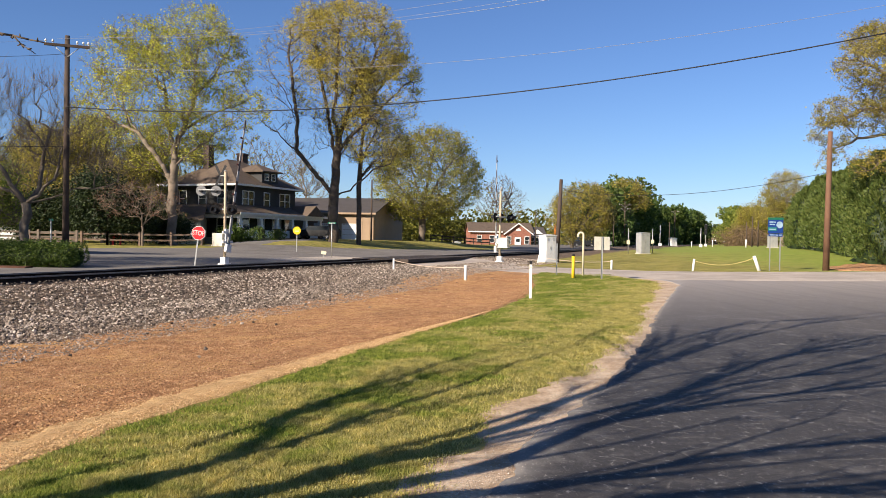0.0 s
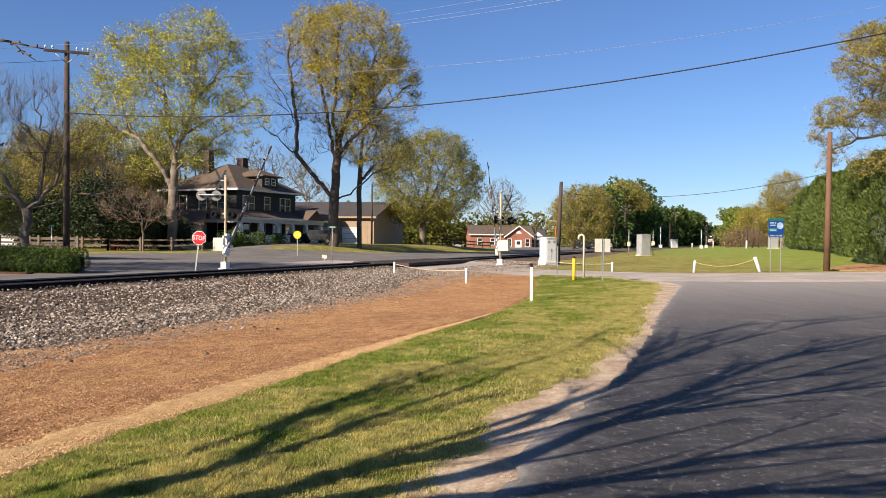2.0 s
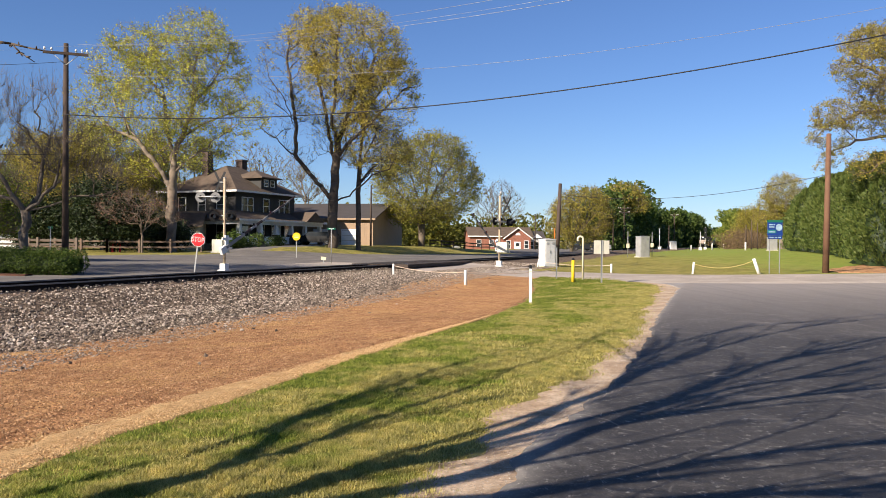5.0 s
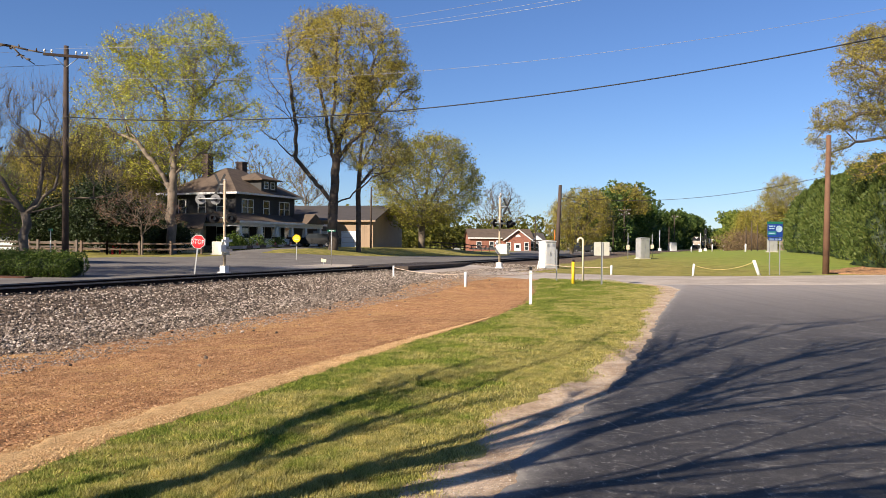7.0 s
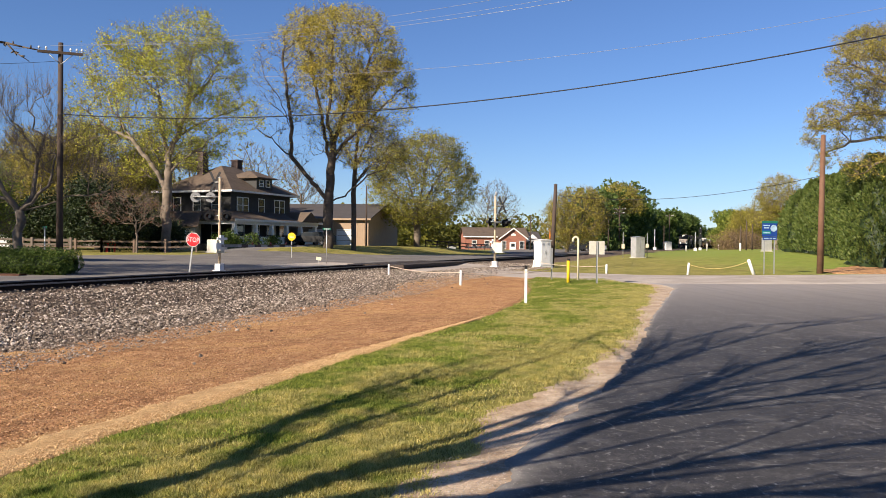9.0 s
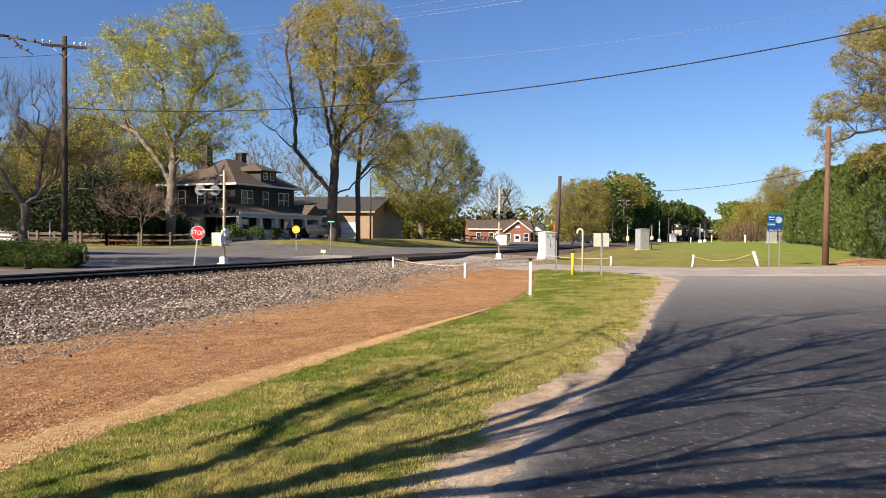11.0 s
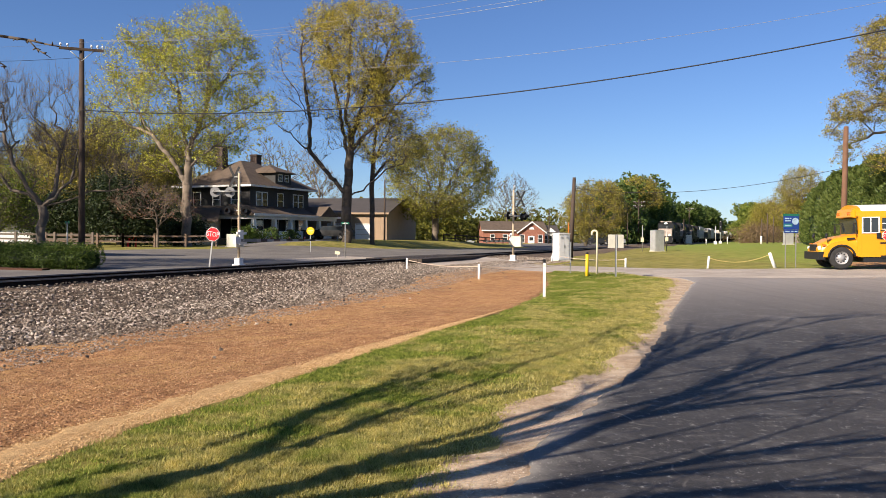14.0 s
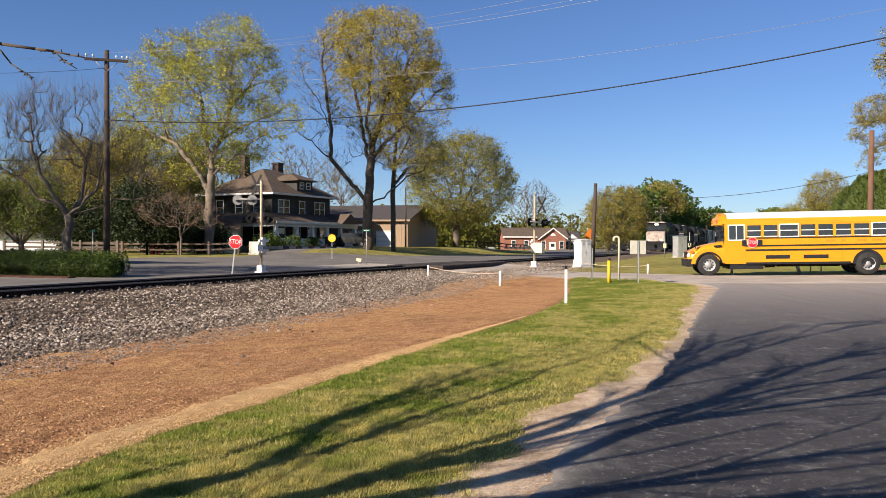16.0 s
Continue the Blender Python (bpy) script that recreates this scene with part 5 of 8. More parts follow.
def garage():
    turn = math.degrees(math.atan2(-0.196, 0.98))
    ob = thing("garage", "long tan metal garage with a grey roof and two white doors", "garage", pose(-8.6, 98.0, 0.42, 0, 0, turn))
    L, D, EH, TOP = 13.5, 14.5, 4.0, 6.0
    bm = bmesh.new()
    prism(bm, [(0, -0.3), (D, -0.3), (D, EH), (D / 2, TOP), (0, EH)], "x", -L, 0)
    wall = part("wall", bm, M["tan"], ob)
    bm = bmesh.new()
    box(bm, 0, -0.02, 0, 0.05, 0, EH)
    rib_me = mesh_of(bm, "rib", M["tan"])
    for k in range(44):
        x = -L + 0.15 + k * 0.305
        if -4.15 < x < -1.85 or -7.8 < x < -5.0:
            continue
        o = new("rib", rib_me)
        o.parent = wall
        o.matrix_basis = pose(x, 0, 0)
    bm = bmesh.new()
    t = 0.12
    s = (TOP - EH) / (D / 2)
    prism(bm, [(-0.5, EH - 0.5 * s), (D / 2, TOP), (D + 0.5, EH - 0.5 * s), (D + 0.5, EH - 0.5 * s + t), (D / 2, TOP + t), (-0.5, EH - 0.5 * s + t)], "x", -L - 0.5, 0.45)
    part("roof", bm, M["roof_grey"], ob)
    bm = bmesh.new()
    box(bm, -L - 0.5, -0.54, EH - 0.24, 0.45, -0.5, EH - 0.02)
    part("fascia", bm, M["tan"], ob)
    for x0, x1 in ((-3.95, -2.05), (-7.6, -5.2)):
        bm = bmesh.new()
        box(bm, x0 - 0.12, -0.03, 0, x0, 0, 2.62)
        box(bm, x1, -0.03, 0, x1 + 0.12, 0, 2.62)
        box(bm, x0 - 0.12, -0.03, 2.5, x1 + 0.12, 0, 2.62)
        door = part("garage_door", bm, M["white"], ob)
        for k in range(4):
            bm = bmesh.new()
            box(bm, x0, -0.028, 0.02 + k * 0.62, x1, 0.0, 0.60 + k * 0.62)
            part("door_panel", bm, M["door_white"], door, bevel=0.012)


M["door_white"] = worn("door_white", (0.80, 0.80, 0.79), 0.45, scale=2, vary=0.04)
garage()


def brick_house():
    ob = thing("brick_house", "low red-brick house with white trim and brown roof", "house", pose(5.0, 150.0, -0.62, 0, 0, 3))
    # local x to the right along the street front, which faces -y
    bm = bmesh.new()
    prism(bm, [(0, 0), (9.0, 0), (9.0, 3.4), (4.5, 5.0), (0, 3.4)], "x", 0, 7.0)
    wall = part("wall", bm, M["brick"], ob)
    bm = bmesh.new()
    prism(bm, [(-0.4, 3.25), (4.5, 5.02), (9.4, 3.25), (9.4, 3.40), (4.5, 5.17), (-0.4, 3.40)], "x", -0.3, 12.2)
    part("roof", bm, M["roof"], ob)
    bm = bmesh.new()
    prism(bm, [(6.6, 0), (11.4, 0), (11.4, 3.05), (9.0, 4.85), (6.6, 3.05)], "y", -1.4, 6)
    wing = part("wing", bm, M["brick"], ob)
    bm = bmesh.new()
    prism(bm, [(6.2, 2.80), (9.0, 4.90), (11.8, 2.80), (11.8, 2.97), (9.0, 5.07), (6.2, 2.97)], "y", -1.75, 6)
    part("wing_roof", bm, M["roof"], ob)
    bm = bmesh.new()
    prism(bm, [(6.2, 2.72), (9.0, 4.82), (11.8, 2.72), (11.8, 2.97), (9.0, 5.07), (6.2, 2.97)], "y", -1.80, -1.75)
    part("gable_trim", bm, M["white"], wing)
    bm = bmesh.new()
    box(bm, -0.3, -0.45, 3.2, 6.2, -0.4, 3.42)
    part("fascia", bm, M["white"], ob)
    bm = bmesh.new()
    prism(bm, [(8.5, 3.55), (9.5, 3.55), (9.4, 3.85), (9.0, 4.05), (8.6, 3.85)], "y", -1.45, -1.4)
    part("gable_vent", bm, M["white"], wing)
    for wx in (1.8, 4.2):
        window(ob, wx, 1.4, 0.75, 1.2, -0.02)
    for wx in (7.2, 10.6):
        window(wing, wx, 1.15, 0.72, 1.35, -1.42)
    bm = bmesh.new()
    box(bm, 8.3, -1.5, 0.2, 9.5, -1.4, 2.35)
    door = part("front_door", bm, M["door_white"], ob)
    bm = bmesh.new()
    box(bm, 8.55, -1.53, 1.5, 9.25, -1.5, 2.1)
    part("pane", bm, M["pane"], door)
    bm = bmesh.new()
    box(bm, 7.9, -2.6, 0, 9.9, -1.4, 0.22)
    part("step", bm, M["sign_back"], ob)
    bm = bmesh.new()
    box(bm, 11.4, 0.4, 0, 14.2, 7, 2.9)
    part("annex", bm, M["siding"], ob)
    for k in range(3):
        window(ob, 11.95 + k * 0.85, 0.9, 0.55, 1.5, 0.38)
    bm = bmesh.new()
    prism(bm, [(0.0, 2.85), (3.7, 4.3), (7.4, 2.85), (7.4, 3.0), (3.7, 4.45), (0.0, 3.0)], "x", 11.2, 14.6)
    part("annex_roof", bm, M["roof_grey"], ob)
    bm = bmesh.new()
    prism(bm, [(11.3, 2.6), (12.9, 3.9), (14.5, 2.6)], "y", 0.2, 0.4)
    part("annex_gable", bm, M["white"], ob)
    # course by course, brick rows stand proud of their joints on the two street faces
    bm = bmesh.new()
    prism(bm, [(-0.012, 0.0), (-0.012, 0.2), (0.0, 0.2), (0.0, 0.0)], "x", 0, 6.55)
    me = mesh_of(bm, "brick_course", M["brick"])
    for k in range(14):
        o = new("brick_course", me)
        o.parent = wall
        o.matrix_basis = pose(0, 0, 0.05 + k * 0.225)
    ob = thing("shed", "small white garden shed with a flat roof", "shed", pose(2.2, 128, -0.5, 0, 0, 5))
    bm = bmesh.new()
    box(bm, -0.55, -0.5, 0, 0.55, 0.5, 1.2)
    part("wall", bm, M["white"], ob)
    bm = bmesh.new()
    prism(bm, [(-0.65, 1.2), (0.65, 1.2), (0.65, 1.26), (0, 1.45), (-0.65, 1.26)], "y", -0.6, 0.6)
    part("roof", bm, M["silver"], ob)


brick_house()


def barn():
    ob = thing("outbuilding", "weathered grey outbuilding behind the lawn trees", "outbuilding", pose(-38.5, 84, 0.4, 0, 0, -8))
    bm = bmesh.new()
    prism(bm, [(-4, -0.3), (4, -0.3), (4, 2.5), (0, 4.0), (-4, 2.5)], "y", 0, 6)
    part("wall", bm, M["barn"], ob)
    bm = bmesh.new()
    prism(bm, [(-4.4, 2.35), (0, 4.02), (4.4, 2.35), (4.4, 2.47), (0, 4.16), (-4.4, 2.47)], "y", -0.4, 6.4)
    part("roof", bm, M["roof_grey"], ob)
    bm = bmesh.new()
    box(bm, -1.2, -0.05, 0, 1.2, 0, 2.1)
    part("door", bm, M["wood"], ob)
    ob = thing("cottage", "cream house wall glimpsed between trunks", "house", pose(-27.2, 80.5, 0.4, 0, 0, 10))
    bm = bmesh.new()
    prism(bm, [(0, -0.3), (5, -0.3), (5, 2.6), (2.5, 3.8), (0, 2.6)], "x", -2.6, 2.6)
    part("wall", bm, M["cream_wall"], ob)
    bm = bmesh.new()
    prism(bm, [(-0.4, 2.45), (2.5, 3.82), (5.4, 2.45), (5.4, 2.57), (2.5, 3.96), (-0.4, 2.57)], "x", -2.9, 2.9)
    part("roof", bm, M["roof"], ob)
    for wx in (-1.4, 1.2):
        window(ob, wx, 0.9, 0.8, 1.2, -0.02)
    ob = thing("cottage", "white house side with long fence glimpsed past the trees", "house", pose(-46.0, 76, 0.4, 0, 0, 6))
    bm = bmesh.new()
    prism(bm, [(0, -0.3), (7, -0.3), (7, 1.7), (3.5, 2.9), (0, 1.7)], "x", -5, 5)
    part("wall", bm, M["white"], ob)
    bm = bmesh.new()
    prism(bm, [(-0.4, 1.58), (3.5, 2.92), (7.4, 1.58), (7.4, 1.7), (3.5, 3.06), (-0.4, 1.7)], "x", -5.4, 5.4)
    part("roof", bm, M["roof_grey"], ob)


M["barn"] = worn("grey_boards", (0.17, 0.15, 0.14), 0.85, scale=1.2, vary=0.25)
M["cream_wall"] = worn("cream_siding", (0.66, 0.54, 0.36), 0.7, scale=1.0, vary=0.08)
barn()


def fence(name, label, pts, posts, h, rails, mat, r=0.06):
    ob = thing(name, label, "fence")
    for (xa, ya), (xb, yb) in zip(pts, pts[1:]):
        for k in range(posts + 1):
            x, y = xa + (xb - xa) * k / posts, ya + (yb - ya) * k / posts
            bm = bmesh.new()
            box(bm, x - r, y - r, gz(x, y) - 0.1, x + r, y + r, gz(x, y) + h)
            part("post", bm, M[mat], ob, bevel=0.01)
        for k in range(posts):
            a = Vector((xa + (xb - xa) * k / posts, ya + (yb - ya) * k / posts, 0))
            b = Vector((xa + (xb - xa) * (k + 1) / posts, ya + (yb - ya) * (k + 1) / posts, 0))
            for z in rails:
                bm = bmesh.new()
                pa, pb = a + Vector((0, 0, gz(a.x, a.y) + z)), b + Vector((0, 0, gz(b.x, b.y) + z + 0.02 * ((k * 7) % 3 - 1)))
                d = (pb - pa).normalized()
                n = d.cross(Vector((0, 0, 1))) * 0.03
                u = Vector((0, 0, 0.07))
                v = [bm.verts.new(p + q) for p in (pa, pb) for q in (n + u, n - u, -n - u, -n + u)]
                for q in ((0, 1, 5, 4), (1, 2, 6, 5), (2, 3, 7, 6), (3, 0, 4, 7), (3, 2, 1, 0), (4, 5, 6, 7)):
                    bm.faces.new([v[i] for i in q])
                part("rail", bm, M[mat], ob)
    return ob


fence("split_rail_fence", "weathered split-rail fence along the lawn", [(-33.5, 64.5), (-27.6, 65.5), (-20.6, 68.0)], 3, 1.15, (0.45, 0.92), "fence_wood", 0.08)
fence("split_rail_fence", "pale board fence beyond the hedge", [(-36.5, 60.0), (-28.5, 62.0)], 3, 1.2, (0.3, 0.65, 1.0), "fence_pale", 0.08)
fence("board_fence", "dark board fence beside the far lawn", [(-1.8, 112), (3.2, 119), (7.6, 130)], 3, 1.05, (0.45, 0.92), "tie", 0.07)


# ---- school bus ----
def wheel(parent, x, y, r, width, rim_mat, side):
    """A wheel whose axle runs along local y; the outer face on the given side."""
    hub = thing("wheel", "", "", pose(x, y, r))
    del_tags(hub)
    hub.parent = parent
    prof = [(0.58, 0.0), (0.60, 0.0), (0.93, 0.02), (1.0, 0.10), (1.0, 0.9), (0.93, 0.98), (0.6, 1.0)]
    bm = bmesh.new()
    n = 36
    rings = []
    for pr, pw in prof:
        rings.append([bm.verts.new((r * pr * math.cos(k * math.tau / n), side * (0.5 - pw) * width, r * pr * math.sin(k * math.tau / n))) for k in range(n)])
    for a, b in zip(rings, rings[1:]):
        for k in range(n):
            bm.faces.new((a[k], a[(k + 1) % n], b[(k + 1) % n], b[k])).smooth = True
    part("tyre", bm, M["rubber"], hub)
    bm = bmesh.new()
    prof = [(0.60, 0.04), (0.56, 0.04), (0.50, 0.30), (0.30, 0.34), (0.26, 0.12), (0.12, 0.05), (0.0, 0.05)]
    rings = [[bm.verts.new((r * max(pr, 0.001) * math.cos(k * math.tau / n), side * (0.5 - pw) * width, r * max(pr, 0.001) * math.sin(k * math.tau / n))) for k in range(n)] for pr, pw in prof]
    for a, b in zip(rings, rings[1:]):
        for k in range(n):
            bm.faces.new((a[k], a[(k + 1) % n], b[(k + 1) % n], b[k])).smooth = True
    rim = part("rim", bm, M[rim_mat], hub)
    for k in range(10):
        a = k * math.tau / 10
        bm = bmesh.new()
        p = (r * 0.40 * math.cos(a), r * 0.40 * math.sin(a))
        tube(bm, (p[0], side * 0.20 * width, p[1]), (p[0], side * 0.16 * width + side * 0.03, p[1]), 0.032, 0.032, 6)
        part("hand_hole" if False else "wheel_stud", bm, M["black"], rim)
    return hub


def school_bus():
    ob = thing("school_bus", "yellow school bus with white roof, black rails and folded stop arm", "school bus")
    W = 1.2
    # cross section of the passenger body
    def section(z0=0.55):
        pts = [(-W, z0), (-W, 2.35)]
        for k in range(0, 9):
            a = math.pi * k / 8
            pts.append((-math.cos(a) * (W - 0.0) if k in (0, 8) else -math.cos(a) * W, 2.42 + 0.56 * math.sin(a) ** 0.75))
        pts += [(W, 2.35), (W, z0)]
        return pts
    bm = bmesh.new()
    low = [(-W, 0.55), (-W, 2.44), (W, 2.44), (W, 0.55)]
    prism(bm, low, "x", -9.9, -0.72)
    body = part("body", bm, M["bus_yellow"], ob)
    bm = bmesh.new()
    up = [(-W, 2.44)] + [(-math.cos(math.pi * k / 14) * W, 2.44 + 0.56 * math.sin(math.pi * k / 14) ** 0.7) for k in range(1, 14)] + [(W, 2.44)]
    prism(bm, up, "x", -9.92, -0.62)
    part("roof_band", bm, M["bus_yellow"], ob)
    bm = bmesh.new()
    top = [(-math.cos(math.pi * k / 20) * (W + 0.006), 2.448 + 0.56 * math.sin(math.pi * k / 20) ** 0.7) for k in range(2, 19)]
    under = [(p * 0.97, q - 0.04) for p, q in top[::-1]]
    prism(bm, top + under, "x", -9.8, -0.85)
    part("roof", bm, M["bus_white"], ob, "white painted roof")
    # front cap over the windscreen with warning lamps
    bm = bmesh.new()
    prism(bm, [(-0.75, 2.36), (-0.42, 2.42), (-0.5, 2.78), (-0.78, 2.9)], "y", -W * 0.86, W * 0.86)
    cap = part("front_cap", bm, M["bus_yellow"], ob, bevel=0.05)
    for yy in (-0.85, -0.62, 0.62, 0.85):
        bm = bmesh.new()
        tube(bm, (-0.48, yy, 2.58), (-0.42, yy, 2.575), 0.085, 0.085, 14)
        part("warning_lamp", bm, M["amber"], cap)
    # bonnet: rounded, falling to the nose
    bm = bmesh.new()
    stations = [(-0.75, 1.10, 1.62), (-0.2, 1.08, 1.55), (0.35, 1.02, 1.42), (0.75, 0.92, 1.22), (0.95, 0.84, 0.98)]
    rings = []
    for x, w, h in stations:
        ring = []
        for k in range(13):
            a = math.pi * k / 12
            cy = -math.copysign(abs(math.cos(a)) ** 0.45, math.cos(a)) * w
            ring.append(bm.verts.new((x, cy, 0.72 + (h - 0.72) * math.sin(a) ** 0.45)))
        rings.append(ring)
    for a, b in zip(rings, rings[1:]):
        for p in range(12):
            bm.faces.new((a[p], a[p + 1], b[p + 1], b[p])).smooth = True
    bm.faces.new(rings[-1])
    hood = part("bonnet", bm, M["bus_yellow"], ob)
    for sy in (1, -1):
        # wheel arch: a band round the front wheel
        bm = bmesh.new()
        n = 16
        for k in range(n):
            a0, a1 = math.pi * (0.02 + 0.94 * k / n), math.pi * (0.02 + 0.94 * (k + 1) / n)
            q = [(math.cos(a) * rr * 1.02, 0.52 + math.sin(a) * rr * 0.98) for a, rr in ((a0, 0.62), (a1, 0.62), (a1, 0.80), (a0, 0.80))]
            prism(bm, q, "y", sy * 0.72, sy * 1.19)
        fender = part("fender", bm, M["bus_yellow"], hood)
        bm = bmesh.new()
        for k in range(n):
            a0, a1 = math.pi * (0.02 + 0.94 * k / n), math.pi * (0.02 + 0.94 * (k + 1) / n)
            q = [(math.cos(a) * rr, 0.52 + math.sin(a) * rr) for a, rr in ((a0, 0.56), (a1, 0.56), (a1, 0.625), (a0, 0.625))]
            prism(bm, q, "y", sy * 0.70, sy * 1.2)
        part("arch_lip", bm, M["black"], fender)
        bm = bmesh.new()
        tube(bm, (0.80, sy * 0.80, 0.98), (0.93, sy * 0.76, 0.96), 0.12, 0.10, 16)
        part("headlight", bm, M["lens_clear"], hood)
        bm = bmesh.new()
        box(bm, 0.66, min(sy * 0.97, sy * 1.0), 1.08, 0.82, max(sy * 0.97, sy * 1.0), 1.18)
        part("turn_lamp", bm, M["amber"], hood)
        # vent louvre behind the bonnet
        bm = bmesh.new()
        prism(bm, [(-0.62, 1.38), (-0.25, 1.36), (-0.25, 1.44), (-0.58, 1.47)], "y", min(sy * 1.085, sy * 1.105), max(sy * 1.085, sy * 1.105))
        part("vent", bm, M["black"], hood)
    bm = bmesh.new()
    box(bm, 0.72, -1.16, 0.44, 1.02, 1.16, 0.80)
    part("bumper", bm, M["black"], ob, "black steel front bumper", bevel=0.06)
    bm = bmesh.new()
    box(bm, 0.9, -0.5, 0.84, 0.96, 0.5, 1.15)
    part("grille", bm, M["black"], ob)
    # windscreen
    bm = bmesh.new()
    prism(bm, [(-0.735, 1.62), (-0.70, 1.62), (-0.60, 2.34), (-0.64, 2.34)], "y", -1.12, 1.12)
    part("windscreen", bm, M["pane"], ob)
    bm = bmesh.new()
    prism(bm, [(-0.74, 0.7), (-0.68, 0.7), (-0.68, 1.62), (-0.74, 1.62)], "y", -1.18, 1.18)
    part("cowl", bm, M["bus_yellow"], ob)
    # side windows
    spans = [(-0.92, -1.58, 1), (-1.74, -2.34, 0), (-2.48, -3.08, 0), (-3.20, -3.98, 1), (-4.12, -4.74, 0), (-4.88, -5.50, 0), (-5.64, -6.28, 0),
             (-6.42, -7.06, 0), (-7.20, -7.86, 1), (-8.00, -8.60, 0), (-8.74, -9.34, 0)]
    for sy in (1, -1):
        y0, y1 = sorted((sy * W, sy * (W + 0.012)))
        for a, b, pale in spans:
            z0 = 1.70 if a > -1.6 else 1.83
            bm = bmesh.new()
            box(bm, b, y0, z0, a, y1, 2.36)
            win = part("side_window", bm, M["pane"], ob)
            bm = bmesh.new()
            yy0, yy1 = sorted((sy * W, sy * (W + 0.028)))
            if pale:
                for q in ((b - 0.05, z0 - 0.05, a + 0.05, z0), (b - 0.05, 2.36, a + 0.05, 2.41), (b - 0.05, z0, b, 2.36), (a, z0, a + 0.05, 2.36)):
                    box(bm, q[0], yy0, q[1], q[2], yy1, q[3])
            else:
                box(bm, b, yy0, z0 - 0.012, a, yy1, z0 + 0.02)
            if a > -1.6:
                box(bm, (a + b) / 2 - 0.02, yy0, z0, (a + b) / 2 + 0.02, yy1, 2.36)
            else:
                box(bm, b, yy0, 2.085, a, yy1, 2.12)
            part("frame", bm, M["bus_white"], win)
        for z0, z1, xa, xb, nm in ((1.74, 1.785, -9.88, -1.66, "rub_rail"), (1.37, 1.43, -9.88, -1.66, "rub_rail"), (1.16, 1.23, -9.88, -1.66, "rub_rail"), (0.52, 0.62, -6.25, -1.68, "skirt_rail")):
            bm = bmesh.new()
            box(bm, xa, *sorted((sy * W, sy * (W + 0.03)))[:1], z0, xb, sorted((sy * W, sy * (W + 0.03)))[1], z1)
            part(nm, bm, M["black"], ob)
        for a, b in ((-2.55, -3.62), (-4.22, -5.30)):
            bm = bmesh.new()
            box(bm, b, min(sy * W, sy * (W + 0.012)), 0.78, a, max(sy * W, sy * (W + 0.012)), 0.95)
            part("louvre", bm, M["black"], ob)
        for k in range(4):
            bm = bmesh.new()
            xa = -5.2 - k * 0.66
            box(bm, xa - (0.42 if k != 1 else 0.2), min(sy * W, sy * (W + 0.004)), 1.55, xa, max(sy * W, sy * (W + 0.004)), 1.65)
            part("bar", bm, M["bus_dark"], ob)
        # seams of the cab side and panel joints
        for x in (-0.86, -1.64, -3.1, -4.5, -5.9):
            bm = bmesh.new()
            box(bm, x - 0.006, min(sy * W, sy * (W + 0.003)), 0.62, x + 0.006, max(sy * W, sy * (W + 0.003)), 1.7)
            part("seam", bm, M["bus_dark"], ob)
        # rear wheel arch, dark hole with a lip
        bm = bmesh.new()
        n = 16
        for k in range(n):
            a0, a1 = math.pi * k / n, math.pi * (k + 1) / n
            q = [(-7.0 + math.cos(a) * rr, 0.50 + math.sin(a) * rr) for a, rr in ((a0, 0.0), (a1, 0.0), (a1, 0.66), (a0, 0.66))]
            prism(bm, [q[0], q[2], q[3]], "y", *sorted((sy * W, sy * (W + 0.006))))
        part("wheel_well", bm, M["black"], ob)
        # mirror on a stalk
        bm = bmesh.new()
        pipe(bm, [(-0.66, sy * 1.1, 2.1), (-0.45, sy * 1.36, 2.12), (-0.45, sy * 1.36, 1.72)], 0.018, 6)
        box(bm, -0.5, min(sy * 1.30, sy * 1.42), 1.66, -0.43, max(sy * 1.30, sy * 1.42), 2.02)
        part("mirror", bm, M["black"], ob)
        bm = bmesh.new()
        pipe(bm, [(0.55, sy * 0.95, 1.2), (0.62, sy * 1.0, 1.55)], 0.016, 6)
        tube(bm, (0.60, sy * 1.0, 1.55), (0.66, sy * 1.0, 1.56), 0.12, 0.12, 14)
        part("crossing_mirror", bm, M["black"], ob)
    # the folded stop arm on the near side
    bm = bmesh.new()
    box(bm, -1.68, W, 1.40, -1.5, W + 0.05, 1.68)
    arm = part("stop_arm", bm, M["black"], ob)
    bm = bmesh.new()
    box(bm, -2.4, W + 0.002, 1.42, -2.2, W + 0.03, 1.68)
    part("arm_guard", bm, M["black"], ob)
    bm = bmesh.new()
    prism(bm, [(p - 1.96, q + 1.55) for p, q in octagon(0.255)], "y", W + 0.05, W + 0.062)
    plate = part("stop_plate", bm, M["white"], arm)
    bm = bmesh.new()
    prism(bm, [(p - 1.96, q + 1.55) for p, q in octagon(0.235)], "y", W + 0.062, W + 0.067)
    part("stop_face", bm, M["red"], arm)
    text_on("STOP", 0.20, "white", arm, pose(-1.96, W + 0.068, 1.55, 90, 0, 180) @ Matrix.Diagonal((0.9, 1.2, 1, 1)), "white lettering")
    # under the floor
    bm = bmesh.new()
    box(bm, -9.6, -0.45, 0.42, 0.7, 0.45, 0.66)
    part("chassis", bm, M["black"], ob)
    bm = bmesh.new()
    box(bm, -2.45, -1.15, 0.30, -0.95, 1.15, 0.56)
    part("fuel_tank", bm, M["black"], ob, bevel=0.04)
    bm = bmesh.new()
    tube(bm, (-3.2, 0.4, 0.45), (-6.0, 0.4, 0.45), 0.07, 0.07, 10)
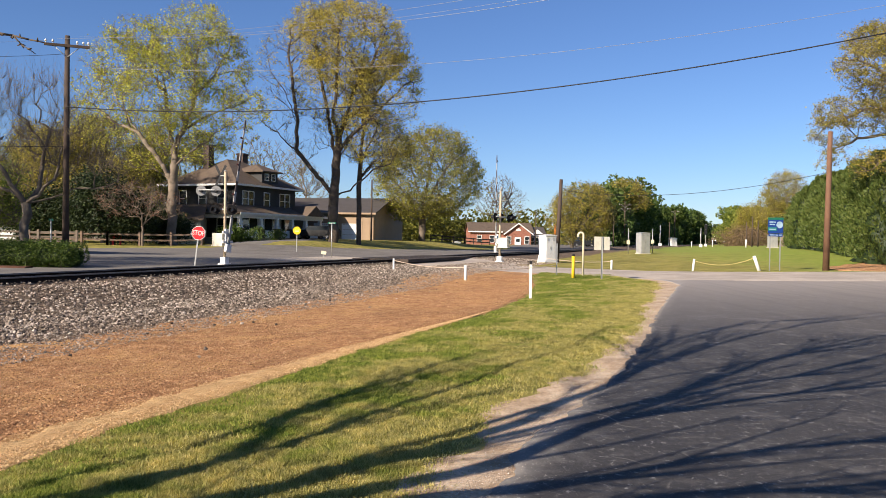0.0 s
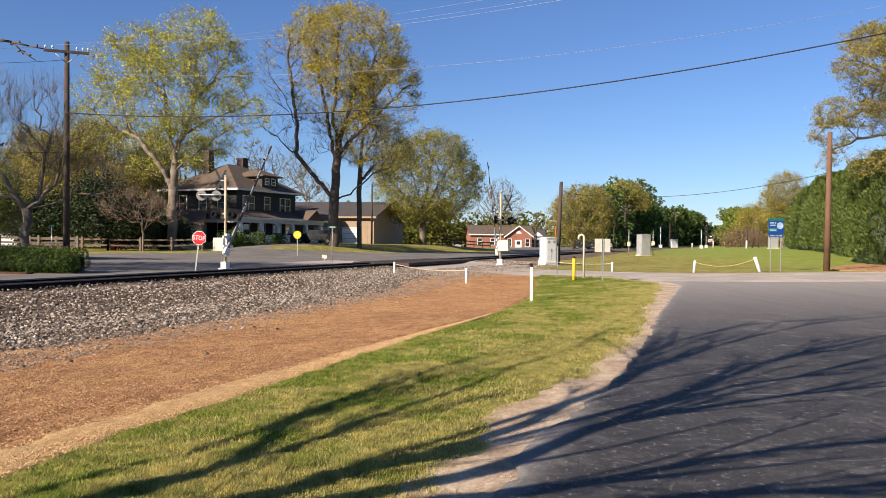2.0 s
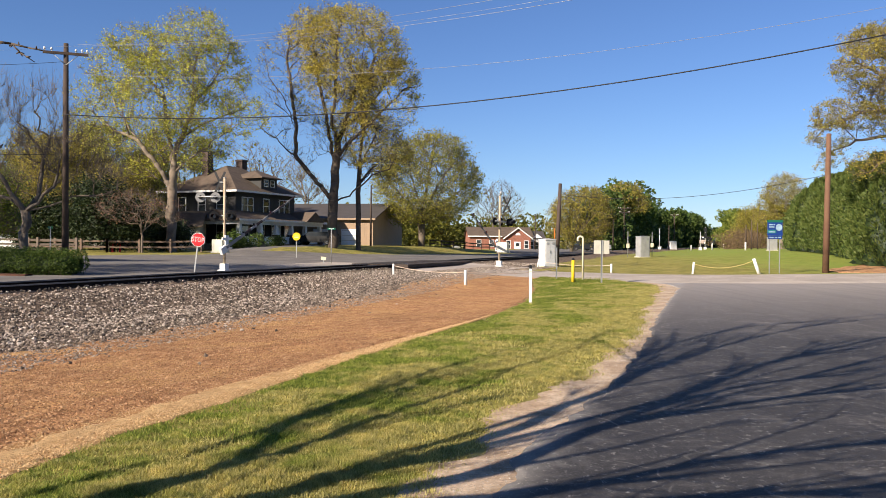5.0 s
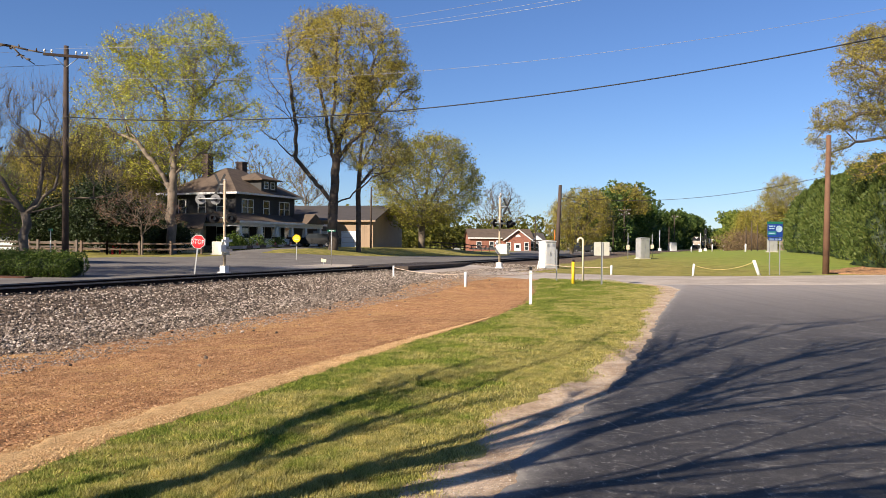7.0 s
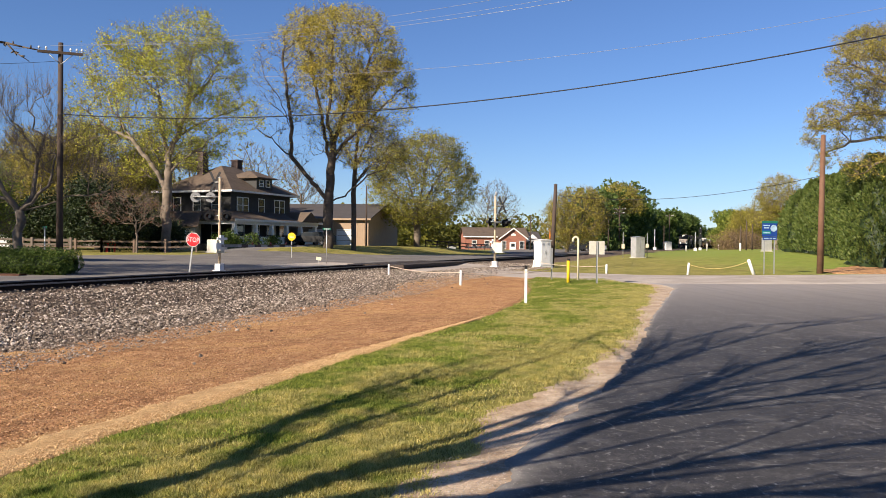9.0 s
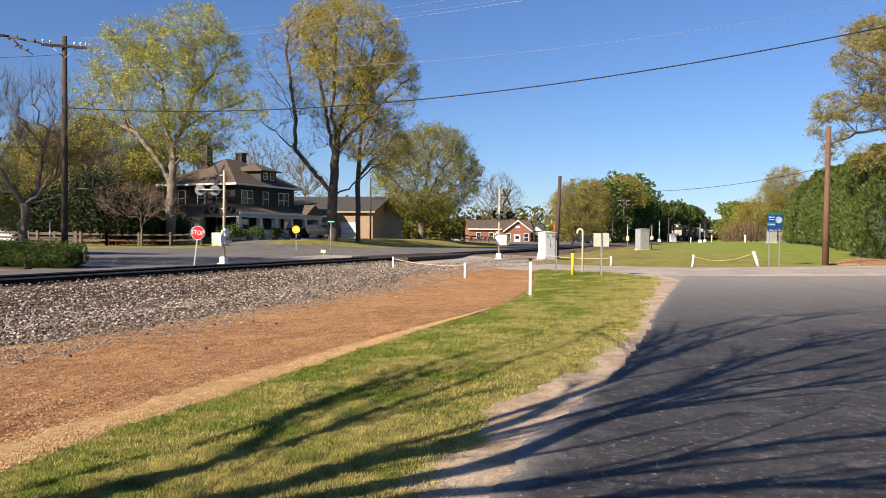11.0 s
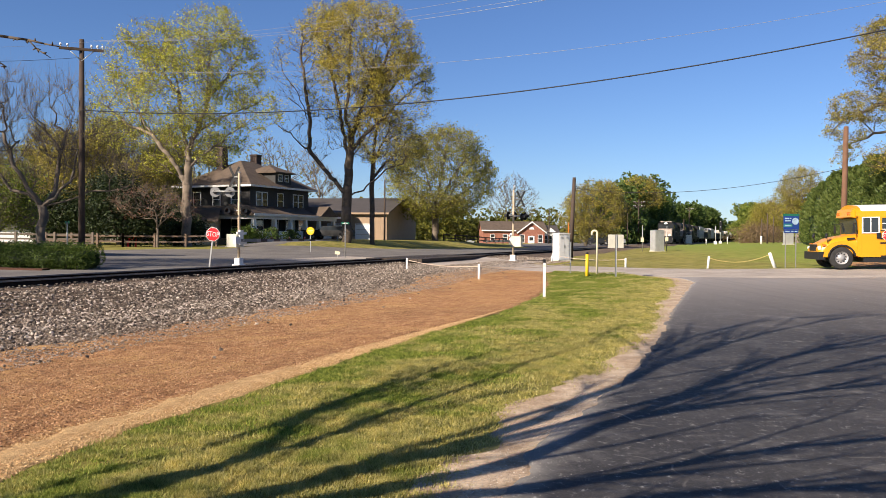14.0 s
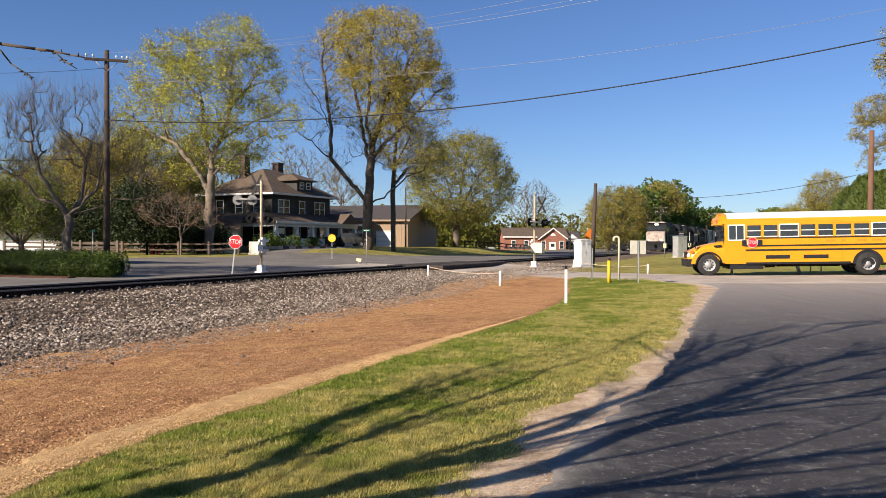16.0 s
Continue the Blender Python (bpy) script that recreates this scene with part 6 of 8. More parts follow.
    box(bm, -3.0, 0.7, 0.38, -2.6, 1.0, 0.55)
    part("exhaust", bm, M["rail"], ob)
    bm = bmesh.new()
    box(bm, -10.05, -1.2, 0.5, -9.9, 1.2, 0.72)
    part("rear_bumper", bm, M["black"], ob, bevel=0.03)
    wheels = []
    for x in (0.0, -7.0):
        for sy in (1, -1):
            wheels.append(wheel(ob, x, sy * (1.02 if x == 0 else 1.0), 0.515, 0.28 if x == 0 else 0.5, "rim_grey", sy))
    return ob, wheels


M["bus_white"] = worn("bus_white", (0.80, 0.79, 0.76), 0.4, scale=1.0, vary=0.05, relief=0.03)
M["bus_dark"] = worn("bus_lettering", (0.55, 0.22, 0.02), 0.5, vary=0.1)
M["amber"] = worn("amber_lens", (0.60, 0.16, 0.02), 0.2, spec=0.6, vary=0.1)
M["lens_clear"] = worn("clear_lens", (0.75, 0.75, 0.72), 0.1, spec=0.8, vary=0.1)
M["rim_grey"] = worn("wheel_steel", (0.36, 0.35, 0.34), 0.5, 0.3, scale=5, vary=0.2)
bus, bus_wheels = school_bus()


# ---- train ----
def bogie(parent, x, axles, gap, label=""):
    hub = thing("bogie", "", "", pose(x, 0, 0))
    del_tags(hub)
    hub.parent = parent
    bm = bmesh.new()
    half = gap * (axles - 1) / 2 + 0.6
    for sy in (1, -1):
        box(bm, -half, sy * 1.05 - 0.08, 0.45, half, sy * 1.05 + 0.08, 0.85)
        for k in range(axles):
            xx = (k - (axles - 1) / 2) * gap
            box(bm, xx - 0.16, sy * 1.05 - 0.14, 0.35, xx + 0.16, sy * 1.05 + 0.14, 0.72)
    part("side_frame", bm, M["loco"], hub)
    for k in range(axles):
        xx = (k - (axles - 1) / 2) * gap
        bm = bmesh.new()
        for sy in (1, -1):
            tube(bm, (xx, sy * 0.70, 0.5), (xx, sy * 0.82, 0.5), 0.5, 0.48, 20)
        tube(bm, (xx, -0.75, 0.5), (xx, 0.75, 0.5), 0.09, 0.09, 8)
        part("wheelset", bm, M["rail"], hub)
    return hub


def locomotive(nose):
    ob = thing("locomotive", "black diesel locomotive with a pale wide nose, hauling freight" if nose else "black diesel locomotive coupled behind the leader", "locomotive", group="train")
    bm = bmesh.new()
    box(bm, -22.0, -1.5, 1.25, -0.9, 1.5, 1.55)
    box(bm, -21.8, -1.35, 0.95, -0.7, 1.35, 1.25)
    part("frame", bm, M["loco"], ob)
    bm = bmesh.new()
    prism(bm, [(-1.5, 1.55), (-1.5, 3.9), (-1.25, 4.35), (1.25, 4.35), (1.5, 3.9), (1.5, 1.55)], "x", -4.9, -2.2)
    cab = part("cab", bm, M["loco"], ob, bevel=0.04)
    bm = bmesh.new()
    prism(bm, [(-2.2, 1.55), (-2.2, 3.05), (-1.15, 2.85), (-0.85, 2.6), (-0.8, 1.55)], "y", -1.3, 1.3)
    part("nose", bm, M["loco_nose"], ob, "pale grimy nose", bevel=0.05)
    bm = bmesh.new()
    prism(bm, [(-1.35, 4.33), (-0.9, 4.47), (0.9, 4.47), (1.35, 4.33)], "x", -4.9, -1.95)
    part("cab_roof", bm, M["loco_nose"], cab, "sunlit pale cab roof")
    for y0, y1 in ((-1.3, -0.72), (-0.62, -0.04), (0.04, 0.62), (0.72, 1.3)):
        bm = bmesh.new()
        box(bm, -2.2, y0, 3.22, -2.17, y1, 3.82)
        part("windscreen", bm, M["pane"], cab)
    for sy in (1, -1):
        for x0, x1 in ((-4.6, -3.75), (-3.55, -2.6)):
            bm = bmesh.new()
            box(bm, x0, min(sy * 1.5, sy * 1.515), 3.05, x1, max(sy * 1.5, sy * 1.515), 3.75)
            part("cab_window", bm, M["pane"], cab)
    for y in (-0.16, 0.16):
        bm = bmesh.new()
        tube(bm, (-2.2, y, 4.08), (-2.1, y, 4.08), 0.11, 0.11, 14)
        part("headlight", bm, M["lamp"] if nose else M["lens_clear"], cab)
        bm = bmesh.new()
        tube(bm, (-0.85, y * 5.5, 1.75), (-0.74, y * 5.5, 1.75), 0.1, 0.1, 12)
        part("ditch_light", bm, M["lamp"] if nose else M["lens_clear"], ob)
    bm = bmesh.new()
    prism(bm, [(-0.92, 1.55), (-0.92, 3.95), (-0.6, 4.3), (0.6, 4.3), (0.92, 3.95), (0.92, 1.55)], "x", -17.6, -4.9)
    hood = part("hood", bm, M["loco"], ob)
    bm = bmesh.new()
    prism(bm, [(-1.5, 3.35), (-1.5, 4.1), (-1.2, 4.5), (1.2, 4.5), (1.5, 4.1), (1.5, 3.35)], "x", -21.3, -17.0)
    prism(bm, [(-0.92, 1.55), (-0.92, 3.4), (0.92, 3.4), (0.92, 1.55)], "x", -21.2, -17.6)
    part("radiator", bm, M["loco"], ob)
    for k in range(9):
        xx = -6.2 - k * 1.25
        for sy in (1, -1):
            bm = bmesh.new()
            box(bm, xx - 0.5, min(sy * 0.92, sy * 0.95), 1.7, xx + 0.5, max(sy * 0.92, sy * 0.95), 3.3)
            part("hood_door", bm, M["loco"], hood)
    for xx in (-7.5, -11.0, -15.0):
        bm = bmesh.new()
        tube(bm, (xx, 0, 4.28), (xx, 0, 4.55), 0.55, 0.5, 16)
        part("roof_fan", bm, M["loco"], hood)
    bm = bmesh.new()
    box(bm, -13.6, -1.35, 0.35, -8.6, 1.35, 1.2)
    part("fuel_tank", bm, M["loco"], ob, bevel=0.1)
    for sy in (1, -1):
        bm = bmesh.new()
        pipe(bm, [(-20.8, sy * 1.42, 2.5), (-5.0, sy * 1.42, 2.5)], 0.025, 5)
        for k in range(9):
            tube(bm, (-20.8 + k * 1.95, sy * 1.42, 1.55), (-20.8 + k * 1.95, sy * 1.42, 2.5), 0.022, 0.022, 5)
        part("handrail", bm, M["loco_nose"], ob)
        bm = bmesh.new()
        for k in range(4):
            box(bm, -1.5, min(sy * 1.0, sy * 1.5), 0.4 + k * 0.28, -0.95, max(sy * 1.0, sy * 1.5), 0.45 + k * 0.28)
        box(bm, -0.97, min(sy * 0.98, sy * 1.5), 0.4, -0.93, max(sy * 0.98, sy * 1.5), 1.5)
        part("step", bm, M["loco_nose"], ob)
    bm = bmesh.new()
    prism(bm, [(-1.0, 0.25), (-0.55, 0.25), (-0.8, 1.2), (-1.0, 1.2)], "y", -1.4, 1.4)
    part("plough", bm, M["loco"], ob)
    bm = bmesh.new()
    box(bm, -0.9, -0.14, 0.8, -0.15, 0.14, 1.08)
    part("coupler", bm, M["rail"], ob)
    bogie(ob, -4.6, 3, 1.9)
    bogie(ob, -17.6, 3, 1.9)
    return ob


def freight_car(kind):
    tall, mat, label = {"hopper": (4.3, "car_tan", "tan covered hopper wagon with sloping ends"),
                        "gondola": (3.3, "car_grey", "dark open freight wagon with pale load"),
                        "box": (4.5, "car_pale", "tall pale box wagon streaked with dirt")}[kind]
    ob = thing("freight_wagon", label, "freight wagon", group="train")
    bm = bmesh.new()
    if kind == "hopper":
        prism(bm, [(-15.6, 3.9), (-15.6, 2.6), (-13.2, 1.2), (-2.8, 1.2), (-0.4, 2.6), (-0.4, 3.9)], "y", -1.5, 1.5)
    else:
        box(bm, -15.6, -1.5, 1.15, -0.4, 1.5, tall - 0.2)
    body = part("body", bm, M[mat], ob)
    bm = bmesh.new()
    prism(bm, [(-1.5, tall - 0.4), (-1.1, tall - 0.05), (1.1, tall - 0.05), (1.5, tall - 0.4)], "x", -15.5, -0.5)
    part("top", bm, M["car_pale"], ob)
    for k in range(9):
        for sy in (1, -1):
            bm = bmesh.new()
            box(bm, -15.2 + k * 1.78, min(sy * 1.5, sy * 1.6), 1.4 if kind != "hopper" else 2.4, -15.06 + k * 1.78, max(sy * 1.5, sy * 1.6), tall - 0.4)
            part("rib", bm, M[mat], body)
    bm = bmesh.new()
    box(bm, -16.0, -0.3, 0.85, 0.0, 0.3, 1.2)
    part("sill", bm, M["loco"], ob)
    bogie(ob, -2.4, 2, 1.75)
    bogie(ob, -13.6, 2, 1.75)
    return ob


M["loco_nose"] = worn("grimy_cream", (0.40, 0.33, 0.27), 0.6, scale=1.2, vary=0.3, dirt=(0.12, 0.09, 0.08))
M["car_grey"] = worn("wagon_grey", (0.09, 0.085, 0.08), 0.7, scale=0.8, vary=0.3)
M["car_pale"] = worn("wagon_pale", (0.62, 0.60, 0.55), 0.6, scale=0.6, vary=0.15, dirt=(0.3, 0.27, 0.24))


def lamp_mat():
    m, nt, b = surface("lit_headlamp", 0.2)
    b.inputs["Base Color"].default_value = (1, 0.95, 0.85, 1)
    b.inputs["Emission Color"].default_value = (1, 0.93, 0.8, 1)
    b.inputs["Emission Strength"].default_value = 4.0
    return m


M["lamp"] = lamp_mat()
train = []       # thing, metres behind the leader's coupler
lead = locomotive(True)
train.append((lead, 0.0))
second = locomotive(False)
train.append((second, 22.4))
train.append((copy_thing(second, pose(0, 0, 0)), 44.8))
first_of = {}
back = 67.2
for kind in ("box", "gondola", "hopper", "box", "gondola", "gondola", "hopper", "box", "gondola", "hopper", "box", "gondola", "box", "hopper", "box"):
    if kind not in first_of:
        first_of[kind] = freight_car(kind)
        car = first_of[kind]
    else:
        car = copy_thing(first_of[kind], pose(0, 0, 0))
    train.append((car, back))
    back += 16.4



# ---- trees, one by one ----
PLANE_LIMBS = [
    [(0.0, 0, 8.1), (0.6, 0.3, 10.2), (1.5, 0.5, 13.2), (1.8, 0.2, 16.5), (2.6, -0.2, 19.3)],
    [(-0.1, 0, 5.6), (-0.9, -0.5, 7.2), (-2.9, -1.0, 10.0), (-4.7, -1.2, 12.7), (-6.2, -0.8, 16.0)],
    [(0.0, 0, 7.2), (-0.7, 0.6, 10.7), (-1.2, 1.0, 14.0), (-1.9, 0.8, 17.5), (-2.4, 0.5, 19.6)],
    [(0.6, 0.3, 10.2), (2.1, 0.8, 11.5), (4.1, 1.0, 12.4), (5.9, 0.8, 13.0), (7.7, 0.4, 14.4)],
    [(0.0, 0, 7.2), (1.8, -0.8, 8.4), (3.6, -1.3, 9.4), (5.6, -1.4, 11.2)],
    [(1.5, 0.5, 13.2), (3.2, 1.0, 15.4), (4.6, 1.2, 18.2)],
    [(-2.9, -1.0, 10.0), (-5.2, -0.4, 10.9), (-7.4, 0.2, 12.6)],
    [(-1.2, 1.0, 14.0), (-3.2, 1.4, 16.2), (-4.4, 1.2, 18.6)],
    [(0.0, 0, 5.6), (-1.6, 1.2, 6.6), (-3.8, 1.6, 8.2)]]
tree("plane_tree", "tall spreading tree with pale bark and new lime leaves", (-24.37, 72.00, 0.45),
     [(-0.5, -1.63, 13.95, 4.09, 3.47, 3.83), (-4.85, -0.29, 16.42, 2.81, 2.39, 2.81), (3.8, 0.61, 16.3, 3.17, 2.69, 3.57), (2.09, -0.99, 19.47, 3.17, 2.69, 2.14), (-3.6, -0.04, 18.87, 2.66, 2.26, 1.84), (-6.84, 0.86, 11.82, 3.06, 2.6, 2.55), (6.3, -0.55, 12.2, 2.6, 2.08, 1.9), (1.58, 0.28, 9.92, 3.83, 3.26, 2.55), (-4.01, 1.13, 8.81, 3.06, 2.6, 2.45), (-7.64, -0.24, 14.85, 1.79, 1.52, 1.79), (-0.54, 0.41, 17.76, 2.55, 2.17, 2.3)],
     [(-0.07, 0.0, 2.5), (-0.15, 0.0, 4.03), (-0.1, 0.0, 5.56), (0.0, 0.0, 7.2), (0.0, 0.0, 8.12)], r_base=0.42, points=2600, leaves=44000, leaf=0.088, tuft=9, tuft_r=0.26, bark='bark_pale', leaf_mat='leaf_lime', seed=11, spread=0.16, twigs=9000, bf=0.35, limbs=PLANE_LIMBS, low=0.6, r_tip=0.011, shell=0.5)
OAK_LIMBS = [
    [(0.15, 0, 5.6), (0.3, 0, 8.0), (0.5, 0.1, 10.2), (1.1, 0.3, 12.3), (2.0, 0.4, 15.4), (2.9, 0.2, 18.5), (3.2, 0, 21.0)],
    [(0.1, 0, 4.6), (-1.1, -0.3, 6.2), (-2.6, -0.6, 7.9), (-3.6, -0.8, 9.2), (-3.5, -0.9, 11.4), (-4.6, -0.8, 14.5), (-6.3, -0.5, 16.9), (-6.9, -0.3, 19.4)],
    [(-3.6, -0.8, 9.2), (-5.3, -0.2, 10.5), (-6.9, 0.2, 11.7)],
    [(-3.5, -0.9, 11.4), (-3.8, -1.2, 14.5), (-4.4, -1.3, 18.5), (-4.3, -1.0, 21.0)],
    [(0.3, 0, 8.0), (-0.4, 0.8, 11.0), (-1.0, 1.3, 14.2), (-2.0, 1.4, 18.5), (-2.2, 1.2, 21.6)],
    [(0.5, 0.1, 10.2), (0.0, -0.7, 12.6), (0.4, -1.2, 16.0), (0.5, -1.3, 20.0), (0.9, -1.0, 22.8)],
    [(1.1, 0.3, 12.3), (3.3, 1.0, 14.2), (5.1, 1.3, 16.6), (6.4, 1.0, 18.8)],
    [(0.4, 0, 9.2), (2.0, -0.7, 10.8), (3.9, -1.2, 12.3), (6.0, -1.2, 14.5), (7.6, -0.8, 16.0)],
    [(0.1, 0, 4.6), (1.7, 0.5, 5.2), (3.9, 0.9, 7.4), (5.7, 0.9, 8.0)],
    [(2.0, 0.4, 15.4), (4.0, -0.2, 18.4), (5.2, -0.6, 21.2)],
    [(0.3, 0, 8.0), (1.5, 1.4, 10.4), (2.4, 2.4, 13.6), (3.4, 2.6, 16.6)]]
tree("oak_tree", "tall bare-limbed tree with gold-green young leaves", (-11.13, 80.00, 0.89),
     [(1.9, -0.3, 19.6, 5.6, 4.6, 4.6), (0.2, -0.6, 15.0, 4.2, 3.8, 4.0), (5.6, 0.4, 15.0, 3.3, 2.9, 4.2), (3.6, -0.4, 10.6, 3.6, 3.0, 3.0), (6.8, 0.2, 17.2, 1.9, 1.8, 2.4), (-2.4, 0.2, 20.4, 3.0, 2.6, 2.8), (-0.4, -0.3, 22.0, 4.2, 3.2, 2.2)],
     [(0.0, 0.0, 1.9), (0.05, 0.0, 3.32), (0.1, 0.0, 4.57), (0.15, 0.0, 5.59)], r_base=0.52, points=3000, leaves=48000, leaf=0.084, tuft=9, tuft_r=0.24, bark='bark_dark', leaf_mat='leaf_gold', seed=5, spread=0.15, twigs=9000, bf=0.3, limbs=OAK_LIMBS, low=0.22, r_tip=0.011, shell=0.7,
     bare=[(-5.6, -0.4, 17.6, 2.0, 1.8, 4.0), (-6.0, 0, 13.2, 1.9, 1.6, 2.4), (-2.6, 0.4, 11.4, 2.6, 2.2, 2.8)])
tree("oak_tree", "slender tree beside the great one, few leaves", (-8.68, 82.00, 0.65),
     [(0.6, -0.8, 11.8, 3.4, 2.8, 4.0), (0.07, -0.24, 16.42, 2.33, 1.98, 3.49), (3.07, 0.5, 9.52, 2.8, 2.22, 2.8)],
     [(-0.03, 0.0, 2.51), (-0.05, 0.0, 4.83), (0.0, 0.0, 6.86), (0.1, 0.0, 8.61)], r_base=0.27, points=700, leaves=14000, leaf=0.08, tuft=8, tuft_r=0.25, bark='bark_dark', leaf_mat='leaf_gold', seed=6, spread=0.2, twigs=4000, sway=0.03, bf=0.35, r_tip=0.011,
     limbs=[[(0.1, 0, 8.6), (0.3, 0.2, 11.5), (0.2, 0.2, 15.0), (0.1, 0, 18.6)], [(0, 0, 6.8), (1.4, 0.6, 8.6), (3.2, 1.0, 10.4), (4.6, 0.8, 12.0)], [(0.1, 0, 8.6), (-1.2, -0.6, 10.8), (-2.0, -0.9, 13.6)], [(0.1, 0, 8.6), (1.6, -0.8, 11.4), (2.4, -1.0, 14.8)]])
tree("maple_tree", "round-headed tree with olive-bronze young leaves", (-2.70, 105.00, 0.98),
     [(0.76, -1.6, 8.72, 6.85, 5.82, 5.81), (-2.57, -0.45, 7.55, 4.32, 3.67, 4.47), (4.86, 0.6, 8.04, 3.13, 2.66, 4.1), (1.45, -1.44, 12.59, 4.62, 3.92, 2.68), (-0.66, -0.07, 4.6, 4.47, 3.8, 2.0)],
     [(-0.02, 0.0, 1.27), (-0.04, 0.0, 3.13), (0.08, 0.0, 4.2)], r_base=0.45, points=2200, leaves=38000, leaf=0.115, tuft=9, tuft_r=0.3, bark='bark', leaf_mat='leaf_olive', seed=7, spread=0.25, twigs=7000, shell=0.8, bf=0.35,
     limbs=[[(0, 0, 4.2), (0.4, 0, 7.0), (1.0, 0, 10.4), (1.6, 0, 13.8)], [(0, 0, 3.2), (-1.8, -0.6, 5.4), (-3.6, -1.0, 7.6), (-5.0, -1.0, 9.6)], [(0, 0, 3.2), (2.0, 0.8, 5.2), (4.4, 1.2, 7.0), (6.2, 1.2, 8.8)], [(0, 0, 4.2), (-1.0, 1.2, 7.4), (-2.0, 1.8, 11.0)], [(0, 0, 4.2), (1.8, -1.6, 7.4), (3.8, -2.2, 10.6)], [(0, 0, 3.2), (1.4, -2.2, 5.0), (2.4, -3.8, 6.8)]])
tree("maple_tree", "round young tree, sparse olive leaves, behind the track", (20.19, 125.00, 0.15),
     [(1.51, -1.0, 6.0, 4.8, 3.92, 4.6), (-1.12, -0.32, 4.6, 3.3, 2.64, 3.7), (4.18, 0.51, 5.0, 3.0, 2.26, 3.6)],
     [(0.09, 0.0, 0.83), (0.33, 0.0, 2.17), (0.6, 0.0, 3.0)], r_base=0.3, points=1000, leaves=26000, leaf=0.10, tuft=8, tuft_r=0.28, bark='bark', leaf_mat='leaf_bronze', seed=8, spread=0.25, twigs=5000, bf=0.35, r_tip=0.014, shell=0.6,
     limbs=[[(0.6, 0, 3), (1.0, 0, 5.4), (1.4, 0, 9.0)], [(0.6, 0, 3), (2.4, 0.5, 4.6), (4.6, 0.8, 6.6)], [(0.33, 0, 2.2), (-1.0, -0.4, 4.0), (-2.6, -0.6, 6.2)], [(0.6, 0, 3), (2.2, -0.8, 5.6), (3.4, -1.0, 8.2)]])
tree("elm_tree", "pale round-headed tree over the woods by the line", (40.0, 176.0, 0.1),
     [(0, 0, 12.4, 4.2, 3.0, 2.6), (-2.2, 0, 10.0, 3.0, 2.4, 2.4), (2.4, 0, 10.4, 3.0, 2.4, 2.4)],
     [(0, 0, 3.0), (0.1, 0, 6.0)], r_base=0.28, points=500, leaves=12000, leaf=0.13, tuft=8, tuft_r=0.35, bark='bark', leaf_mat='leaf_bronze', seed=28, spread=0.35, twigs=2500, r_tip=0.016)
PINE_LIMBS = [
    [(-1.2, 0, 10.8), (-2.6, -0.4, 11.6), (-4.4, -0.8, 12.3), (-6.0, -1.0, 12.6)],
    [(-0.9, 0, 8.9), (-2.6, -0.3, 9.6), (-4.6, -0.5, 9.5), (-6.6, -0.6, 8.6), (-7.4, -0.6, 7.7)],
    [(-0.7, 0, 7.8), (-2.4, 0.2, 8.2), (-4.4, 0.2, 7.9), (-6.2, 0.0, 7.0), (-7.0, -0.2, 6.2)],
    [(-1.2, 0, 10.8), (-1.8, 0.3, 13.0), (-3.4, 0.4, 14.6)],
    [(-0.5, 0, 6.6), (-2.0, -0.8, 6.9), (-3.8, -1.2, 6.2), (-5.4, -1.3, 5.2)],
    [(-1.2, 0, 10.8), (-0.8, -0.8, 12.8), (-0.4, -1.2, 15.0)]]
tree("pine_tree", "tall tree with clumped bronze-green foliage beside the road", (30.34, 50.00, 0.28),
     [(-3.98, -1.06, 12.11, 2.66, 2.26, 1.6), (-5.15, -0.23, 9.4, 2.4, 1.87, 1.1), (-3.32, 0.44, 14.2, 2.3, 1.96, 0.9), (-6.3, -0.5, 8.2, 1.5, 1.36, 1.0), (-1.99, -0.03, 10.2, 2.13, 1.81, 2.6), (-1.74, 0.79, 14.43, 2.84, 2.41, 1.3), (-6.2, -0.3, 6.5, 1.2, 1.15, 0.7), (-4.0, -1.0, 6.3, 1.8, 1.2, 0.9)],
     [(-0.04, 0.0, 3.16), (-0.27, 0.0, 5.28), (-0.69, 0.0, 7.75), (-1.09, 0.0, 9.86), (-1.31, 0.0, 11.62)], r_base=0.36, points=1800, leaves=34000, leaf=0.055, tuft=9, tuft_r=0.15, bark='bark', leaf_mat='leaf_bronze', seed=9, spread=0.10, twigs=9000, bf=0.35, limbs=PINE_LIMBS, r_tip=0.009, twig_long=(0.2, 0.6), twig_up=0.1)
tree("ash_tree", "pale half-leafed tree standing over the hedge row", (55.37, 130.00, 0.90),
     [(-0.16, -1.55, 8.43, 3.87, 3.29, 3.69), (-1.95, -0.31, 6.1, 2.95, 2.51, 3.23), (2.18, 0.44, 6.62, 2.3, 1.96, 2.95)],
     [(-0.01, 0.0, 1.52), (0.03, 0.0, 3.83), (-0.01, 0.0, 5.67)], r_base=0.35, points=900, leaves=20000, leaf=0.10, tuft=8, tuft_r=0.3, bark='bark_pale', leaf_mat='leaf_bronze', seed=10, spread=0.25, twigs=4000, bf=0.35, r_tip=0.014)
tree("willow_tree", "bronze weeping tree at the end of the field", (65.18, 170.00, 0.84),
     [(0.51, -1.54, 5.36, 3.86, 3.28, 3.62), (2.34, -0.3, 4.18, 2.89, 2.46, 3.38), (-1.86, 0.46, 3.51, 2.41, 2.05, 2.65)],
     [(0.0, 0.0, 1.13), (0.08, 0.0, 2.94)], r_base=0.3, points=300, leaves=26000, leaf=0.10, bark='bark', leaf_mat='leaf_bronze', seed=12, spread=0.7, twigs=2500)


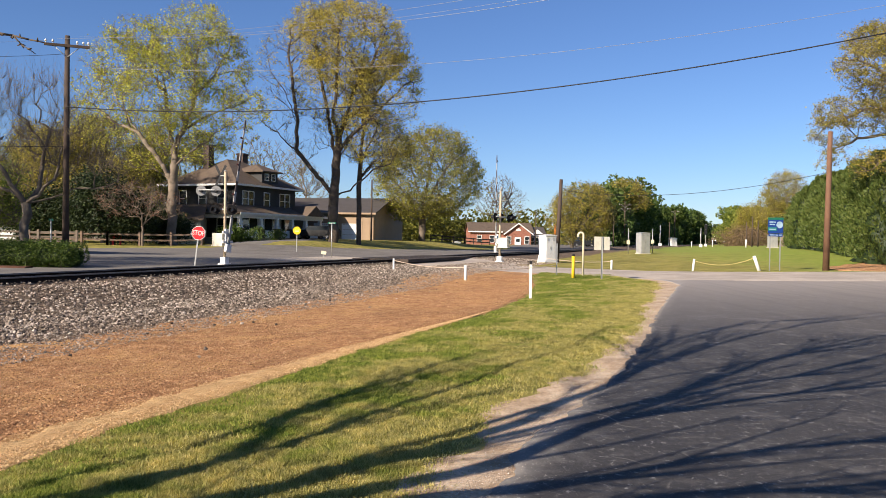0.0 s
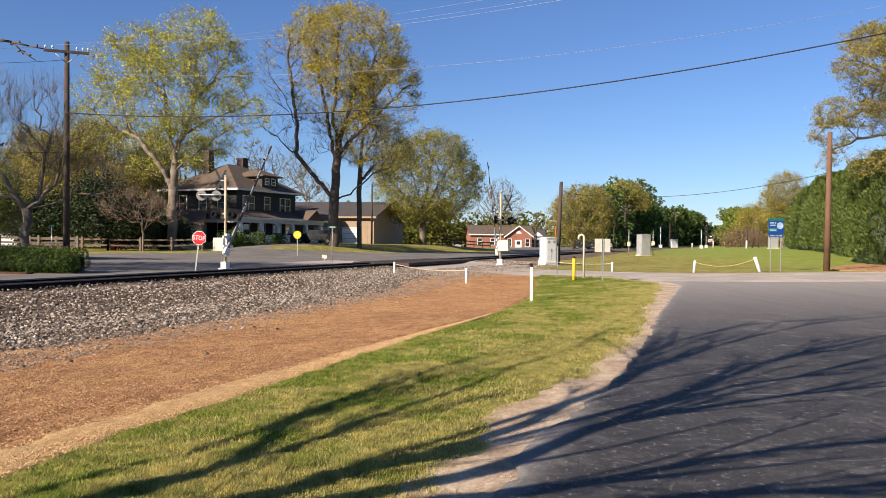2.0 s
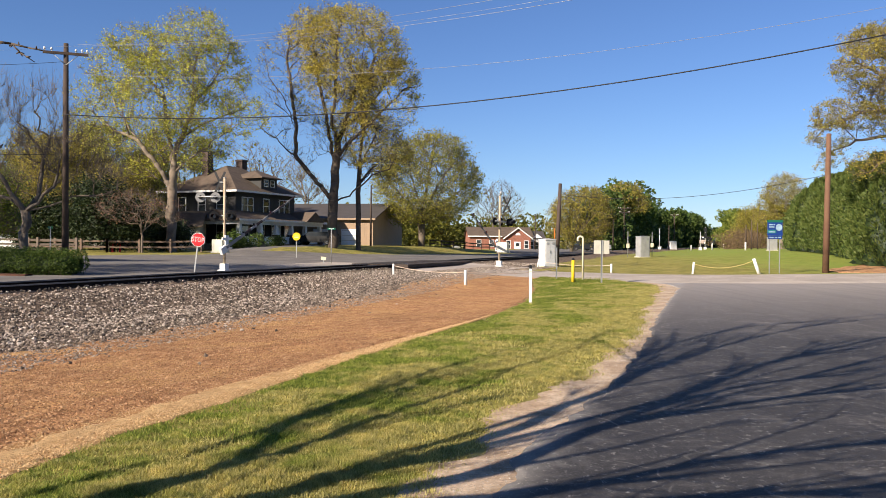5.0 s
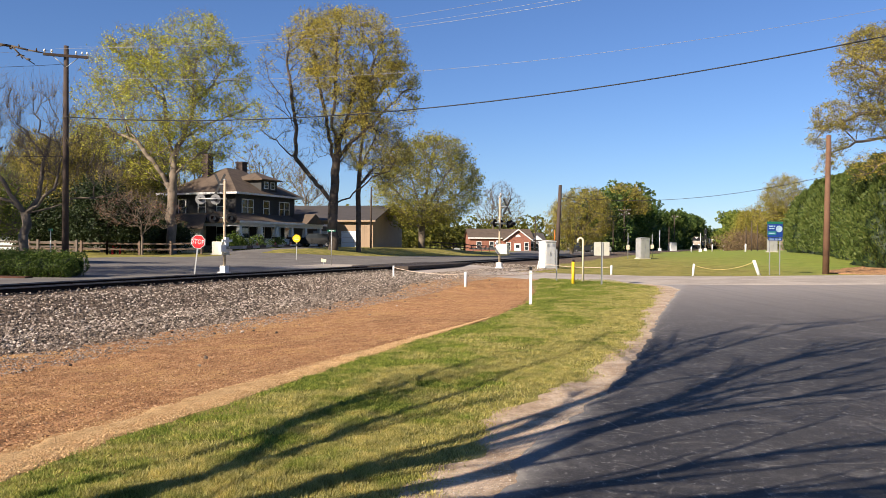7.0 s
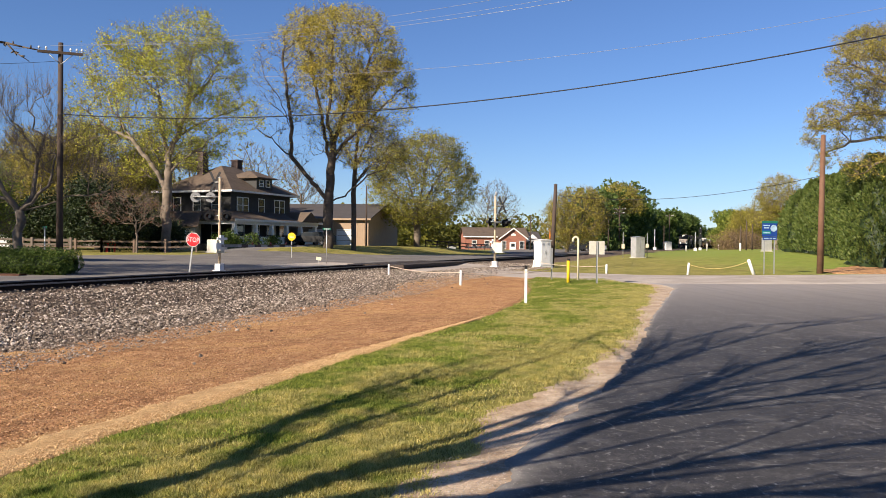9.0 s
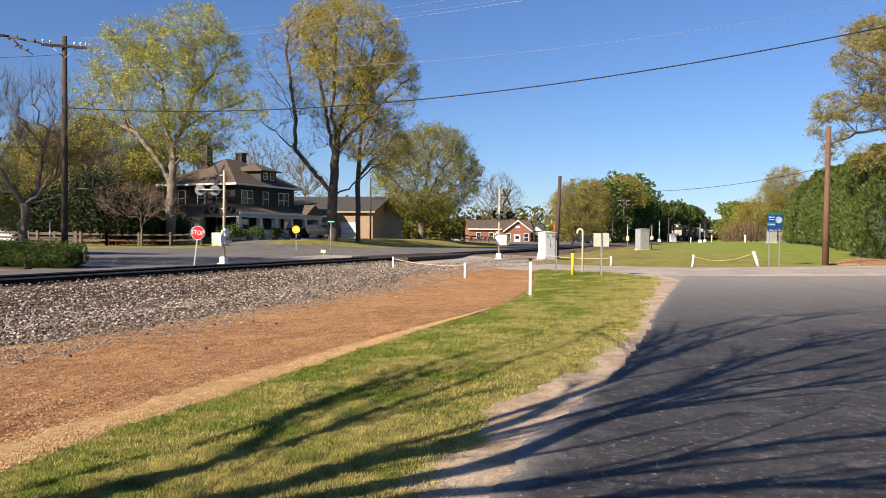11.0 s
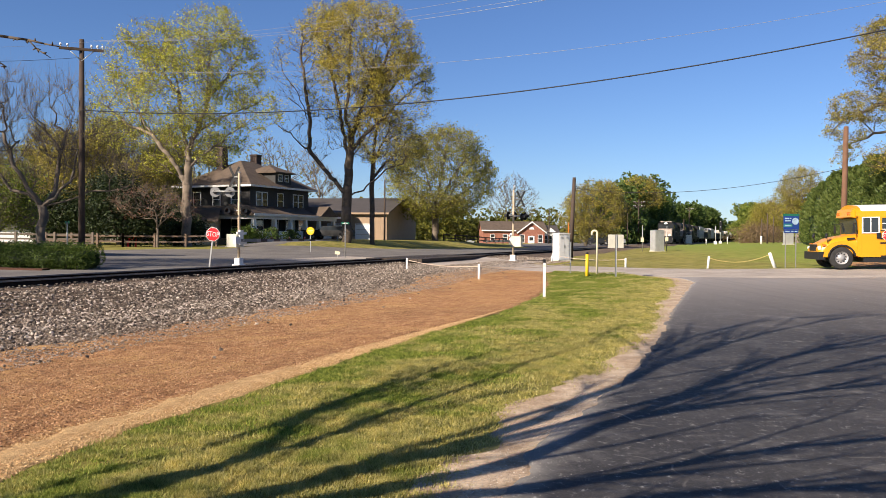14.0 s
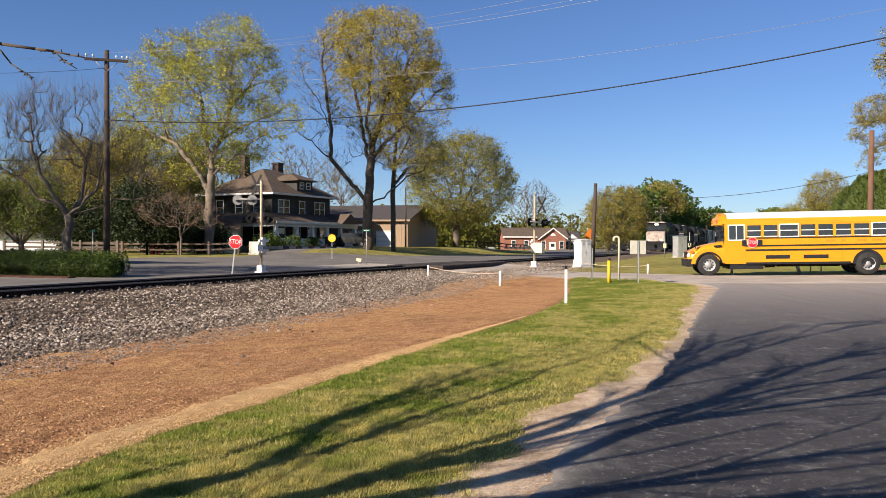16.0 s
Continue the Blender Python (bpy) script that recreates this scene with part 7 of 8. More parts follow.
def lawn_tree(label, base, high, wide, seed, leaf_mat, leaves, forks=6, bark="bark", leaf=0.09, twigs=6000, low=0.7):
    """A twiggy broad-headed garden tree: limbs fan out of a short trunk."""
    rng = np.random.default_rng(seed * 7 + 1)
    fork = high * 0.2
    limbs, blobs = [], []
    for k in range(forks):
        a = math.tau * (k + rng.uniform(-0.3, 0.3)) / forks
        r, top = wide * rng.uniform(0.45, 0.85), high * rng.uniform(0.62, 0.95)
        end = np.array((math.cos(a) * r, math.sin(a) * r * 0.8, top))
        limbs.append([(0, 0, fork)] + [tuple(np.array((0, 0, fork)) * (1 - f) + end * f + np.array((math.cos(a), math.sin(a), 0)) * wide * 0.18 * math.sin(f * math.pi) + rng.normal(size=3) * 0.15) for f in (0.33, 0.66, 1.0)])
        blobs.append((end[0], end[1], top - high * 0.1, wide * 0.45, wide * 0.4, high * 0.17))
        blobs.append((end[0] * 1.05, end[1] * 1.05, high * rng.uniform(0.4, 0.55), wide * 0.42, wide * 0.36, high * 0.16))
    tree("lawn_tree", label, base, blobs, [(0, 0, fork * 0.5), (0.03, 0, fork)], r_base=0.05 + high * 0.02, points=1300, leaves=leaves, leaf=leaf, tuft=8, tuft_r=0.24, bark=bark, leaf_mat=leaf_mat,
         seed=seed, spread=0.2, twigs=twigs, bf=0.35, limbs=limbs, r_tip=0.012, shell=0.4, low=low)


lawn_tree("twiggy olive tree crowding the lawn", (-32.3, 80.0, 0.54), 13.2, 5.4, 13, "leaf_olive", 34000, twigs=4500)
lawn_tree("tall olive tree with fine twigs behind the lawn", (-31.5, 93.0, 0.50), 13.4, 5.0, 25, "leaf_olive", 22000, twigs=4000)
lawn_tree("brown twiggy garden tree before dark evergreens", (-36.6, 76.0, 0.57), 12.4, 4.8, 23, "leaf_bronze", 24000, 7, twigs=4500)
lawn_tree("low spreading twiggy tree on the lawn edge", (-31.6, 74.0, 0.47), 8.6, 4.2, 33, "leaf_bronze", 14000, 7, low=1.0, twigs=4500)
lawn_tree("bronze garden tree among its neighbours", (-41.5, 84.0, 0.6), 12.0, 5.2, 35, "leaf_olive", 18000, twigs=4000)
lawn_tree("leafy tree behind the hedge garden", (-46.5, 82.0, 0.6), 10.5, 5.0, 37, "leaf_olive", 18000, twigs=3000)
lawn_tree("green tree in fresh leaf behind the house lawn", (-39.0, 94.0, 0.6), 13.0, 5.6, 39, "leaf_fresh", 26000, leaf=0.11, twigs=3000)
lawn_tree("small green-leafed garden tree beyond the hedge", (-25.8, 44.0, 0.4), 4.8, 2.2, 43, "leaf_fresh", 14000, 6, leaf=0.07, twigs=1500)
tree("magnolia_tree", "low dark evergreen beside the outbuilding", (-26.3, 74.0, 0.46),
     [(0.0, 0, 1.9, 1.9, 1.5, 1.7), (-1.2, 0.2, 2.5, 1.3, 1.2, 1.6), (1.4, 0, 1.5, 1.5, 1.2, 1.3)],
     [(0, 0.0, 0.6), (0.02, 0.0, 1.1)], r_base=0.14, points=260, leaves=11000, leaf=0.11, bark='bark_dark', leaf_mat='dark_leaf_and_shade', seed=26, spread=0.35, shell=0.8)
tree("magnolia_tree", "dense dark evergreen tree on the lawn", (-28.17, 68.00, 0.46),
     [(-0.03, -1.06, 3.06, 2.65, 2.25, 2.41), (-1.72, -0.2, 3.51, 1.93, 1.64, 2.65), (1.42, 0.32, 2.36, 1.69, 1.43, 1.93), (-0.77, -0.6, 4.97, 1.93, 1.64, 1.69)],
     [(-0.01, 0.0, 1.13), (-0.02, 0.0, 1.85)], r_base=0.25, points=400, leaves=22000, leaf=0.12, bark='bark_dark', leaf_mat='dark_leaf_and_shade', seed=14, spread=0.45, shell=0.8)
tree("dogwood_tree", "small grey bare ornamental tree with reddish buds on the lawn", (-24.9, 66.00, 0.44),
     [(-0.32, -1.0, 3.77, 3.0, 2.31, 1.5), (-2.4, -0.19, 4.2, 1.87, 1.59, 1.2), (1.6, 0.31, 3.3, 1.8, 1.39, 1.2)],
     [(-0.01, 0.0, 1.0), (-0.05, 0.0, 1.6)], r_base=0.10, points=420, leaves=1600, leaf=0.05, tuft=6, tuft_r=0.15, bark='bark_pale', leaf_mat='leaf_pinkish', seed=15, spread=0.15, twigs=700, r_tip=0.009, bf=0.35)
tree("bare_tree", "thin leafless tree beyond the red-brick house", (11.20, 165.00, 0.19),
     [(0.42, -1.22, 10.9, 3.04, 2.59, 3.51), (2.8, -0.34, 8.6, 3.28, 2.79, 3.51), (-2.48, 0.56, 9.68, 2.93, 2.49, 3.74)],
     [(-1.39, 0.0, 0.34), (-0.98, 0.0, 3.86), (-0.55, 0.0, 6.21)], r_base=0.22, points=700, leaves=200, leaf=0.2, bark='bark', leaf_mat='leaf_olive', seed=16, spread=0.5, twigs=3500, r_tip=0.016, bf=0.35)
tree("bare_tree", "leafless tree behind the house roof", (-25.63, 115.00, 0.25),
     [(0.27, -1.47, 11.49, 3.67, 3.12, 3.26), (-2.6, -0.3, 13.07, 2.85, 2.43, 3.26), (3.14, 0.55, 9.91, 2.85, 2.43, 2.85)],
     [(0.39, 0.0, 2.54), (0.26, 0.0, 5.79), (0.24, 0.0, 7.83)], r_base=0.3, points=260, leaves=250, leaf=0.2, bark='bark', leaf_mat='leaf_olive', seed=17, spread=0.5, twigs=1200, r_tip=0.018)
tree("bare_tree", "slim leafless tree between house and garage", (-18.6, 108.0, 0.25),
     [(0.2, 0, 9.0, 2.2, 2.0, 2.6), (-1.6, 0, 11.4, 1.8, 1.6, 2.2), (2.6, 0, 7.4, 1.8, 1.6, 2.0)],
     [(0.1, 0.0, 2.5), (0.2, 0.0, 5.0)], r_base=0.18, points=240, leaves=300, leaf=0.12, bark='bark_pale', leaf_mat='leaf_olive', seed=19, spread=0.4, twigs=1500, r_tip=0.016)
tree("magnolia_tree", "dense dark evergreen on the lawn behind the hedge", (-35.38, 74.00, 0.55),
     [(-0.29, -1.05, 2.8, 2.62, 2.23, 2.2), (-2.65, -0.25, 2.5, 2.36, 2.01, 2.1), (1.54, 0.4, 4.14, 2.1, 1.78, 2.36), (-4.2, 0.5, 2.6, 1.8, 1.6, 1.6)],
     [(-0.27, 0.0, 0.7), (-0.33, 0.0, 1.49)], r_base=0.25, points=500, leaves=24000, leaf=0.13, bark='bark_dark', leaf_mat='dark_leaf_and_shade', seed=24, spread=0.5, shell=0.8)


# ---- bare garden tree, hedge, cypress row ----
MYRTLE_LIMBS = [
    [(0.05, 0, 2.7), (-0.7, 0.2, 3.3), (-1.5, 0.1, 3.5), (-2.2, 0.4, 4.3), (-3.4, 0.3, 5.0)],
    [(0.05, 0, 2.7), (-0.4, -0.5, 3.6), (-0.9, -0.8, 4.6), (-1.3, -0.9, 6.2)],
    [(0.05, 0, 2.7), (0.5, 0.4, 3.5), (0.5, 0.7, 4.6), (0.9, 0.7, 6.4)],
    [(0.05, 0, 2.7), (0.8, -0.2, 3.1), (1.6, -0.3, 3.9), (1.9, -0.2, 5.4)],
    [(0.05, 0, 2.7), (1.1, 0.3, 3.0), (2.2, 0.4, 3.5), (3.3, 0.2, 3.5), (4.5, 0.0, 3.8)],
    [(0.0, 0, 1.7), (-0.8, -0.4, 2.3), (-1.7, -0.6, 2.4), (-2.9, -0.5, 3.1)]]
tree("crape_myrtle", "bare crape myrtle with crooked limbs and upright shoots", (-20.3, 38.6, gz(-20.3, 38.6)),
     [(-3.0, 0.2, 6.6, 1.6, 1.2, 2.0), (-1.2, -0.4, 7.0, 1.6, 1.3, 2.2), (0.8, 0.4, 7.0, 1.6, 1.3, 2.2), (2.4, 0.1, 5.6, 1.5, 1.1, 1.8), (4.0, 0.0, 4.6, 1.0, 0.8, 1.0), (-0.4, 0.2, 5.0, 2.6, 1.4, 1.2)],
     [(0.03, 0, 0.9), (-0.02, 0, 1.7), (0.05, 0, 2.7)], r_base=0.21, points=620, leaves=900, leaf=0.035, bark="bark", leaf_mat="leaf_gold", seed=21, bf=0.2, spread=0.05, r_tip=0.008,
     twigs=2600, limbs=MYRTLE_LIMBS, twig_long=(0.5, 1.7), twig_up=1.1, sway=0.05)
lawn_tree("broad half-leafed garden tree at the street corner", (-27.2, 29.5, 0.3), 13.0, 5.0, 45, "leaf_bronze", 12000, 7, twigs=2500)


def clumps(name, label, category, blobs, per, leaf, mat, seed, kind="", flat=0.8, shell=1.6, parent=None, lump=0.18):
    """Foliage of overlapping uneven clumps: leaves thickest near the outside of each."""
    rng = np.random.default_rng(seed)
    pts = []
    for b in blobs:
        n = max(30, int(per * (b[3] * b[4] + b[4] * b[5] + b[3] * b[5])))
        d = rng.normal(size=(n, 3))
        d /= np.linalg.norm(d, axis=1)[:, None]
        r = rng.uniform(0.25, 1, n) ** (1 / (1 + shell))
        wave = 1 + lump * np.sin(d[:, 0] * 5 + b[0]) * np.sin(d[:, 1] * 4 + b[1]) + lump * np.sin(d[:, 2] * 6 + b[2] + d[:, 0] * 3)
        pts.append(np.array(b[:3]) + d * (r * wave)[:, None] * np.array(b[3:]))
    pts = np.concatenate(pts)
    me = leaf_mesh(name, pts, leaf, M[mat], rng, flat)
    ob = new(name, me)
    if parent:
        ob.parent = parent
        return ob
    return tagged(ob, label, category, kind=kind)


def hedge():
    ob = thing("hedge", "clipped green hedge in front of the trees", "hedge")
    rng = np.random.default_rng(31)
    blobs = []
    for k in range(36):
        x = -27.0 + k * 0.34 + rng.normal() * 0.05
        if x > -15.35:
            break
        y = 32.4 + 0.02 * k + rng.normal() * 0.10
        z = gz(x, y)
        low = 0.06 if x > -16.0 else 0.0
        blobs.append((x, y, z + 0.52, 0.44, 0.6, 0.56 - low + 0.04 * rng.normal()))
        blobs.append((x, y + 1.0, z + 0.56, 0.46, 0.6, 0.60 - low + 0.03 * rng.normal()))
    clumps("foliage", "", "", blobs, 1500, 0.036, "leaf_hedge", 32, parent=ob, shell=4.5, lump=0.08)
    # dark shell inside the leaves: shade of the hedge's depth put in as colour
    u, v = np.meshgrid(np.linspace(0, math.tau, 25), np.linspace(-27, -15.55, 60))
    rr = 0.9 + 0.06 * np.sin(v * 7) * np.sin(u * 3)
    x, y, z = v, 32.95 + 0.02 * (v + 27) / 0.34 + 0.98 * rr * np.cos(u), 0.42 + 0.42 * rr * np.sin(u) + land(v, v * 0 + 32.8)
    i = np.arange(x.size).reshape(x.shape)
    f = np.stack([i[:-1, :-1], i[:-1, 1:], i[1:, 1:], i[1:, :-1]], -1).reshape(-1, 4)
    core = new("shade_core", soup("shade_core", np.stack([x, y, z], -1).reshape(-1, 3), f, M["dark_leaf_and_shade"], True))
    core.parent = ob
    for k in range(24):
        x = -26.8 + k * 0.48
        if x > -15.7:
            break
        bm = bmesh.new()
        tube(bm, (x, 32.8, gz(x, 32.8) - 0.05), (x + 0.1, 32.9, gz(x, 32.8) + 0.5), 0.03, 0.015, 5)
        part("stem", bm, M["bark"], ob)


hedge()


def mulch_place(u, v):
    x = -29 + v * 12.4
    front = 31.7 + 0.01 * (x + 20) ** 2 * 0.0 + jag(x, 9, 0.25, 0.5)
    back = 35.5 - np.clip((x + 21.0) * 1.2, 0, 3.2)
    return x + 0 * u, front + u * (back - front)


sheet("planting_bed", 40, 14, mulch_place, M["mulch"], 0.09, "bed of reddish bark mulch under the hedge", "mulch")


def cypress(at, h, r, seed):
    x, y = at
    rng = np.random.default_rng(seed)
    ob = thing("cypress_tree", "dense green conical cypress in a tall screen row", "tree", pose(x, y, gz(x, y)), "cypress screen")
    bm = bmesh.new()
    tube(bm, (0, 0, -0.2), (0, 0, h * 0.9), 0.14, 0.02, 7)
    part("trunk", bm, M["bark_dark"], ob)
    n = 11000 if y < 68 else 5000
    k = rng.uniform(0, 1, n) ** 0.8
    z = 0.10 + k * (h - 0.10)
    ang = rng.uniform(0, math.tau, n)

    def girth(k, z, ang):
        return r * np.sin(np.clip((1 - k) * 1.9 + 0.12, 0, math.pi / 2)) ** 0.8 * (1 + 0.20 * np.sin(ang * 5 + z * 2.2 + seed) + 0.16 * np.sin(ang * 8 - z * 4.1) + 0.10 * np.sin(ang * 13 + z * 7.0))

    rr = girth(k, z, ang) * rng.uniform(0.62, 1.0, n) ** 0.5
    c = np.stack([np.cos(ang) * rr, np.sin(ang) * rr, z + rr * 0.12], 1)
    f = new("foliage", spray_mesh("foliage", c, ang, 0.13 if y < 68 else 0.18, M["leaf_cypress"], rng))
    f.parent = ob
    # dark lobed shell that paints shade into the gaps between the sprays
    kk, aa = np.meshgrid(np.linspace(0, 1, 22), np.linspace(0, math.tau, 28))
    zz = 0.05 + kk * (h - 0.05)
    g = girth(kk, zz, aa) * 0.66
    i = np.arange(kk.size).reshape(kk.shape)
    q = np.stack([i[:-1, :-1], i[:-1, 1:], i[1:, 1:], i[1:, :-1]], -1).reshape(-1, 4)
    core = new("shade_core", soup("shade_core", np.stack([np.cos(aa) * g, np.sin(aa) * g, zz], -1).reshape(-1, 3), q, M["dark_leaf_and_shade"], True))
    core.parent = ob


def spray_mesh(name, c, ang, size, mat, rng):
    """Upswept sprays, each two narrow bent blades."""
    n = len(c)
    out = np.stack([np.cos(ang), np.sin(ang), rng.uniform(0.5, 1.6, n)], 1) + rng.normal(size=(n, 3)) * 0.35
    out /= np.linalg.norm(out, axis=1)[:, None]
    side = np.cross(out, rng.normal(size=(n, 3)))
    side /= np.linalg.norm(side, axis=1)[:, None]
    s = (size * rng.uniform(0.6, 1.3, n))[:, None]
    v = np.stack([c - out * s * 0.6, c + side * s * 0.34, c + out * s, c - side * s * 0.34], 1).reshape(-1, 3)
    i = np.arange(n)[:, None] * 4
    return soup(name, v, np.concatenate([i + [[0, 1, 2]], i + [[0, 2, 3]]]), mat)


def cypress_row():
    rng = np.random.default_rng(41)
    for k in range(20):
        f = k / 19
        x, y = 28.2 + 11.8 * f + rng.normal() * 0.4, 49.0 + 40.0 * f + rng.normal() * 0.4
        cypress((x, y), (7.3 - 1.0 * f) * rng.uniform(0.86, 1.08), 1.75 * rng.uniform(0.85, 1.15), 100 + k)


cypress_row()


# ---- woods, shrubs, distance ----
def wood_row(name, label, line, high, leaf, mat, seed, per=7.0, n=20, deep=6.0, wide=1.0):
    rng = np.random.default_rng(seed)
    (xa, ya), (xb, yb) = line
    blobs = []
    for k in range(n):
        f = (k + rng.uniform(-0.3, 0.3)) / max(1, n - 1)
        h = np.interp(f, np.linspace(0, 1, len(high)), high) * rng.uniform(0.88, 1.08)
        x, y = xa + (xb - xa) * f, ya + (yb - ya) * f + rng.uniform(-0.5, 0.5) * deep
        w = math.hypot(xb - xa, yb - ya) / n * rng.uniform(1.0, 1.5) * wide
        z0 = gz(x, y)
        for j in range(4):
            g = (j + 0.6) / 4
            blobs.append((x + rng.normal() * w * 0.35, y + rng.normal() * 1.5, z0 + h * g * 0.88, w * (1.1 - 0.5 * g), w * (1.0 - 0.45 * g), h * 0.20))
    return clumps(name, label, "woods", blobs, per, leaf, mat, seed + 1, kind="stuff")


wood_row("far_woods", "green spring woods along the railway", ((29, 158), (57, 232)), (12.0, 15.5, 16.5, 17.0), 0.46, "leaf_green", 51, 9, 24, 10)
wood_row("far_woods", "green spring woods along the railway", ((50, 225), (80, 312)), (18.5, 18.5, 18.0), 0.6, "leaf_green", 53, 7, 18, 10)
wood_row("far_woods", "green spring woods along the railway", ((86, 315), (182, 570)), (16.0, 18.0, 21.0), 0.8, "leaf_green", 54, 8, 26, 8, 0.45)
wood_row("far_woods", "olive spring woods beyond the brick house", ((-16, 190), (40, 205)), (9.5, 10.5, 9.0, 8.5, 10.0), 0.45, "leaf_wood", 55, 7, 28, 10)
wood_row("far_woods", "olive spring woods behind the garage", ((-66, 135), (0, 160)), (10.0, 10.5, 9.2, 9.4), 0.42, "leaf_wood", 57, 8, 28, 10)
wood_row("far_woods", "mixed woods at the right side of the line", ((184, 500), (86, 195)), (23, 18.0, 13.5, 10.0), 0.7, "leaf_fresh", 59, 6, 34, 6, 0.75)
wood_row("far_woods", "bare brown brush beside the field", ((65, 180), (56, 142)), (3.6, 4.4, 3.0), 0.14, "leaf_brush", 61, 20, 12, 3, 0.8)
wood_row("far_woods", "hazy woods closing the view down the line", ((100, 560), (330, 640)), (17, 15, 16), 1.2, "leaf_green", 63, 3, 22, 12)
wood_row("far_woods", "deep green trees behind the lawns", ((-62, 92), (-30, 98)), (10.5, 11.5, 9.5), 0.34, "leaf_wood", 65, 12, 16, 6)
wood_row("far_woods", "dark woods behind the cypress screen", ((44, 60), (58, 110)), (7.5, 8, 8), 0.35, "leaf_green", 67, 6, 14, 5)
wood_row("far_woods", "low dark undergrowth along the rails", ((27, 160), (58, 236)), (2.6, 3.4, 3.0), 0.36, "dark_leaf_and_shade", 69, 9, 30, 4)
wood_row("far_woods", "distant woods at the skyline", ((-400, 520), (60, 620)), (16, 17, 15), 1.4, "leaf_wood", 71, 2.5, 34, 20)


def shrub(label, at, w, h, mat, seed, leaf=0.09):
    x, y = at
    ob = thing("shrub", label, "shrub", pose(x, y, gz(x, y)))
    rng = np.random.default_rng(seed)
    blobs = [(rng.normal() * w * 0.3, rng.normal() * w * 0.2, h * 0.42 + rng.normal() * h * 0.08, w * 0.42, w * 0.4, h * 0.45) for _ in range(6)]
    clumps("foliage", "", "", blobs, 150, leaf, mat, seed, parent=ob, shell=1.5)
    bm = bmesh.new()
    for k in range(4):
        tube(bm, (rng.normal() * 0.1, rng.normal() * 0.1, -0.1), (rng.normal() * w * 0.25, rng.normal() * w * 0.25, h * 0.6), 0.04, 0.015, 5)
    part("stem", bm, M["bark"], ob)


shrub("rounded green shrub at the porch corner", (-20.3, 74.5), 2.3, 1.9, "leaf_hedge", 81, 0.1)
shrub("dark green shrub at the porch corner", (-18.9, 76.5), 1.9, 1.6, "leaf_green", 82, 0.1)
shrub("clipped shrub before the porch", (-16.6, 80.0), 1.5, 1.2, "leaf_green", 83)
shrub("low shrub before the porch", (-21.8, 79.0), 1.6, 1.3, "leaf_hedge", 84)


# ---- parked vehicles, garden bench, far crossing ----
def parked_car(label, at, turn, mat, tall=1.7, long=4.6):
    x, y = at
    ob = thing("parked_car", label, "car", pose(x, y, gz(x, y), 0, 0, turn))
    L = long / 2
    bm = bmesh.new()
    prism(bm, [(-L, 0.35), (L, 0.35), (L, 0.75), (L - 0.15, 0.98), (L - 1.1, 1.05), (-L + 0.05, 1.05), (-L, 0.9)], "y", -0.9, 0.9)
    part("body", bm, M[mat], ob, bevel=0.06)
    bm = bmesh.new()
    prism(bm, [(-L + 0.1, 1.0), (L - 1.25, 1.0), (L - 1.85, tall), (-L + 0.35, tall)], "y", -0.78, 0.78)
    cab = part("cabin", bm, M["pane"], ob, bevel=0.05)
    bm = bmesh.new()
    box(bm, -L + 0.4, -0.76, tall - 0.03, L - 1.9, 0.76, tall + 0.05)
    part("roof", bm, M[mat], cab, bevel=0.02)
    for wx in (-L + 0.85, L - 0.85):
        for sy in (1, -1):
            wheel(ob, wx, sy * 0.82, 0.35, 0.22, "rim_grey", sy)
    for sy in (0.65, -0.65):
        bm = bmesh.new()
        box(bm, L - 0.06, sy - 0.16, 0.68, L + 0.01, sy + 0.16, 0.84)
        part("headlight", bm, M["lens_clear"], ob)


parked_car("dark grey estate car parked beyond the track", (24.4, 140), 195, "car_dark")
parked_car("black pick-up parked by the garage", (-14.3, 90.5), 160, "black", 1.45, 5.2)
parked_car("pale car parked far down the road", (28.4, 146), 200, "silver")


def bench():
    ob = thing("garden_chair", "red painted garden chair on the lawn", "chair", pose(-27.7, 67.6, gz(-27.7, 67.6), 0, 0, 15))
    for sx in (-0.3, 0.3):
        for sy in (-0.25, 0.3):
            bm = bmesh.new()
            box(bm, sx - 0.04, sy - 0.04, 0, sx + 0.04, sy + 0.04, 0.4 if sy < 0 else 1.0)
            part("leg", bm, M["red"], ob)
    bm = bmesh.new()
    box(bm, -0.36, -0.32, 0.38, 0.36, 0.34, 0.44)
    part("seat", bm, M["red"], ob)
    for k in range(4):
        bm = bmesh.new()
        box(bm, -0.32 + k * 0.17, 0.30, 0.44, -0.2 + k * 0.17, 0.34, 1.05)
        part("slat", bm, M["red"], ob)


bench()


def far_signal(label, at, h, heads):
    x, y = at
    ob = thing("railway_signal", label, "signal", pose(x, y, gz(x, y)))
    bm = bmesh.new()
    tube(bm, (0, 0, 0), (0, 0, h), 0.10, 0.08, 8)
    part("mast", bm, M["silver"], ob)
    for z in heads:
        bm = bmesh.new()
        box(bm, -0.35, -0.15, z - 0.6, 0.35, 0.1, z + 0.6)
        head = part("signal_head", bm, M["black"], ob, bevel=0.05)
    bm = bmesh.new()
    box(bm, -0.3, -0.25, 0, 0.3, 0.25, 0.7)
    part("relay_box", bm, M["white"], ob)


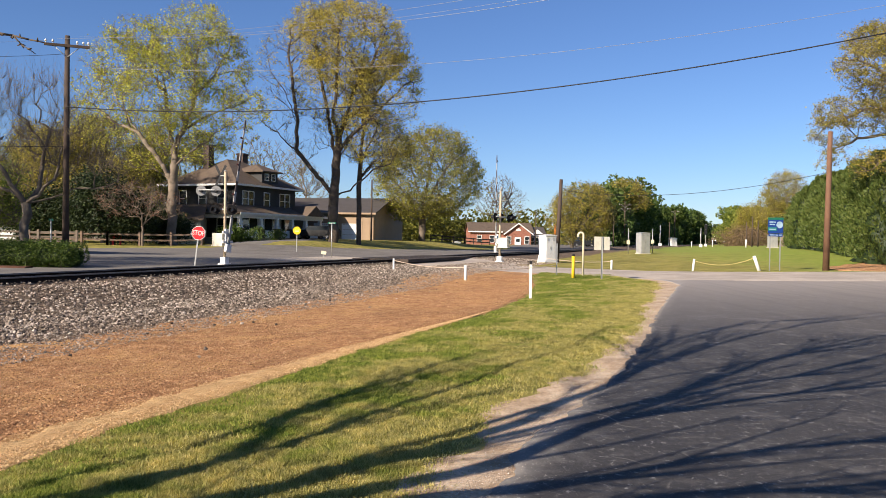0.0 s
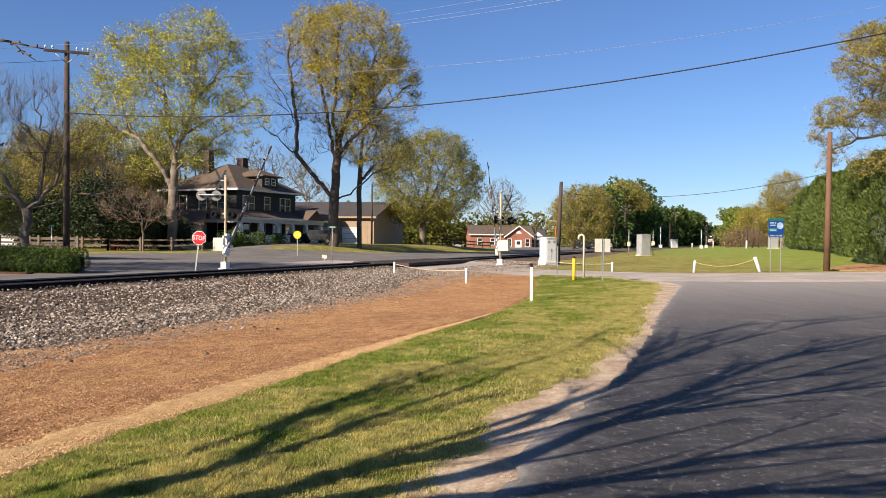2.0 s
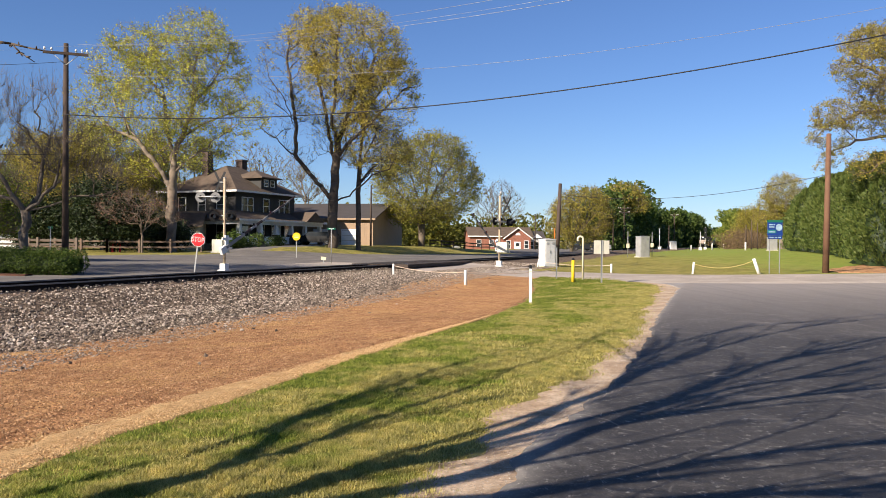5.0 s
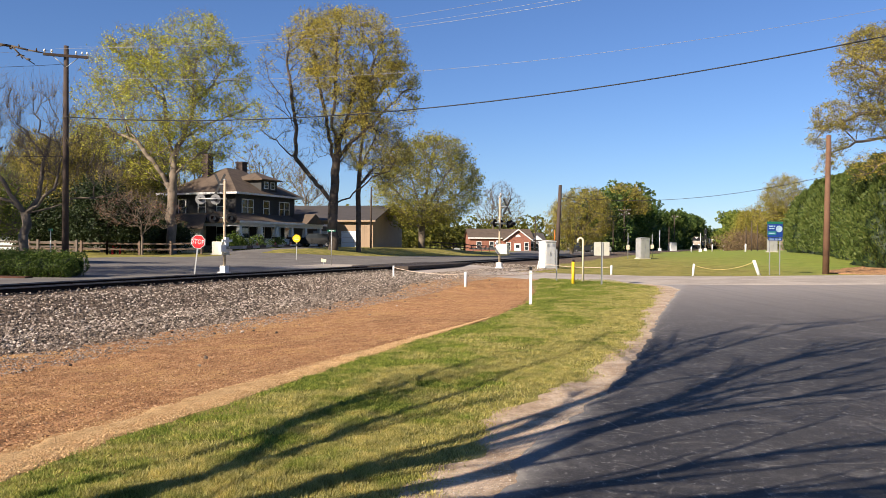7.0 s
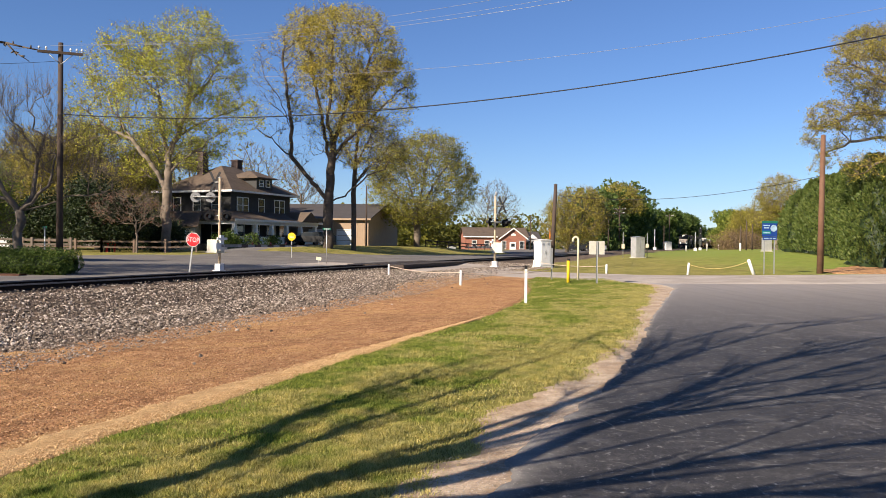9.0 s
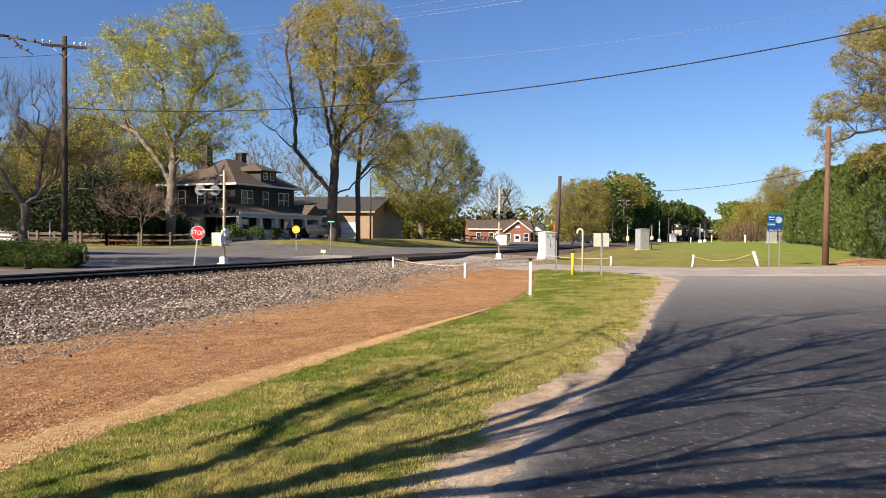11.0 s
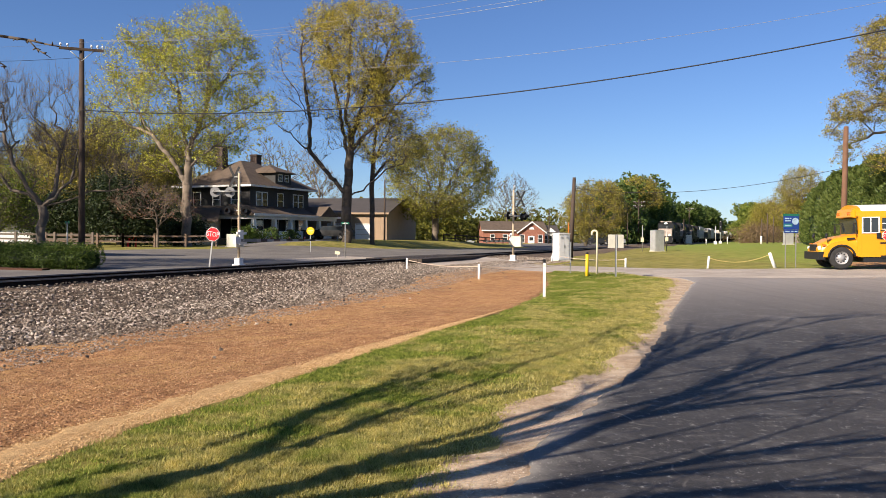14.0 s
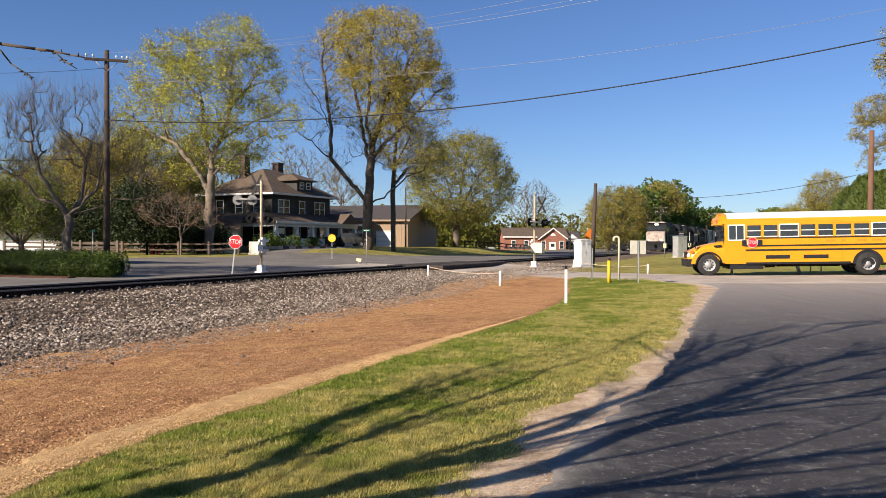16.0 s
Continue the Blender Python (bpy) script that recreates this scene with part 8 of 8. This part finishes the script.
far_signal("tall railway signal far down the line", (67.5, 205), 5.8, (5.0, 3.6))
far_signal("distant white crossing mast with a box", (58.5, 181), 4.2, ())
far_signal("distant silver crossing mast with a box", (46.8, 172), 4.6, ())
for x, y, h in ((59.5, 176, 1.6), (67.0, 190, 1.3), (38.0, 100, 1.0), (53.0, 170, 1.2)):
    ob = thing("marker_post", "short white marker post in the far grass", "post", pose(x, y, gz(x, y)))
    bm = bmesh.new()
    tube(bm, (0, 0, 0), (0, 0, h), 0.12, 0.11, 8)
    part("stake", bm, M["white"], ob)
cabinet("signal_cabinet", "white relay cabinet by the far rails", (53.0, 184), 20, 1.6, 1.2, 2.0, "white")
cabinet("field_cabinet", "pale grey utility cabinet at the hedge end", (37.2, 90.0), 0, 0.9, 0.7, 1.5, "silver")


# ---- the tree over the car park, whose limbs shade the asphalt ----
def spar(verts, faces, line, r0, r1, sides=6):
    """A straight-grown limb: rings along a line, tapering."""
    n = len(line)
    for k in range(n):
        d = line[min(k + 1, n - 1)] - line[max(k - 1, 0)]
        d = d / np.linalg.norm(d)
        x = np.cross(d, (0.31, 0.2, 0.93))
        x /= np.linalg.norm(x)
        y = np.cross(d, x)
        r = r0 + (r1 - r0) * k / (n - 1)
        o = len(verts)
        for q in range(sides):
            a = q * math.tau / sides
            verts.append(line[k] + (x * math.cos(a) + y * math.sin(a)) * r)
        if k:
            for q in range(sides):
                faces.append((o - sides + q, o - sides + (q + 1) % sides, o + (q + 1) % sides, o + q))


def shade_tree(base, limbs, seed, label, boughs=28):
    """limbs: where each limb's shade falls and how high it stands there, from the fork outwards; radius at the fork."""
    rng = np.random.default_rng(seed)
    ob = thing("shade_tree", label, "tree", pose(*base, 0))
    fall = np.array((-SUN_FROM.x, -SUN_FROM.y, 0)) / math.tan(SUN_HIGH)
    home = np.array((*base, 0))
    verts, faces = [], []
    top = 3.0
    spar(verts, faces, [np.array((0, 0, -0.3)), np.array((0.02, 0, 0.3)), np.array((0.0, 0.03, 1.2)), np.array((0.0, 0, top))], 0.24, 0.16, 10)
    for line, r in limbs:
        few = boughs if line[-1][0] > 2.5 else boughs // 3
        pts = [np.array((x, y, 0)) + (0, 0, h) - fall * h - home for x, y, h in line]
        fork = np.array((0, 0, min(top, line[0][2] * 0.85)))
        pts = [fork] + pts
        spar(verts, faces, pts, r, 0.018, 7)
        seg = len(pts) - 1
        for _ in range(few):
            u = seg * rng.uniform(0.25, 1.0)
            k = min(int(u), seg - 1)
            p = pts[k] + (pts[k + 1] - pts[k]) * (u - k)
            d = pts[k + 1] - pts[k]
            d = d / np.linalg.norm(d) + rng.normal(size=3) * 0.17 + (0, 0, 0.04)
            d /= np.linalg.norm(d)
            ln = rng.uniform(1.0, 2.8)
            bend = rng.normal(size=3) * 0.10
            way = [p + (d + bend * f) * ln * f for f in (0, 0.35, 0.7, 1.0)]
            spar(verts, faces, way, rng.uniform(0.016, 0.034), 0.007, 5)
            for _ in range(5):
                f = rng.uniform(0.2, 1.0)
                q = p + (d + bend * f) * ln * f
                e = d + rng.normal(size=3) * 0.24
                e /= np.linalg.norm(e)
                m = rng.uniform(0.4, 1.2)
                spar(verts, faces, [q, q + e * m * 0.5, q + e * m + rng.normal(size=3) * 0.04], 0.010, 0.004, 4)
    t = new("trunk", soup("trunk", np.array(verts), faces, M["bark"], True))
    t.parent = ob
    return ob


def shade_line(*plan):
    """Where a limb's shade falls, with the limb's height there: it climbs as it reaches out."""
    return [(x, y, 1.15 + 0.33 * y) for x, y in plan]


main_shade = shade_tree((-5.2, 0.9), [
    (shade_line((-1.2, 4.55), (0.03, 5.87), (0.72, 6.72), (1.18, 7.56), (1.87, 8.47), (2.59, 9.85), (3.82, 11.47), (5.28, 13.29), (7.14, 15.25)), 0.10),
    (shade_line((-1.5, 4.0), (-0.3, 4.9), (0.47, 5.44), (1.32, 6.64), (2.16, 7.22), (2.82, 7.63), (3.56, 8.08), (4.82, 8.61), (6.6, 9.6)), 0.12),
    (shade_line((0.1, 5.2), (0.95, 6.07), (1.59, 6.97), (2.31, 7.74), (3.15, 8.53), (4.01, 9.1), (5.23, 10.22), (6.8, 11.6)), 0.07),
    (shade_line((-1.4, 4.0), (0.02, 4.75), (0.59, 4.86), (1.19, 5.2), (1.88, 5.62), (2.63, 5.95), (3.5, 6.24), (5.2, 6.9)), 0.09),
    (shade_line((-0.6, 4.2), (0.6, 4.5), (1.63, 4.86), (2.18, 4.93), (2.86, 5.1), (4.4, 5.5)), 0.07),
    (shade_line((1.1, 7.5), (1.81, 8.47), (2.62, 10.57), (3.7, 12.43), (5.39, 14.61), (6.93, 15.77)), 0.05),
    (shade_line((2.3, 7.9), (4.11, 10.16), (5.5, 11.57), (7.52, 13.45)), 0.06),
    (shade_line((-2.3, 4.4), (-1.72, 5.06), (-1.45, 5.38), (-1.31, 5.99), (-1.30, 6.54), (-1.1, 7.09), (-0.97, 7.6), (-0.37, 8.71), (0.3, 10.2), (1.6, 12.6)), 0.085),
    (shade_line((-2.2, 4.2), (-1.73, 4.88), (-1.39, 5.46), (-1.14, 5.76), (-0.81, 6.37), (-0.4, 7.12), (0.02, 7.93), (0.9, 9.6), (2.0, 11.6)), 0.10),
    (shade_line((-1.9, 4.2), (-1.03, 4.85), (-0.64, 5.09), (-0.3, 5.42), (0.02, 5.87)), 0.08),
    (shade_line((-2.6, 4.5), (-2.28, 5.04), (-2.13, 5.37), (-1.84, 5.66), (-1.4, 6.6)), 0.045)],
    201, "large bare tree beside the car park, limbs overhead", 15)


def near_branch(ob):
    """A low limb of the shade tree; its budding ends hang at the left edge of the view."""
    rng = np.random.default_rng(211)
    home = Vector((-5.2, 0.9, 0))
    pts = [(-5.3, 1.0, 2.9), (-5.3, 3.0, 3.6), (-4.7, 5.2, 3.5), (-3.79, 6.2, 3.12), (-3.51, 6.2, 3.08), (-3.36, 6.2, 3.06), (-3.23, 6.2, 3.03), (-3.12, 6.2, 3.01)]
    fork = [(-3.36, 6.2, 3.06), (-3.29, 6.2, 2.99), (-3.18, 6.2, 2.92)]
    low = [(-4.4, 5.7, 3.3), (-3.80, 6.2, 3.07), (-3.71, 6.2, 2.96), (-3.53, 6.2, 2.85)]
    for line, r0, r1 in ((pts, 0.019, 0.005), (fork, 0.007, 0.003), (low, 0.009, 0.004)):
        bm = bmesh.new()
        n = len(line) - 1
        for k, (a, b) in enumerate(zip(line, line[1:])):
            tube(bm, Vector(a) - home, Vector(b) - home, r0 + (r1 - r0) * k / n, r0 + (r1 - r0) * (k + 1) / n, 7)
        part("limb", bm, M["bark_dark"], ob)
    for k in range(20):
        line = (pts[3:], fork, low[1:])[k % 3]
        j = rng.integers(0, len(line) - 1)
        p = Vector(line[j]).lerp(Vector(line[j + 1]), rng.random()) - home
        d = Vector(rng.normal(size=3)).normalized()
        bm = bmesh.new()
        tube(bm, p, p + d * 0.03, 0.009, 0.003, 5)
        part("bud", bm, M["bark_dark"], ob)


near_branch(main_shade)


# ---- turf blades, ballast stones, chips ----
def scatter_turf():
    rng = np.random.default_rng(301)
    n = 840000
    y = 3.6 + 31.5 * rng.uniform(0, 1, n) ** 2.0
    left = np.interp(y, TURF_Y, TURF_X) + 0.02
    right = np.interp(y, LOT_Y, LOT_X) - np.interp(y, SHOULDER_Y, SHOULDER_W) + 0.25
    x = left + (right - left) * rng.uniform(-0.02, 1.05, n) - 0.10 * rng.uniform(0, 1, n) ** 3
    patch = np.array([noise.noise((a * 0.7, b * 0.7, 1.0)) + 0.7 * noise.noise((a * 4.6, b * 4.6, 4.0)) for a, b in zip(x, y)])
    edge = np.minimum((x - left) / 0.14, (right - x) / 0.5)
    keep = rng.uniform(0, 1, n) < np.clip(0.66 + patch * 1.0, 0.10, 1) * np.clip(0.10 + edge * 1.1 + patch * 0.35, 0.02, 1)
    x, y, patch = x[keep], y[keep], patch[keep]
    m = len(x)
    z = land(x, y)
    h = (0.014 + 0.018 * rng.uniform(0, 1, m) + 0.034 * np.clip(patch, 0, 1)) * (1 + y / 60)
    w = 0.0020 + 0.00055 * y
    a = rng.uniform(0, math.tau, m)
    lean = rng.normal(size=(m, 2)) * 0.5 * h[:, None]
    c = np.stack([x, y, z], 1)
    side = np.stack([np.cos(a), np.sin(a), 0 * a], 1) * w[:, None]
    tip = c + np.stack([lean[:, 0], lean[:, 1], h], 1)
    v = np.stack([c - side, c + side, tip], 1).reshape(-1, 3)
    f = np.arange(m * 3).reshape(-1, 3)
    ob = new("turf_blades", soup("turf_blades", v, f, M["grass"]))
    tagged(ob, "short mown grass blades, green and straw", "grass", kind="stuff")


scatter_turf()


def stones(name, label, x, y, size, mat, seed, lift=0.03, tall=0.75, chips=False):
    rng = np.random.default_rng(seed)
    n = len(x)
    base = np.array([(1, 0, 0), (0, 1, 0), (-1, 0, 0), (0, -1, 0), (0, 0, 1), (0, 0, -1)], float)
    tri = np.array([(0, 1, 4), (1, 2, 4), (2, 3, 4), (3, 0, 4), (1, 0, 5), (2, 1, 5), (3, 2, 5), (0, 3, 5)])
    if chips:      # four-cornered splinters
        base = np.array([(1, 0.2, -0.3), (-0.6, 0.8, -0.3), (-0.5, -0.9, -0.3), (0, 0.1, 0.9)])
        tri = np.array([(0, 2, 1), (0, 1, 3), (1, 2, 3), (2, 0, 3)])
    k = len(base)
    q = rng.normal(size=(n, 4))
    q /= np.linalg.norm(q, axis=1)[:, None]
    w, a, b, c = q.T
    R = np.stack([1 - 2 * (b * b + c * c), 2 * (a * b - w * c), 2 * (a * c + w * b), 2 * (a * b + w * c), 1 - 2 * (a * a + c * c), 2 * (b * c - w * a),
                  2 * (a * c - w * b), 2 * (b * c + w * a), 1 - 2 * (a * a + b * b)], 1).reshape(n, 3, 3)
    s = size * rng.uniform(0.5, 1.25, (n, 1, 1)) * rng.uniform(0.6, 1.1, (n, k, 1))
    v = np.einsum("nij,nkj->nki", R, base[None] * s)
    v[:, :, 2] *= tall
    v += np.stack([x, y, land(x, y) + lift], 1)[:, None, :]
    f = (np.arange(n)[:, None, None] * k + tri[None]).reshape(-1, 3)
    ob = new(name, soup(name, v.reshape(-1, 3), f, mat))
    return tagged(ob, label, "gravel", kind="stuff")


def scatter_ballast():
    rng = np.random.default_rng(311)
    n = 86000
    a = 2 + 62 * rng.uniform(0, 1, n) ** 1.25
    s_near = np.interp(a, [-40, 10, 20, 30, 40, 52, 80], [7.1, 7.1, 6.5, 5.6, 5.0, 4.4, 4.0])
    s = -3.6 + (s_near + 3.6) * rng.uniform(0, 1.0, n)
    s = np.where(rng.uniform(0, 1, n) < 0.20, s_near - 0.4 + rng.exponential(0.55, n), s)
    keep = ~((a > 45) & (a < 57) & (np.abs(s) < 3.2)) & (np.abs(s) > 0.86)
    x, y = on_track(a[keep], s[keep])
    stones("ballast_stones", "loose grey and rust-brown ballast stones", x, y, 0.042, M["stone"], 312, track_bed(x, y) + 0.012)


scatter_ballast()


def scatter_chips():
    rng = np.random.default_rng(321)
    n = 62000
    y = 5 + 28 * rng.uniform(0, 1, n) ** 1.6
    right = np.interp(y, TURF_Y, TURF_X) - 0.12 - 0.45 * np.clip((17 - y) / 9, 0.0, 1)
    left = TX + TS * y + 8.6
    x = left + (right - left) * rng.uniform(0, 1, n) ** 0.8
    stones("wood_chips", "scattered wood chips and clods on red clay", x, y, 0.016, M["chip"], 322, 0.030, 0.5, True)
    n = 84000
    a = 3 + 55 * rng.uniform(0, 1, n) ** 1.3
    s = np.interp(a, [0, 10, 20, 30, 40, 52, 80], [7.1, 7.1, 6.5, 5.6, 5.0, 4.4, 4.0]) - 1.4 + 4.2 * rng.uniform(0, 1, n) ** 1.15
    x, y = on_track(a, s)
    stones("brown_gravel", "fine brown gravel washed out of the ballast", x, y, 0.026, M["brown_stone"], 325, 0.03, 0.6, True)
    n = 9000
    y = 3.5 + 26 * rng.uniform(0, 1, n) ** 1.6
    x = np.interp(y, LOT_Y, LOT_X) - 0.16 + rng.normal(size=n) * 0.17
    stones("shoulder_grit", "loose grit along the asphalt edge", x, y, 0.006, M["grit"], 323, 0.02, 0.6, True)


scatter_chips()


def scatter_sand():
    """Crumbs of sand and clay strewn along the sandy edge."""
    rng = np.random.default_rng(341)
    n = 15000
    y = 4.2 + 13 * rng.uniform(0, 1, n) ** 1.4
    wide = 0.5 * np.clip((17 - y) / 9, 0.1, 1)
    x = np.interp(y, TURF_Y, TURF_X) - wide * 1.25 + wide * 1.4 * rng.beta(1.3, 1.3, n)
    stones("sand_crumbs", "crumbs of pale sand and clay along the turf edge", x, y, 0.011, M["crumb"], 342, 0.026, 0.6, True)


M["crumb"] = pieces("sand_crumb", [(0.0, (0.36, 0.205, 0.09)), (0.5, (0.54, 0.35, 0.17)), (1.0, (0.66, 0.46, 0.25))])
scatter_sand()


# ---- what moves ----
def motions():
    ticks = [0.0, 0.1] + [float(k) for k in range(1, 16)] + [15.9, 16.0]
    for car, behind in train:
        rows = []
        for t in ticks:
            a = (420.2 - 18.85 * t) / UY + behind
            x, y = on_track(a)
            rows.append((t, pose(x, y, RAIL_FOOT + 0.173, 0, 0, TRACK_TURN - 90)))
        walk(car, rows)
    # the bus slows towards the crossing: seconds, metres of its front axle along x
    path = [(0.0, 84.0), (4.0, 67.0), (8.0, 50.0), (11.0, 34.5), (12.5, 26.1), (13.0, 23.3), (13.5, 20.65), (14.0, 18.15), (14.5, 15.9), (15.0, 14.0), (15.5, 12.45), (16.0, 11.2)]
    rows, rolls = [], []
    for t, x in path:
        y = 38.5 - 0.145 * (x - 10.9)
        rows.append((t, pose(x, y + 1.15, bus_z(x), 0, 1.1 if x < 26 else 0, 180 - 8.25)))
    walk(bus, rows)
    dense = np.arange(0, 16.01, 0.1)
    xs = np.interp(dense, [p[0] for p in path], [p[1] for p in path])
    for w in bus_wheels:
        at = w.matrix_basis.translation.copy()
        walk(w, [(float(t), pose(*at, 0, math.degrees((83.0 - x) / 0.515) , 0)) for t, x in zip(dense, xs)])
    for arm, swing in ((arm_left, [(0.0, 79), (0.3, 78), (0.6, 74), (0.9, 69), (1.5, 61), (2.0, 57.5), (2.5, 54), (3.0, 50), (3.5, 45.5), (4.2, 37.5), (5.2, 23.5), (6.3, 9.5), (7.0, 1.5), (7.4, 0), (16.0, 0)]),
                       (arm_right, [(0.0, 89), (0.3, 88.5), (0.6, 86), (0.9, 82), (1.5, 74), (2.1, 65), (2.4, 60), (3.0, 50), (3.5, 42), (4.2, 32), (5.2, 18), (6.3, 7), (6.9, 0.5), (7.2, 0), (16.0, 0)])):
        at = arm.matrix_basis.translation.copy()
        walk(arm, [(t, pose(*at, 0, -e, 0)) for t, e in swing])

    x, y = swung_sign.matrix_basis.translation.x, swung_sign.matrix_basis.translation.y
    walk(swung_sign, [(t, pose(x, y, gz(x, y), 0, 0, a)) for t, a in ((0.0, 88), (15.0, 88), (15.2, 78), (15.5, 52), (15.8, 24), (16.0, 8))])


def bus_z(x):
    return 0.02 + 0.0195 * max(0.0, min(x, 26.0) - 10.9)


motions()
